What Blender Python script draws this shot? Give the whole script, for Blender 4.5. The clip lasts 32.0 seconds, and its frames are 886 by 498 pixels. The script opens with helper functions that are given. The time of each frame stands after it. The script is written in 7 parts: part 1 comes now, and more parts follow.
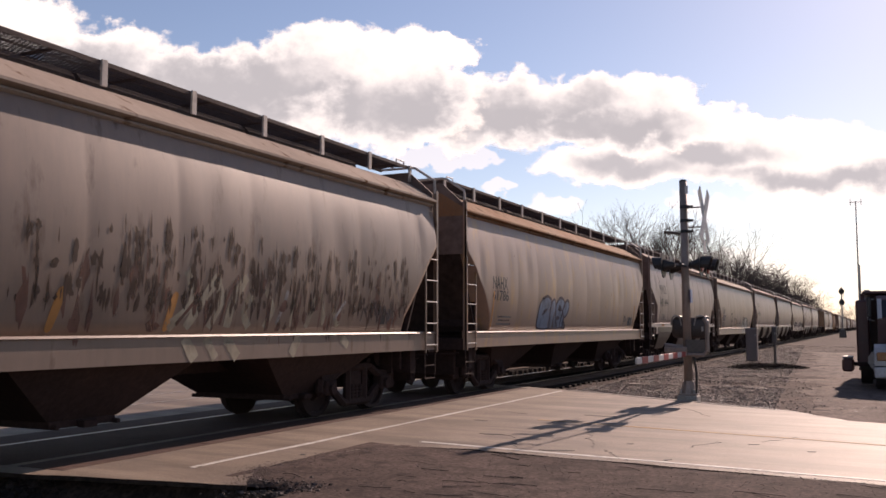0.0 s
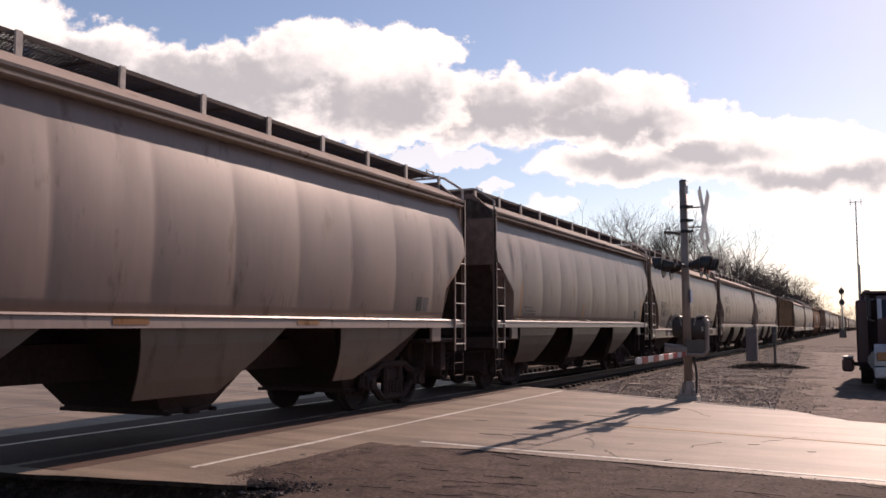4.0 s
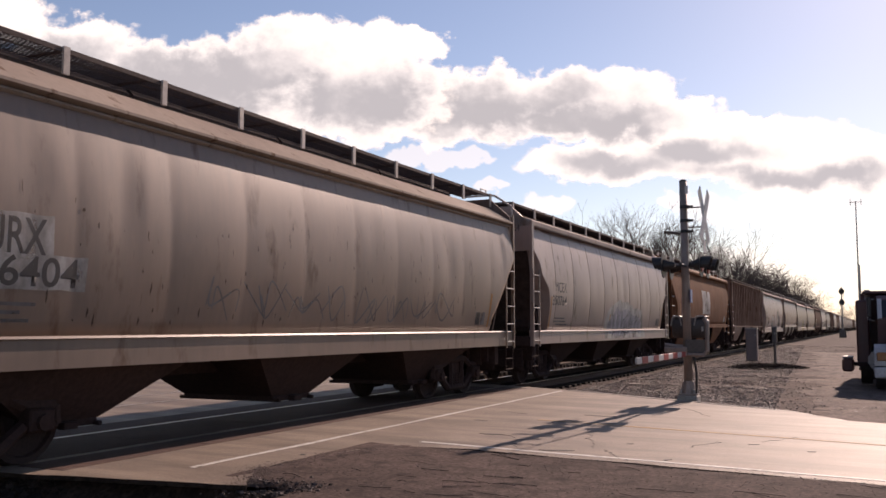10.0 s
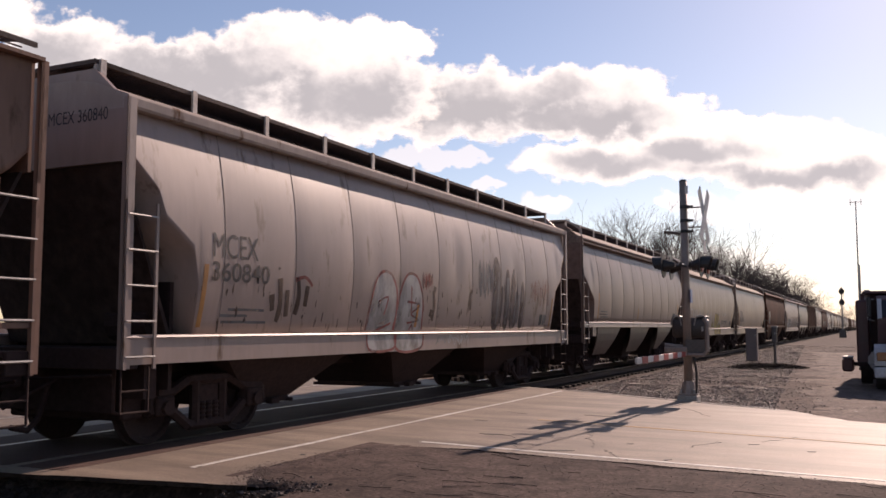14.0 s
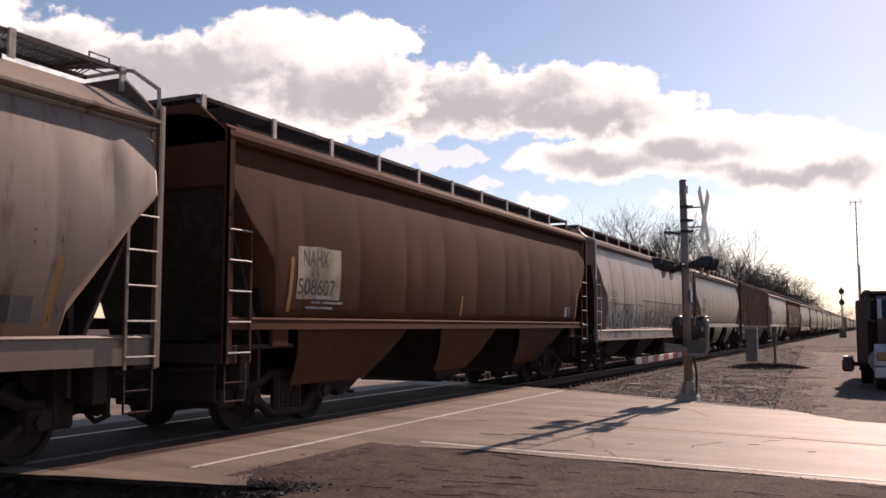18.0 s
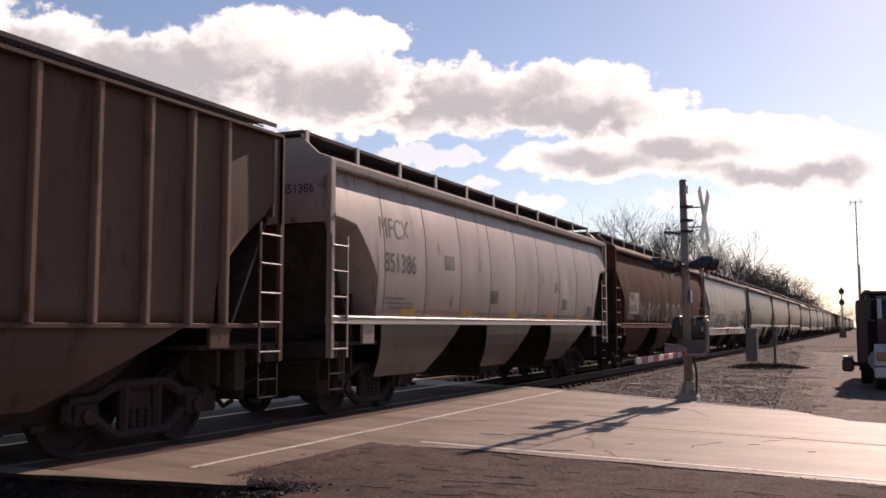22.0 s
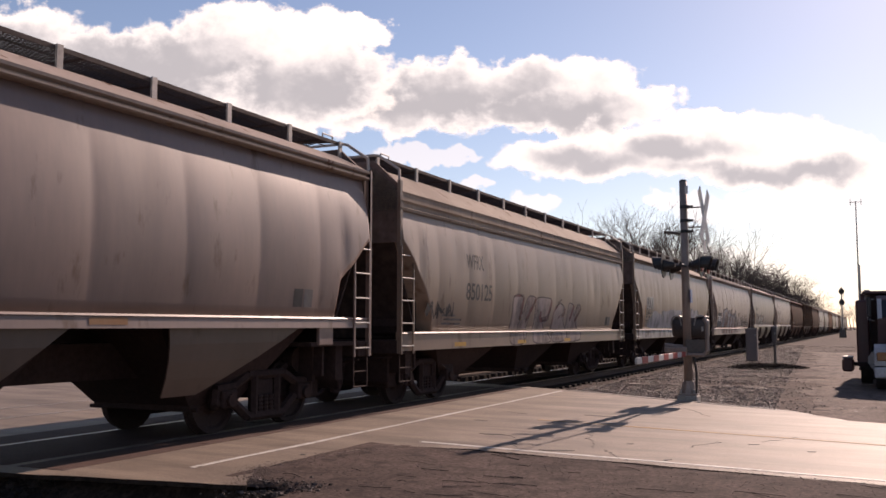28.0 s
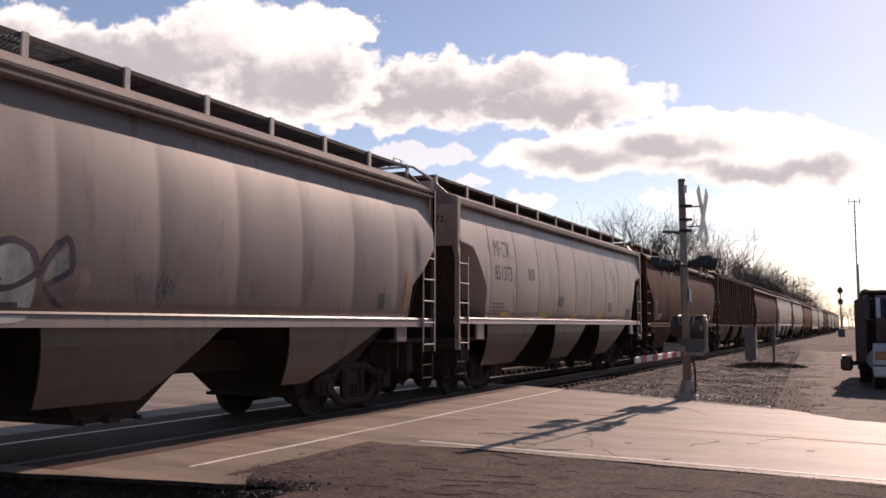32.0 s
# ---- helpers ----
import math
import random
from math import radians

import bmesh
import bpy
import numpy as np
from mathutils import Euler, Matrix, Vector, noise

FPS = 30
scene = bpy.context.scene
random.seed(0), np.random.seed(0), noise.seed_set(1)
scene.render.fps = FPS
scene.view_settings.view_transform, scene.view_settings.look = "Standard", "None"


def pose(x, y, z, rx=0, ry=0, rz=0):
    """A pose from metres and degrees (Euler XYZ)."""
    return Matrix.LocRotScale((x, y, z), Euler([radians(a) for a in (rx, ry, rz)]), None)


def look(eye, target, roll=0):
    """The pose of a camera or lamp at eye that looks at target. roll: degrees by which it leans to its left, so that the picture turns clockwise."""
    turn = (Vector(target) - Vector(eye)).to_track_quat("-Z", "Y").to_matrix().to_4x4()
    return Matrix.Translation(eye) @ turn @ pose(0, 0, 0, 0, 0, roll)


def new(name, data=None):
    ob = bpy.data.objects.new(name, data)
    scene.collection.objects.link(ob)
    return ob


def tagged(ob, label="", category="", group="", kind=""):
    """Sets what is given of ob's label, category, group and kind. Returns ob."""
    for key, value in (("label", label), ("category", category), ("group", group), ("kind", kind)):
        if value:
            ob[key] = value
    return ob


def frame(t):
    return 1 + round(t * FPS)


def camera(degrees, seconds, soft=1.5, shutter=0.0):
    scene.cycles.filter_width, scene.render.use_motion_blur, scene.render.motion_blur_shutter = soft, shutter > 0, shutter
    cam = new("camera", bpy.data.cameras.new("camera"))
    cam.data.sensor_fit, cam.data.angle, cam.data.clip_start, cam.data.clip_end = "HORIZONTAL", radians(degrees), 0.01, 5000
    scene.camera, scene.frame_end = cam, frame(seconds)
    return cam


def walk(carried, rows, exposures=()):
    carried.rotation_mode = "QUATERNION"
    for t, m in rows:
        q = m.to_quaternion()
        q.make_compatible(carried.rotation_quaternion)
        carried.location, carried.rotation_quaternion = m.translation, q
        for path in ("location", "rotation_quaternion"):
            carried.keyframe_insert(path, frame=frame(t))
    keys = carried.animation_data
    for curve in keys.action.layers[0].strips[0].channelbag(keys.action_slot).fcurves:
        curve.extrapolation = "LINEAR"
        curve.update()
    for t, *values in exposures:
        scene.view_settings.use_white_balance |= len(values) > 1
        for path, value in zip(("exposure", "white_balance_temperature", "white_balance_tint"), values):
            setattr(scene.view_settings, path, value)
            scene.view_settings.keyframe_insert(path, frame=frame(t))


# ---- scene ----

EYE = (9.0, 0.0, 1.458)          # z = 0 is the top of the rails
cam = camera(52.38, 32.0, soft=1.6, shutter=0.0)
VIEW = pose(*EYE, 94.93, 0, 25.47)
NUDGE = pose(*EYE, 94.88, 0, 25.40)
walk(cam, [(0.0, VIEW), (31.6, VIEW), (31.8, VIEW), (32.0, NUDGE)],
     exposures=((0.0, 0.45, 7400, 27), (32.0, 0.45, 7400, 27)))

SPEED = 16.16                    # the train, metres a second
SUN_AZ, SUN_EL = 5.9, 26.3       # from the track's direction (+y) towards +x, above the horizon

# ---- light ----
world = bpy.data.worlds.new("sky")
scene.world = world
world.use_nodes = True
wn = world.node_tree
sky = wn.nodes.new("ShaderNodeTexSky")
sky.sky_type = "NISHITA"
sky.sun_disc = False
sky.sun_elevation = radians(SUN_EL)
sky.sun_rotation = radians(SUN_AZ)
sky.air_density, sky.dust_density, sky.ozone_density = 1.0, 0.2, 2.6
wn.links.new(sky.outputs[0], wn.nodes["Background"].inputs[0])
wn.nodes["Background"].inputs[1].default_value = 0.085
sun = new("sun", bpy.data.lights.new("sun", "SUN"))
sun.data.energy, sun.data.angle, sun.data.color = 4.2, radians(0.5), (1.0, 0.88, 0.77)
a, e = radians(SUN_AZ), radians(SUN_EL)
sun.matrix_world = look((math.sin(a) * math.cos(e) * 60, math.cos(a) * math.cos(e) * 60, math.sin(e) * 60), (0, 0, 0))


# ---- materials ----
def node(nt, kind, **values):
    n = nt.nodes.new("ShaderNode" + kind)
    for key, value in values.items():
        n.inputs[int(key[1:]) if key[0] == "i" and key[1:].isdigit() else key.replace("_", " ")].default_value = value
    return n


def surface(name, base, second, rough=0.8, metal=0.0, grain=30.0, stretch=(1, 1, 1), patch=0.7, bump=0.3, depth=0.01,
            stain=None, stain_amount=0.0, stain_scale=1.2, stain_stretch=(1, 1, 1), vary=0.0, contrast=0.25, gloss=0.5, worn=0.0, cap=1.0, tracks=None):
    """A base colour that drifts to a second one in large patches, fine grain, optional stains, relief."""
    m = bpy.data.materials.new(name)
    m.use_nodes = True
    nt = m.node_tree
    b = nt.nodes["Principled BSDF"]
    co = nt.nodes.new("ShaderNodeTexCoord")
    info = nt.nodes.new("ShaderNodeObjectInfo")
    shift = node(nt, "VectorMath")
    shift.operation = "MULTIPLY_ADD"
    nt.links.new(info.outputs["Random"], shift.inputs[0])
    shift.inputs[1].default_value = (37.0, 53.0, 19.0)
    nt.links.new(co.outputs["Object"], shift.inputs[2])

    def noise_at(scale, detail, stretched):
        mp = node(nt, "Mapping")
        mp.inputs["Scale"].default_value = stretched
        nt.links.new(shift.outputs[0], mp.inputs[0])
        n = node(nt, "TexNoise", Scale=scale, Detail=detail, Roughness=0.6)
        nt.links.new(mp.outputs[0], n.inputs["Vector"])
        return n

    def ramp(source, low, high):
        r = nt.nodes.new("ShaderNodeMapRange")
        r.inputs[1].default_value, r.inputs[2].default_value = low, high
        nt.links.new(source, r.inputs[0])
        return r.outputs[0]

    def mixed(fac, one, two, mode="MIX"):
        x = nt.nodes.new("ShaderNodeMix")
        x.data_type, x.blend_type = "RGBA", mode
        for value, slot in ((fac, 0), (one, 6), (two, 7)):
            if isinstance(value, (int, float)):
                x.inputs[slot].default_value = value
            elif isinstance(value, tuple):
                x.inputs[slot].default_value = (*value, 1)
            else:
                nt.links.new(value, x.inputs[slot])
        return x.outputs[2]

    big = noise_at(patch, 5, (1, 1, 1))
    fine = noise_at(grain, 8, stretch)
    colour = mixed(ramp(big.outputs[0], 0.35, 0.65), base, second)
    dark = mixed(ramp(fine.outputs[0], 0.3, 0.7), (1 - contrast,) * 3, (1 + contrast * 0.8,) * 3)
    colour = mixed(1.0, colour, dark, "MULTIPLY")
    if stain:
        spots = noise_at(stain_scale, 9, stain_stretch)
        colour = mixed(ramp(spots.outputs[0], 0.62 - 0.25 * stain_amount, 0.72 - 0.1 * stain_amount), colour, stain)
    if tracks is not None:                                   # wear by wheels along one direction, in degrees
        along = node(nt, "Mapping")
        along.inputs["Rotation"].default_value = (0, 0, math.radians(-tracks))
        nt.links.new(shift.outputs[0], along.inputs[0])
        long = node(nt, "Mapping")
        long.inputs["Scale"].default_value = (0.07, 1.0, 1.0)
        nt.links.new(along.outputs[0], long.inputs[0])
        lanes = node(nt, "TexNoise", Scale=1.5, Detail=5, Roughness=0.55)
        nt.links.new(long.outputs[0], lanes.inputs["Vector"])
        colour = mixed(1.0, colour, mixed(ramp(lanes.outputs[0], 0.33, 0.66), (0.70, 0.68, 0.67), (1.16, 1.17, 1.15)), "MULTIPLY")
    if vary:
        hv = node(nt, "HueSaturation")
        v = nt.nodes.new("ShaderNodeMapRange")
        v.inputs[3].default_value, v.inputs[4].default_value = 1 - vary, 1 + vary
        nt.links.new(info.outputs["Random"], v.inputs[0])
        nt.links.new(v.outputs[0], hv.inputs["Value"])
        nt.links.new(colour, hv.inputs["Color"])
        colour = hv.outputs[0]
    nt.links.new(colour, b.inputs["Base Color"])
    nt.links.new(mixed(fine.outputs[0], (rough - 0.1,) * 3, (min(rough + 0.1, 1),) * 3), b.inputs["Roughness"])
    if worn:
        thin = noise_at(2.4, 9, (1, 1, 0.6))
        cover = nt.nodes.new("ShaderNodeMapRange")
        for slot, v in zip((1, 2, 3, 4), (0.30, 0.58, cap - worn, cap)):
            cover.inputs[slot].default_value = v
        nt.links.new(thin.outputs[0], cover.inputs[0])
        nt.links.new(cover.outputs[0], b.inputs["Alpha"])
    b.inputs["Metallic"].default_value = metal
    b.inputs["Specular IOR Level"].default_value = gloss
    bp = node(nt, "Bump", Strength=bump, Distance=depth)
    nt.links.new(fine.outputs[0], bp.inputs["Height"])
    nt.links.new(bp.outputs[0], b.inputs["Normal"])
    return m


def paint(name, base, second, rust=(0.10, 0.045, 0.02), amount=0.35, rough=0.47, gloss=0.58):
    return surface(name, base, second, rough, 0, 9.0, (1, 1, 0.16), 0.45, 0.06, 0.004, rust, amount * 0.6, 2.6, (1, 1.3, 0.45), 0.06, 0.09, gloss)


M = dict(
    cream=paint("cream_paint", (0.226, 0.152, 0.113), (0.170, 0.114, 0.085)),
    tan=paint("tan_paint", (0.272, 0.170, 0.126), (0.223, 0.140, 0.102), (0.34, 0.19, 0.075), amount=0.62),
    pink=paint("faded_grey_paint", (0.230, 0.151, 0.128), (0.186, 0.122, 0.103), amount=0.2),
    grey=paint("grey_paint", (0.168, 0.119, 0.106), (0.138, 0.096, 0.085), amount=0.3),
    white=paint("white_paint", (0.325, 0.235, 0.203), (0.258, 0.186, 0.161), amount=0.16),
    brown=paint("brown_paint", (0.104, 0.043, 0.028), (0.070, 0.031, 0.021), (0.10, 0.04, 0.02), 0.4, 0.75, 0.04),
    redbrown=paint("red_brown_paint", (0.124, 0.048, 0.032), (0.084, 0.035, 0.025), (0.06, 0.03, 0.02), 0.35, 0.75, 0.04),
    orange=paint("orange_brown_paint", (0.215, 0.095, 0.052), (0.160, 0.072, 0.040), (0.09, 0.04, 0.02), 0.3, 0.75, 0.04),
    darkbrown=paint("dark_brown_paint", (0.112, 0.062, 0.044), (0.073, 0.042, 0.031), (0.15, 0.075, 0.04), 0.7, 0.7, 0.12),
    rustbrown=paint("rusty_brown_paint", (0.145, 0.082, 0.062), (0.100, 0.056, 0.044), (0.08, 0.045, 0.03), 0.35, 0.65, 0.12),
    greybrown=paint("rusty_grey_brown_paint", (0.272, 0.166, 0.126), (0.198, 0.116, 0.088), (0.08, 0.045, 0.03), 0.35, 0.65, 0.12),
    rustroof=paint("rusted_roof_edge", (0.272, 0.136, 0.072), (0.30, 0.19, 0.12), amount=0.5, rough=0.85, gloss=0.05),
    rib=paint("cream_rib_paint", (0.300, 0.180, 0.105), (0.215, 0.118, 0.066), amount=0.5, rough=0.6, gloss=0.2),
    ribbrown=paint("worn_rib_paint", (0.270, 0.170, 0.130), (0.200, 0.118, 0.088), amount=0.4, rough=0.7, gloss=0.12),
    under=surface("grimy_underframe_and_bay_shade", (0.038, 0.025, 0.024), (0.053, 0.033, 0.030), 0.85, 0, 14, bump=0.4, gloss=0.1),
    grating=surface("grimy_grating_and_hatch_shade", (0.085, 0.066, 0.060), (0.12, 0.092, 0.082), 0.8, gloss=0.15),
    endtone=surface("brown_end_paint", (0.190, 0.134, 0.115), (0.125, 0.088, 0.075), 0.85, 0, 6, bump=0.1, contrast=0.3, gloss=0.2),
    steel=surface("polished_rail_steel", (0.52, 0.43, 0.38), (0.42, 0.35, 0.31), 0.32, 1.0, 40, (1, 0.1, 1), bump=0.05),
    railside=surface("rusty_rail_side", (0.10, 0.055, 0.035), (0.07, 0.04, 0.03), 0.9),
    wheel=surface("dusty_wheel_steel", (0.038, 0.025, 0.024), (0.052, 0.033, 0.030), 0.75, gloss=0.15),
    black=surface("black_stencil", (0.03, 0.028, 0.03), (0.05, 0.045, 0.045), 0.7, bump=0.03, grain=6.0, contrast=0.14, patch=2.0, worn=0.35),
    whitemark=surface("white_stencil", (0.80, 0.77, 0.74), (0.66, 0.63, 0.60), 0.7, bump=0.03, grain=6.0, contrast=0.14, patch=2.0),
    yellow=surface("yellow_reflective", (0.55, 0.30, 0.03), (0.42, 0.22, 0.03), 0.6, bump=0.03, grain=6.0, contrast=0.14, patch=2.0),
    asphalt=surface("worn_asphalt", (0.272, 0.212, 0.166), (0.190, 0.147, 0.117), 0.66, 0, 55, patch=0.7, bump=0.5, depth=0.008,
                    stain=(0.165, 0.128, 0.104), stain_amount=0.52, stain_scale=1.5, stain_stretch=(0.35, 1.7, 1), contrast=0.5, gloss=0.20, tracks=-9.0),
    earth=surface("gravelly_earth", (0.118, 0.084, 0.073), (0.070, 0.050, 0.044), 0.95, 0, 20, patch=0.8, bump=0.5, depth=0.012,
                  stain=(0.045, 0.033, 0.029), stain_amount=0.5, stain_scale=3.4, contrast=0.6, gloss=0.05),
    packed=surface("packed_earth", (0.165, 0.122, 0.104), (0.110, 0.080, 0.069), 0.9, 0, 16, patch=0.9, bump=0.5, depth=0.02,
                   stain=(0.075, 0.055, 0.048), stain_amount=0.5, stain_scale=1.6, stain_stretch=(2.0, 0.5, 1), contrast=0.5, gloss=0.08),
    stone=surface("ballast_stone", (0.062, 0.046, 0.038), (0.20, 0.16, 0.135), 0.85, 0, 20, patch=14.0, gloss=0.3),
    concrete=surface("concrete", (0.32, 0.29, 0.26), (0.26, 0.235, 0.21), 0.9, 0, 30),
    soil=surface("dark_soil", (0.032, 0.023, 0.019), (0.055, 0.04, 0.032), 0.95, 0, 14, patch=3.0, bump=0.6, depth=0.02, contrast=0.5, gloss=0.1),
    mast=surface("weathered_mast", (0.30, 0.235, 0.20), (0.22, 0.17, 0.145), 0.5, 0.2, 20, (1, 1, 0.2), contrast=0.2),
    boardpost=surface("pale_walkway_post", (0.50, 0.44, 0.40), (0.38, 0.33, 0.29), 0.6, 0.1, 12),
    # darker brown puts the shade below the sill into the bay plates' colour
    plategrime=paint("shaded_bay_paint", (0.096, 0.060, 0.049), (0.060, 0.039, 0.031), (0.04, 0.022, 0.014), 0.5),
    # dark tone of the added panels that deepen the train's shadow
    shadowpanel=surface("crossing_shadow_dark", (0.078, 0.046, 0.038), (0.100, 0.060, 0.050), 0.85, 0, 30, patch=1.2, bump=0.3, contrast=0.35, gloss=0.12),
    tie=surface("creosoted_tie", (0.026, 0.020, 0.017), (0.045, 0.034, 0.029), 0.95, 0, 20, (1, 8, 1), gloss=0.05),
    galv=surface("galvanised_steel", (0.38, 0.36, 0.34), (0.28, 0.26, 0.25), 0.5, 0.5, 25),
    alu=surface("aluminium_mast", (0.14, 0.118, 0.105), (0.10, 0.086, 0.078), 0.55, 0.3, 20),
    lampblack=surface("black_lamp_paint", (0.02, 0.018, 0.018), (0.03, 0.028, 0.028), 0.55),
    signwhite=surface("sign_back_white", (0.62, 0.58, 0.55), (0.5, 0.47, 0.45), 0.6),
    red=surface("red_reflective", (0.42, 0.06, 0.04), (0.33, 0.05, 0.04), 0.5),
    line=surface("worn_road_paint", (0.62, 0.59, 0.54), (0.45, 0.42, 0.38), 0.7, 0, 60, stain=(0.2, 0.17, 0.14), stain_amount=0.35, stain_scale=9),
    ochre=surface("faded_yellow_line", (0.50, 0.29, 0.11), (0.36, 0.23, 0.12), 0.8, 0, 60, stain=(0.2, 0.17, 0.14), stain_amount=0.3, stain_scale=6),
    bark=surface("winter_bark", (0.050, 0.036, 0.033), (0.075, 0.055, 0.048), 0.95, 0, 8, (1, 1, 0.2)),
    glass=surface("dark_glass", (0.02, 0.02, 0.025), (0.03, 0.03, 0.035), 0.08),
    blue=surface("faded_blue_spray", (0.16, 0.21, 0.30), (0.13, 0.17, 0.24), 0.7, bump=0.03, grain=6.0, contrast=0.14, patch=2.0, worn=0.7),
    paleblue=surface("pale_blue_overpaint", (0.33, 0.32, 0.34), (0.27, 0.265, 0.29), 0.7, bump=0.03, grain=6.0, contrast=0.14, patch=2.0, worn=0.7),
    palegrey=surface("pale_overpaint", (0.42, 0.40, 0.38), (0.33, 0.31, 0.29), 0.7, bump=0.03, grain=6.0, contrast=0.14, patch=2.0, worn=0.7),
    creamspray=surface("cream_spray", (0.42, 0.36, 0.26), (0.34, 0.29, 0.21), 0.7, bump=0.03, grain=6.0, contrast=0.14, patch=2.0, worn=0.7),
    flake=surface("rust_flakes", (0.055, 0.032, 0.022), (0.085, 0.05, 0.033), 0.85, bump=0.03, grain=6.0, contrast=0.14, patch=2.0, worn=0.5),
    maroon=surface("maroon_spray", (0.150, 0.040, 0.038), (0.110, 0.034, 0.032), 0.75, bump=0.03, grain=6.0, contrast=0.14, patch=2.0, worn=0.7),
    brownspray=surface("brown_spray", (0.075, 0.048, 0.045), (0.056, 0.037, 0.035), 0.75, bump=0.03, grain=6.0, contrast=0.14, patch=2.0, worn=0.7),
    sprayyellow=surface("yellow_spray", (0.30, 0.22, 0.05), (0.23, 0.17, 0.045), 0.7, bump=0.03, grain=6.0, contrast=0.14, patch=2.0, worn=0.4),
    orangemark=surface("orange_stripe", (0.45, 0.19, 0.04), (0.36, 0.16, 0.04), 0.7, bump=0.03, grain=6.0, contrast=0.14, patch=2.0, worn=0.3),
    rustspray=surface("rusty_red_spray", (0.17, 0.075, 0.052), (0.125, 0.058, 0.042), 0.75, bump=0.03, grain=6.0, contrast=0.2, patch=1.5, worn=0.7),
    grimewash=surface("brown_grime_film", (0.095, 0.064, 0.054), (0.070, 0.047, 0.040), 0.85, bump=0.03, grain=6.0, contrast=0.2, patch=1.5, gloss=0.1, worn=0.5, cap=0.36),
    redspray=surface("red_spray", (0.26, 0.055, 0.045), (0.20, 0.05, 0.04), 0.75, bump=0.03, grain=6.0, contrast=0.14, patch=2.0, worn=0.7),
    mauvespray=surface("faded_mauve_spray", (0.068, 0.042, 0.042), (0.050, 0.032, 0.031), 0.75, bump=0.03, grain=6.0, contrast=0.2, patch=1.2, worn=0.7),
    purplespray=surface("dark_purple_spray", (0.050, 0.036, 0.050), (0.070, 0.050, 0.064), 0.75, bump=0.03, grain=6.0, contrast=0.2, patch=2.0, worn=0.45),
    pinkspray=surface("faded_pink_spray", (0.30, 0.19, 0.16), (0.25, 0.155, 0.135), 0.75, bump=0.03, grain=6.0, contrast=0.14, patch=2.0, worn=0.7),
    lilacgrey=surface("pale_pinkish_spray", (0.33, 0.255, 0.235), (0.27, 0.21, 0.195), 0.75, bump=0.03, grain=6.0, contrast=0.14, patch=2.0, worn=0.7),
    olivedark=surface("dark_green_spray", (0.060, 0.058, 0.045), (0.045, 0.045, 0.036), 0.75, bump=0.03, grain=6.0, contrast=0.2, patch=2.0, worn=0.7),
    olivespray=surface("dull_olive_spray", (0.125, 0.096, 0.066), (0.092, 0.070, 0.050), 0.75, bump=0.03, grain=6.0, contrast=0.14, patch=2.0, worn=0.7),
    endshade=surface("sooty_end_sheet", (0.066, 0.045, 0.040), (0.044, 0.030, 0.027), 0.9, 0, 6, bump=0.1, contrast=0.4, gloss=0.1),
    greyspray=surface("grey_spray", (0.16, 0.15, 0.15), (0.12, 0.115, 0.115), 0.75, bump=0.03, grain=6.0, contrast=0.14, patch=2.0, worn=0.7),
    seam=surface("dirty_weld_seam", (0.19, 0.145, 0.125), (0.15, 0.115, 0.10), 0.85),
    crack=surface("tar_crack", (0.035, 0.03, 0.028), (0.05, 0.045, 0.04), 0.8),
)


def stone_material(name, dark, light, rough):
    """Stones of one heap, each of its own shade."""
    m = surface(name, dark, dark, rough, 0, 30, bump=0.2, contrast=0.35)
    nt = m.node_tree
    b = nt.nodes["Principled BSDF"]
    geo = nt.nodes.new("ShaderNodeNewGeometry")
    r = nt.nodes.new("ShaderNodeValToRGB")
    r.color_ramp.elements[0].color, r.color_ramp.elements[1].color = (*dark, 1), (*light, 1)
    mid = r.color_ramp.elements.new(0.6)
    mid.color = tuple(a * 0.75 + c * 0.25 for a, c in zip(dark, light)) + (1,)
    nt.links.new(geo.outputs["Random Per Island"], r.inputs[0])
    nt.links.new(r.outputs[0], b.inputs["Base Color"])
    return m


# roofs: matte copies of the side paints, lightened to match their sunlit slopes
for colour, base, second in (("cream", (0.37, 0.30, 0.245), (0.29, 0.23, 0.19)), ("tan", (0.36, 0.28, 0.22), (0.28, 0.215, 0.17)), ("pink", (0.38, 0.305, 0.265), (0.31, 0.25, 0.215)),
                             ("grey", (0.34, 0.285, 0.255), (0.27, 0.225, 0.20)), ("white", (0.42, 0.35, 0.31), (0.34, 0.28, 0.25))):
    M["roof_" + colour] = paint("matte_" + colour + "_roof", base, second, amount=0.12, rough=0.85, gloss=0.05)

M["stone"] = stone_material("crushed_stone", (0.028, 0.020, 0.018), (0.185, 0.143, 0.128), 0.6)
M["grit"] = stone_material("brown_grit", (0.075, 0.054, 0.046), (0.20, 0.155, 0.135), 0.85)
M["hollowshade"] = stone_material("shade_black_stones", (0.016, 0.011, 0.011), (0.06, 0.044, 0.04), 0.9)
M["cinder"] = stone_material("dark_cinders", (0.03, 0.022, 0.02), (0.14, 0.105, 0.092), 0.85)


# ---- mesh helpers ----
def finish(bm, name, smooth=False):
    bmesh.ops.recalc_face_normals(bm, faces=bm.faces)
    me = bpy.data.meshes.new(name)
    bm.to_mesh(me)
    bm.free()
    if smooth:
        me.shade_smooth()
    return me


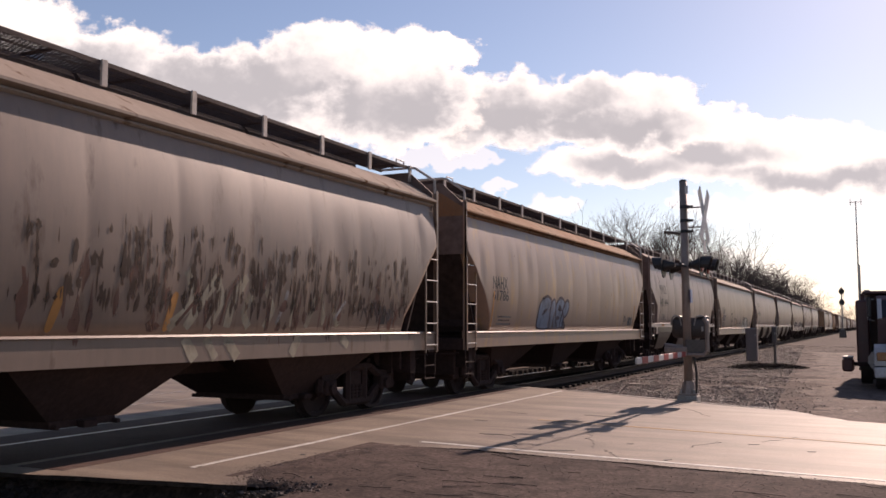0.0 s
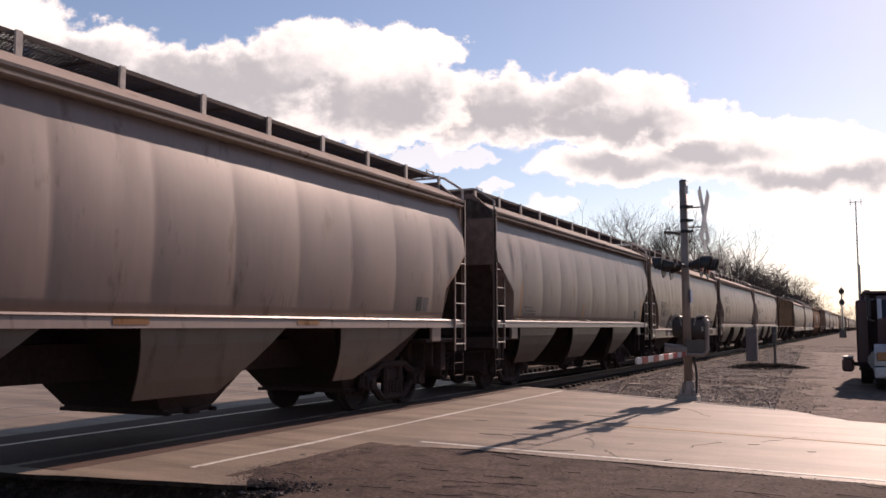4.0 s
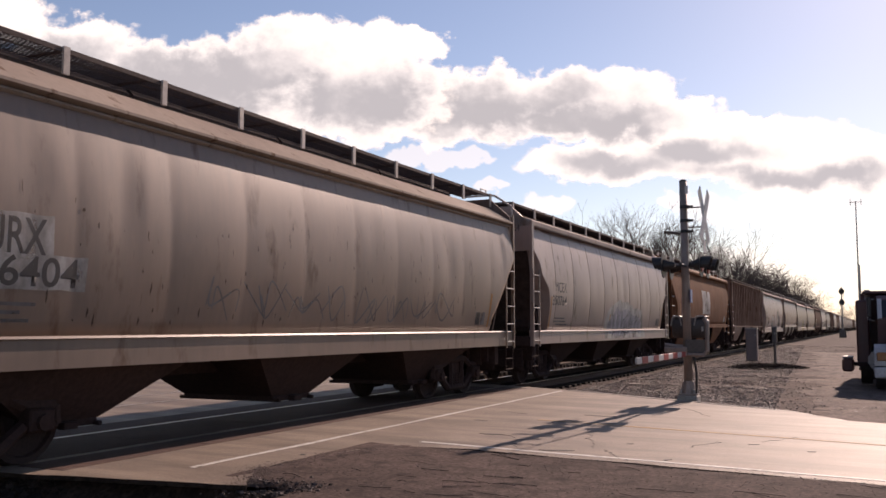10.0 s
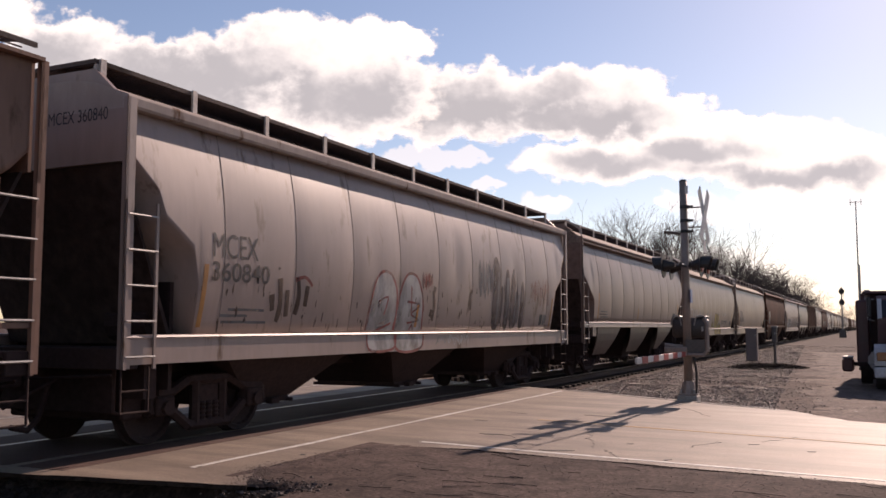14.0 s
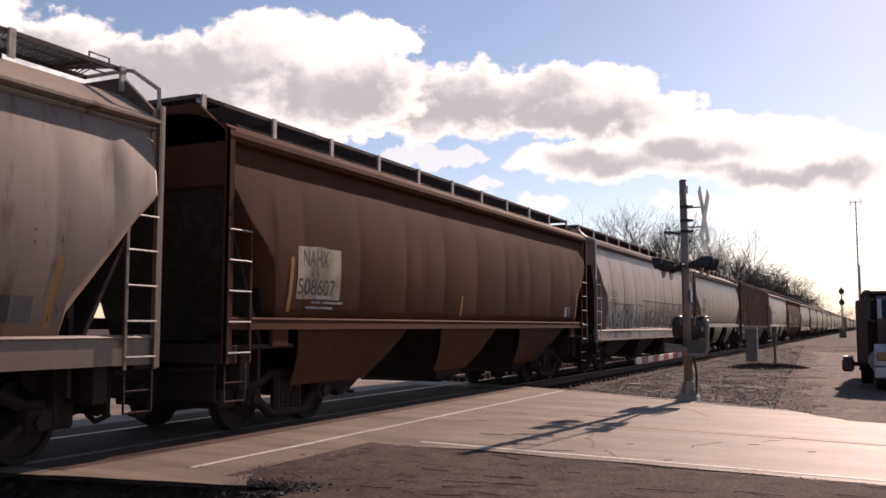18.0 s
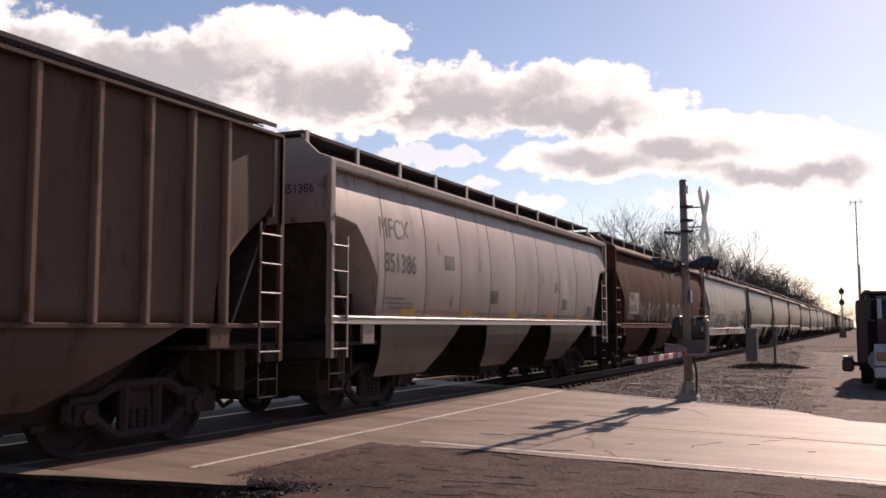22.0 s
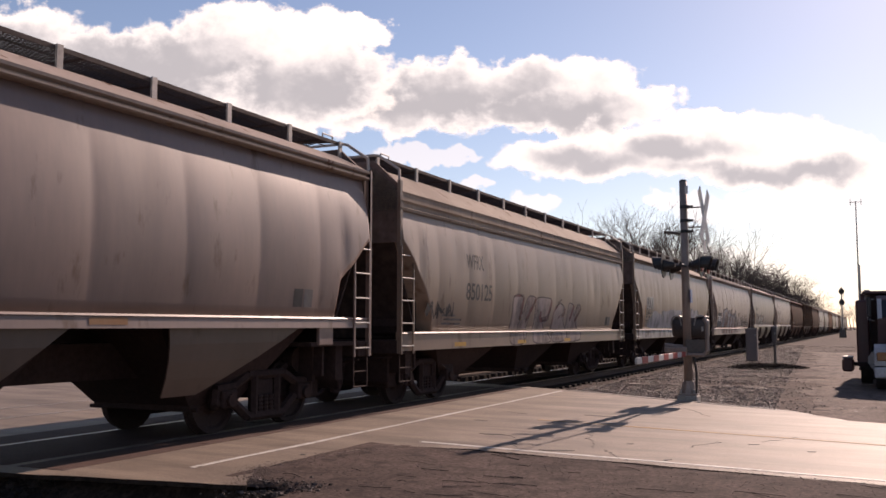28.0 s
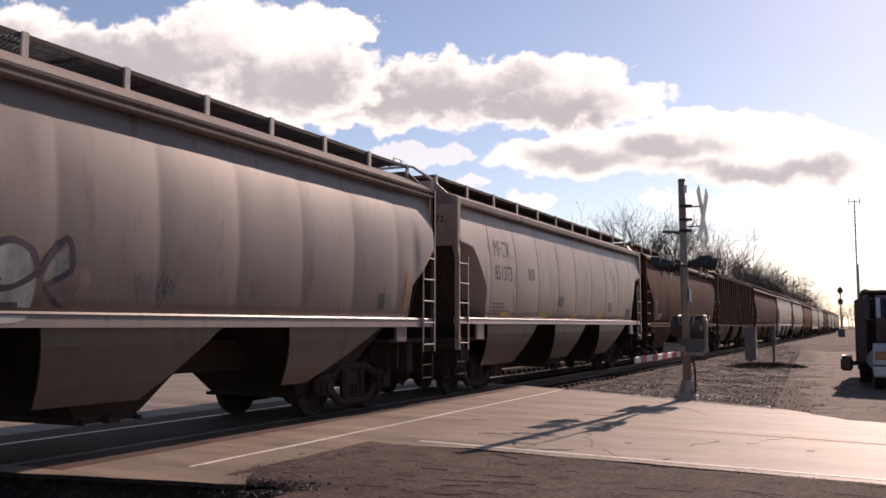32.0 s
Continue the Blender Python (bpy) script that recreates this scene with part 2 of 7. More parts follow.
def part(name, bm, material, parent=None, label="", smooth=False, at=None):
    """Links a bmesh or a ready mesh as one object under a thing or a part."""
    me = finish(bm, name, smooth) if isinstance(bm, bmesh.types.BMesh) else bm
    if not me.materials:
        me.materials.append(material)
    ob = new(name, me)
    if me.materials[0] != material:
        ob.material_slots[0].link = "OBJECT"
        ob.material_slots[0].material = material
    ob.parent = parent
    if at is not None:
        ob.matrix_basis = at
    return tagged(ob, label)


def empty(name, at, label, category, group="", kind=""):
    ob = new(name)
    ob.empty_display_size = 0.3
    ob.matrix_basis = at
    return tagged(ob, label, category, group, kind)


def box(bm, x0, x1, y0, y1, z0, z1, bevel=0.0):
    v = [bm.verts.new((x, y, z)) for x in (x0, x1) for y in (y0, y1) for z in (z0, z1)]
    f = [bm.faces.new([v[i] for i in q]) for q in ((0, 1, 3, 2), (4, 6, 7, 5), (0, 4, 5, 1), (2, 3, 7, 6), (0, 2, 6, 4), (1, 5, 7, 3))]
    if bevel:
        bmesh.ops.bevel(bm, geom=list({e for q in f for e in q.edges}), offset=bevel, segments=1, affect="EDGES", profile=0.5)
    return bm


def prism(bm, pts, a, b, axis="y"):
    """A closed outline drawn out along one axis from a to b."""
    place = {"y": lambda p, s: (p[0], s, p[1]), "x": lambda p, s: (s, p[0], p[1]), "z": lambda p, s: (p[0], p[1], s)}[axis]
    one = [bm.verts.new(place(p, a)) for p in pts]
    two = [bm.verts.new(place(p, b)) for p in pts]
    bm.faces.new(one)
    bm.faces.new(two[::-1])
    n = len(pts)
    for i in range(n):
        bm.faces.new((one[i], two[i], two[(i + 1) % n], one[(i + 1) % n]))
    return bm


def rod(bm, p, q, r, n=6, r2=None):
    p, q = Vector(p), Vector(q)
    d = (q - p).normalized()
    u = d.orthogonal().normalized()
    w = d.cross(u)
    r2 = r if r2 is None else r2
    one = [bm.verts.new(p + (u * math.cos(k * math.tau / n) + w * math.sin(k * math.tau / n)) * r) for k in range(n)]
    two = [bm.verts.new(q + (u * math.cos(k * math.tau / n) + w * math.sin(k * math.tau / n)) * r2) for k in range(n)]
    for k in range(n):
        bm.faces.new((one[k], one[(k + 1) % n], two[(k + 1) % n], two[k]))
    bm.faces.new(one[::-1])
    bm.faces.new(two)
    return bm


def pipe(bm, pts, r, n=6):
    for p, q in zip(pts, pts[1:]):
        rod(bm, p, q, r, n)
    return bm


BM = bmesh.new
MESH = {}


def kept(key, make, smooth=False):
    """A mesh made once and shared by all that are alike."""
    if key not in MESH:
        MESH[key] = finish(make(BM()), key.split("/")[-1], smooth)
    return MESH[key]


# ---- ground, road, track ----
def smooth(a, b, x):
    t = min(max((x - a) / (b - a), 0), 1)
    return t * t * (3 - 2 * t)


def ground_height(x, y):
    """Earth a hand below the rails; a low bed along the track; a dark hollow beside the road's near edge."""
    z = -0.05
    bed = smooth(2.6, 1.7, x) * smooth(-7.4, -6.5, x)
    off_road = max(smooth(20.2, 21.0, y), smooth(6.7, 6.4, y))
    z -= 0.16 * bed * off_road
    z -= 0.40 * smooth(4.3, 3.8, x) * smooth(7.0 + 0.1 * (x - 3), 6.7 + 0.1 * (x - 3), y) * smooth(-1.0, 2.0, y) * smooth(1.2, 1.9, x)
    if 2 < y < 90 and -14 < x < 18:
        z += (0.05 if y > 20 else 0.012) * noise.noise(Vector((x * 0.5, y * 0.5, 0))) + (0.02 if y > 12 else 0.012) * noise.noise(Vector((x * 2.1, y * 2.1, 3)))
        z -= 0.04
    z -= 0.07 * smooth(-1.5, -3, x) * off_road
    z += 0.094 * smooth(2.9, 3.15, x) * smooth(6.0, 6.6, y) * smooth(10.8 - 0.13 * (x - 3.7), 9.9 - 0.13 * (x - 3.7), y)
    return z


def lines(breaks):
    out = []
    for a, b, step in breaks:
        n = max(1, round((b - a) / step))
        out += [a + (b - a) * i / n for i in range(n)]
    return out + [breaks[-1][1]]


def make_ground():
    xs = lines([(-3000, -500, 500), (-500, -60, 60), (-60, -12, 4), (-12, 2, 0.5), (2, 10, 0.2), (10, 16, 0.6), (16, 60, 5), (60, 500, 80), (500, 3000, 500)])
    ys = lines([(-1500, -100, 350), (-100, -4, 12), (-4, 3, 1), (3, 24, 0.2), (24, 60, 0.8), (60, 200, 10), (200, 600, 60), (600, 4200, 600)])
    verts = [(x, y, ground_height(x, y)) for y in ys for x in xs]
    n = len(xs)
    faces = [(j * n + i, j * n + i + 1, (j + 1) * n + i + 1, (j + 1) * n + i) for j in range(len(ys) - 1) for i in range(n - 1)]
    me = bpy.data.meshes.new("ground")
    me.from_pydata(verts, [], faces)
    me.shade_smooth()
    return tagged(part("ground", me, M["earth"]), "brown gravelly earth beside the railway, level to the horizon", "ground", kind="structure")


make_ground()


def make_dirt_track():
    """Packed pale earth where vehicles turn in beside the track."""
    rng = random.Random(15)
    bm = BM()
    rows = []
    for i in range(140):
        y = 15.6 + 44 * (i / 139) ** 1.5
        left = 7.7 - 0.055 * (y - 15.6) + 1.0 * noise.noise(Vector((y * 0.45, 2, 1))) + 0.5 * noise.noise(Vector((y * 2.1, 5, 1)))
        right = 13.5 - 0.03 * (y - 15.6)
        rows.append([bm.verts.new((left + (right - left) * k / 14 + (0.12 * rng.random() if 0 < k < 14 else 0), y, ground_height(left + (right - left) * k / 14, y) + (0.012 if 0 < k < 14 else -0.03))) for k in range(15)])
    for a, b in zip(rows, rows[1:]):
        for k in range(14):
            bm.faces.new((a[k], a[k + 1], b[k + 1], b[k]))
    return tagged(part("dirt_track", bm, M["packed"], smooth=True), "packed pale brown earth beside the gravel", "dirt", kind="structure")


make_dirt_track()

# The carriageway: a thick slab whose edges are broken; its outline runs round it.
ROAD = [(-60, 17.0), (-6, 8.0), (-1, 6.6), (1.2, 6.42), (3.72, 6.86), (3.25, 7.6), (3.2, 8.2), (3.35, 9.1), (3.6, 9.9), (4.6, 10.0),
        (9.0, 9.4), (20, 7.6), (60, 1.0), (60, 8.0), (20, 14.6), (11, 15.0), (9.6, 15.1), (8.6, 15.5), (7.7, 16.9), (6.9, 17.45),
        (5.4, 18.5), (4.0, 19.3), (2.5, 20.3), (-2, 22.5), (-8, 26), (-60, 52)]


def make_road():
    pts = []
    for i, p in enumerate(ROAD):
        q = ROAD[(i + 1) % len(ROAD)]
        d = math.dist(p, q)
        n = max(1, int(d / 0.25)) if max(abs(p[0]), abs(q[0])) < 12 else 1
        for k in range(n):
            x, y = p[0] + (q[0] - p[0]) * k / n, p[1] + (q[1] - p[1]) * k / n
            w = 0.05 if n > 1 else 0
            pts.append((x + w * noise.noise(Vector((x * 3, y * 3, 1))), y + w * 1.4 * noise.noise(Vector((x * 2.5, y * 2.5, 7)))))
    bm = prism(BM(), pts, -0.045, 0.0, "z")
    bmesh.ops.triangulate(bm, faces=bm.faces)
    bm.normal_update()
    for f in bm.faces:
        f.material_index = int(abs(f.normal.z) < 0.5)
    me = finish(bm, "road")
    me.materials.append(M["asphalt"])
    me.materials.append(M["soil"])
    return tagged(part("road", me, M["asphalt"]), "pale worn asphalt road over a railway crossing", "road", kind="structure")


make_road()


def strip(name, p, q, width, material, label, z=0.004, wobble=0.02, piece=0.5):
    """A painted line with slightly uneven edges."""
    bm = BM()
    p, q = Vector(p), Vector(q)
    d = (q - p).normalized()
    side = Vector((-d.y, d.x))
    n = max(2, int((q - p).length / piece))
    rows = []
    for i in range(n + 1):
        c = p + (q - p) * i / n + side * wobble * noise.noise(Vector((i * 0.4, p.x, 5)))
        w = width / 2 * (1 + 0.25 * noise.noise(Vector((i * 0.9, p.y, 9))))
        rows.append([bm.verts.new((*(c + side * s * w), h)) for s, h in ((-1, z), (1, z), (1, z - 0.003), (-1, z - 0.003))])
    for a, b in zip(rows, rows[1:]):
        for k in range(4):
            bm.faces.new((a[k], a[(k + 1) % 4], b[(k + 1) % 4], b[k]))
    return tagged(part(name, bm, material), label, "road marking", kind="structure")


strip("stop_line", (2.56, 7.47), (2.53, 19.9), 0.075, M["line"], "thin white painted line along the crossing")
strip("edge_line", (3.75, 10.36), (60, 2.9), 0.085, M["line"], "thin worn white edge line on asphalt")
strip("centre_line", (4.2, 13.60), (12.5, 11.75), 0.075, M["ochre"], "faded yellow centre line on asphalt")


def band(name, pts, width, material, label, z, category):
    bm = BM()
    rows = []
    for i, q in enumerate(pts):
        a, c = Vector(pts[max(i - 1, 0)]), Vector(pts[min(i + 1, len(pts) - 1)])
        d = (c - a).normalized()
        w = width * (0.6 + 0.8 * abs(noise.noise(Vector((q[0] * 2, q[1] * 2, 4)))))
        rows.append([bm.verts.new((q[0] - d.y * w * s, q[1] + d.x * w * s, h)) for s, h in ((-0.5, z), (0.5, z), (0.5, z - 0.03), (-0.5, z - 0.03))])
    for a, c in zip(rows, rows[1:]):
        for k in range(4):
            bm.faces.new((a[k], a[(k + 1) % 4], c[(k + 1) % 4], c[k]))
    return tagged(part(name, bm, material), label, category, kind="structure")


def spread(p, q, n, wander, seed):
    rng = random.Random(seed)
    out, off = [], 0.0
    for i in range(n + 1):
        off = off * 0.7 + rng.gauss(0, wander)
        x, y = p[0] + (q[0] - p[0]) * i / n, p[1] + (q[1] - p[1]) * i / n
        d = math.dist(p, q)
        out.append((x - (q[1] - p[1]) / d * off, y + (q[0] - p[0]) / d * off))
    return out


band("road_edge", spread((2.6, 20.15), (7.4, 17.05), 40, 0.012, 3), 0.14, M["concrete"], "pale broken edge of the asphalt", 0.008, "road edge")
for k, (p, q) in enumerate((((5.35, 12.4), (5.9, 10.7)), ((6.05, 10.6), (6.5, 9.9)), ((7.15, 12.0), (6.95, 11.2)), ((8.0, 12.9), (7.7, 12.2)),
                            ((4.4, 11.6), (5.2, 10.2)), ((5.9, 16.6), (6.5, 15.3)), ((3.2, 14.6), (3.7, 14.4)))):
    band("asphalt_crack", spread(p, q, 22, 0.022, 20 + k), 0.006, M["crack"], "dark crack in worn asphalt", 0.003, "crack")


def tar_patch(x, y, w, d, turn, seed):
    """A low ragged smear of tar or dirt on the asphalt."""
    rng = random.Random(seed)
    pts = []
    for k in range(22):
        a = k * math.tau / 22
        r = rng.uniform(0.55, 1.1)
        u, v = w / 2 * r * math.cos(a), d / 2 * r * math.sin(a)
        pts.append((x + u * math.cos(turn) - v * math.sin(turn), y + u * math.sin(turn) + v * math.cos(turn)))
    bm = prism(BM(), pts, 0.0, 0.0045, "z")
    return tagged(part("tar_patch", bm, M["crack"]), "dark smear of tar in the worn asphalt", "tar patch", kind="structure")


for k, row in enumerate(((5.56, 10.34, 0.42, 0.09, 0.3), (4.25, 11.5, 0.36, 0.10, 0.05), (6.9, 10.12, 0.12, 0.05, 0.9), (8.3, 11.5, 0.10, 0.06, 0.4), (7.6, 11.9, 0.16, 0.04, 0.2), (3.05, 8.75, 0.06, 0.12, 0.1),
                         (6.2, 11.3, 0.10, 0.04, 0.7), (4.9, 14.6, 0.7, 0.10, -0.2), (3.4, 13.1, 0.30, 0.05, -0.3))):
    tar_patch(*row, k)


def make_track(name, x, seen):
    track = empty(name, pose(x, 0, 0), "railway track with worn shiny rails on dark ties", "track", kind="structure")
    for s in (-0.753, 0.753):
        drop = -0.012 if s > 0 and x == 0 else 0.0
        bm = prism(BM(), [(s - 0.035, 0), (s + 0.035, 0), (s + 0.037, -0.03), (s + 0.01, -0.05), (s + 0.01, -0.13), (s + 0.075, -0.15), (s + 0.075, -0.17),
                          (s - 0.075, -0.17), (s - 0.075, -0.15), (s - 0.01, -0.13), (s - 0.01, -0.05), (s - 0.037, -0.03)], -60, 900)
        part("rail", bm, M["railside"], track, "rusty rail", at=pose(0, 0, drop))
        part("rail_head", box(BM(), s - 0.017, s + 0.017, -60, 900, -0.001, 0.0035), M["steel"], track, "shiny worn rail top", at=pose(0, 0, drop))
    tie = kept("track/tie", lambda bm: box(bm, -1.3, 1.3, -0.115, 0.115, -0.36, -0.172, 0.012))
    y = 21.2
    while y < seen:
        part("tie", tie, M["tie"], track, at=pose(random.uniform(-0.04, 0.04), y, random.uniform(-0.01, 0), 0, 0, random.uniform(-1, 1)))
        y += 0.53


make_track("track_1", 0.0, 95)
make_track("track_2", -4.35, 60)


def make_crossing_shade():
    """Dark panels added where the train's shadow lies, between and beside the rails."""
    c = empty("crossing_shade", pose(0, 0, 0), "dark panels added between and beside the rails to deepen the train's shadow", "crossing", kind="structure")
    for x0, x1 in ((-1.50, -0.84), (-0.67, 0.67), (0.84, 1.50)):
        for k in range(6):
            y0 = 6.75 + 2.28 * k
            part("crossing_panel", kept(f"{x1 - x0:.2f}/crossing_panel", lambda bm: box(bm, 0, x1 - x0, 0, 2.265, -0.02, 0.004, 0.003)), M["shadowpanel"], c, at=pose(x0, y0, random.uniform(0, 0.002)))


make_crossing_shade()


def make_stones(name, count, where, size, label, seed, flat=0.45, material="stone"):
    """Loose stones, one mesh: each a squashed, jittered octahedron."""
    rng = random.Random(seed)
    verts, faces = [], []
    for _ in range(count):
        x, y, z = where(rng)
        r = size * rng.choice((0.5, 0.7, 0.8, 1.0, 1.5)) * rng.uniform(0.7, 1.2)
        turn = Euler((rng.uniform(0, 6), rng.uniform(0, 6), rng.uniform(0, 6))).to_matrix()
        base = len(verts)
        for d in ((1, 0, 0), (-1, 0, 0), (0, 1, 0), (0, -1, 0), (0, 0, 1), (0, 0, -1)):
            v = turn @ (Vector(d) * r * rng.uniform(0.6, 1.2))
            verts.append((x + v.x, y + v.y, z + v.z * flat + r * 0.12))
        faces += [tuple(base + k for k in f) for f in ((0, 2, 4), (2, 1, 4), (1, 3, 4), (3, 0, 4), (2, 0, 5), (1, 2, 5), (3, 1, 5), (0, 3, 5))]
    me = bpy.data.meshes.new(name)
    me.from_pydata(verts, [], faces)
    return tagged(part(name, me, M[material]), label, "gravel", kind="stuff")


def beside_crossing(r):
    while True:
        y = 16 + 64 * r.random() ** 2
        x = r.uniform(1.6, 9.5 if y < 40 else 8)
        if x > 7.4 - 0.055 * (y - 15.6) and r.random() > 0.10:
            continue
        if y > 20.5 - 0.62 * (x - 2.5) + (1.5 if x > 8 else 0):
            return x, y, ground_height(x, y)


def along_track(r):
    x, y = r.uniform(-7, 2.3), 20.6 + 70 * r.random() ** 1.5
    return x, y, ground_height(x, y)


def near_shoulder(r):
    y = r.uniform(6.3, 10.0)
    x = r.uniform(3.4, 9.5)
    return x, y, ground_height(x, y)


def road_rim(r):
    a, b = r.choice((((3.72, 6.86), (3.25, 7.6)), ((3.25, 7.6), (3.25, 8.3)), ((3.25, 8.3), (3.6, 9.9)), ((3.6, 9.9), (6.3, 9.75)), ((6.3, 9.75), (9.2, 9.35))))
    f, off = r.random(), r.gauss(0, 0.11)
    d = math.dist(a, b)
    x, y = a[0] + (b[0] - a[0]) * f - (b[1] - a[1]) / d * off, a[1] + (b[1] - a[1]) * f + (b[0] - a[0]) / d * off
    return x, y, max(0.0, ground_height(x, y))


def rubble(r):
    x, y = r.gauss(3.95, 0.28), r.gauss(6.95, 0.16)
    return x, y, max(ground_height(x, y), -0.06)


def clods(r):
    a, f = r.uniform(0, math.tau), r.random() ** 0.6
    return 5.3 + 1.45 * f * math.cos(a), 36.6 + 2.2 * f * math.sin(a), ground_height(5.3, 36.6) + 0.16 * (1 - f * f) * r.random()


def hollow(r):
    x, y = r.uniform(0.9, 4.1), r.uniform(4.6, 6.75)
    return x, y, ground_height(x, y)


make_stones("gravel", 56000, beside_crossing, 0.019, "grey crushed stone and gravel beside the road", 1, 0.75)
make_stones("ballast", 12000, along_track, 0.032, "dark crushed stone ballast between the tracks", 2, 0.7, "cinder")
make_stones("shoulder_gravel", 4500, near_shoulder, 0.0065, "fine brown gravel on the road's shoulder", 3, 0.6, "cinder")
make_stones("edge_gravel", 2600, road_rim, 0.0065, "loose brown grit along the broken road edge", 8, 0.6, "grit")
make_stones("rubble", 420, rubble, 0.016, "broken dark rubble at the road's corner", 5, 0.7, "cinder")
make_stones("soil_mound", 1700, clods, 0.04, "low heap of dark soil clods around the cabinets", 6, 0.8, "soil")
# black stones cover the hollow in place of the shade there
make_stones("hollow_gravel", 6000, hollow, 0.032, "stones in a hollow, blackened to stand in for its shade", 4, 0.75, "hollowshade")


def make_twigs(count, seed):
    """Dry stems and bits of bark strewn on the shoulder."""
    rng = random.Random(seed)
    bm = BM()
    for _ in range(count):
        x, y = rng.uniform(3.6, 9.2), rng.uniform(6.5, 10.0)
        if y > 9.9 - 0.13 * (x - 3.7):
            continue
        a, n = rng.uniform(-0.7, 0.5), rng.uniform(0.05, 0.22)
        pts = []
        for k in range(3):
            px, py = x + n * (k - 1) * math.cos(a) + rng.gauss(0, 0.01), y + n * (k - 1) * math.sin(a) + rng.gauss(0, 0.01)
            pts.append((px, py, ground_height(px, py) + rng.uniform(0.004, 0.018)))
        pipe(bm, pts, rng.uniform(0.002, 0.005), 4)
    return tagged(part("dry_twigs", bm, M["bark"]), "dry twigs and stems strewn on the shoulder", "twigs", kind="stuff")


make_twigs(50, 12)


# ---- clouds, far off ----
SHEET = 3000.0                   # metres before the camera; one unit below is 1/1594 of that distance
AXIS = pose(*EYE, 94.93, 0, 25.47)


def cloud_material(name, blobs, grey, seed, ragged, dim, cover):
    """White where thin and lit, grey where thick: two fields of ellipses (x, y, half width, half height) broken up by noise."""
    m = bpy.data.materials.new(name)
    m.use_nodes = True
    nt = m.node_tree
    nt.nodes.clear()

    def calc(op, a, b=None, c=None):
        n = nt.nodes.new("ShaderNodeMath")
        n.operation = op
        for slot, v in enumerate((a, b, c)):
            if v is None:
                continue
            if isinstance(v, (int, float)):
                n.inputs[slot].default_value = v
            else:
                nt.links.new(v, n.inputs[slot])
        return n.outputs[0]

    co = nt.nodes.new("ShaderNodeTexCoord")

    def fuzz(scale, detail, rough, z, flat=1.0, off=(0.0, 0.0)):
        mp = nt.nodes.new("ShaderNodeMapping")
        mp.inputs["Location"].default_value = (*off, z)
        mp.inputs["Scale"].default_value = (1, flat, 1)
        nt.links.new(co.outputs["Object"], mp.inputs[0])
        n = nt.nodes.new("ShaderNodeTexNoise")
        n.inputs["Scale"].default_value, n.inputs["Detail"].default_value, n.inputs["Roughness"].default_value = scale, detail, rough
        nt.links.new(mp.outputs[0], n.inputs["Vector"])
        return n

    def ranged(value, low, high):
        r = nt.nodes.new("ShaderNodeMapRange")
        r.interpolation_type = "SMOOTHSTEP"
        r.inputs[1].default_value, r.inputs[2].default_value = low, high
        nt.links.new(value, r.inputs[0])
        return r.outputs[0]

    xyz = nt.nodes.new("ShaderNodeSeparateXYZ")
    nt.links.new(co.outputs["Object"], xyz.inputs[0])
    wide, tight = fuzz(0.013, 9, 0.56, seed), fuzz(0.04, 6, 0.52, seed + 40, 1.4)
    sep = nt.nodes.new("ShaderNodeSeparateColor")
    nt.links.new(wide.outputs["Color"], sep.inputs[0])
    x = calc("MULTIPLY_ADD", calc("SUBTRACT", sep.outputs[0], 0.5), 110.0 * ragged, xyz.outputs[0])
    y = calc("MULTIPLY_ADD", calc("SUBTRACT", sep.outputs[1], 0.5), 90.0 * ragged, xyz.outputs[1])

    def field(shapes, soft):
        total = None
        for cx, cy, rx, ry in shapes:
            u = calc("DIVIDE", calc("SUBTRACT", x, cx), rx)
            v = calc("DIVIDE", calc("SUBTRACT", y, cy), ry)
            one = calc("SUBTRACT", 1.0, calc("SQRT", calc("ADD", calc("MULTIPLY", u, u), calc("MULTIPLY", v, v))))
            total = one if total is None else calc("SMOOTH_MAX", total, one, soft)
        return total

    edge = calc("MULTIPLY_ADD", calc("SUBTRACT", tight.outputs[0], 0.5), 0.55 * ragged, field(blobs, 0.2))
    alpha = calc("MULTIPLY", ranged(edge, 0.0, 0.22), cover)
    # billows lit from the sun's side: the same noise a little nearer to the sun, taken off
    lit = calc("SUBTRACT", fuzz(0.011, 5, 0.5, seed + 7, 1.2).outputs[0], fuzz(0.011, 5, 0.5, seed + 7, 1.2, (14.0, 16.0)).outputs[0])
    thick = calc("MULTIPLY_ADD", calc("SUBTRACT", tight.outputs[0], 0.5), 0.22, field(grey, 0.3))
    thick = calc("MULTIPLY_ADD", calc("SUBTRACT", wide.outputs[0], 0.5), 0.7, thick)
    thick = calc("MULTIPLY_ADD", lit, -1.5, thick)
    rim = ranged(edge, 0.04, 0.55)
    thick = calc("MULTIPLY", ranged(thick, -0.55, 0.70), rim)
    ramp = nt.nodes.new("ShaderNodeValToRGB")
    ramp.color_ramp.elements[0].position, ramp.color_ramp.elements[0].color = 0.0, (0.985, 0.985, 0.94, 1)
    ramp.color_ramp.elements[1].position, ramp.color_ramp.elements[1].color = 1.0, (dim * 0.90, dim * 0.98, dim * 1.05, 1)
    mid = ramp.color_ramp.elements.new(0.5)
    mid.color = (0.69, 0.73, 0.745, 1)
    nt.links.new(thick, ramp.inputs[0])
    glow = nt.nodes.new("ShaderNodeEmission")
    glow.inputs[1].default_value = 0.88
    nt.links.new(ramp.outputs[0], glow.inputs[0])
    clear = nt.nodes.new("ShaderNodeBsdfTransparent")
    mix = nt.nodes.new("ShaderNodeMixShader")
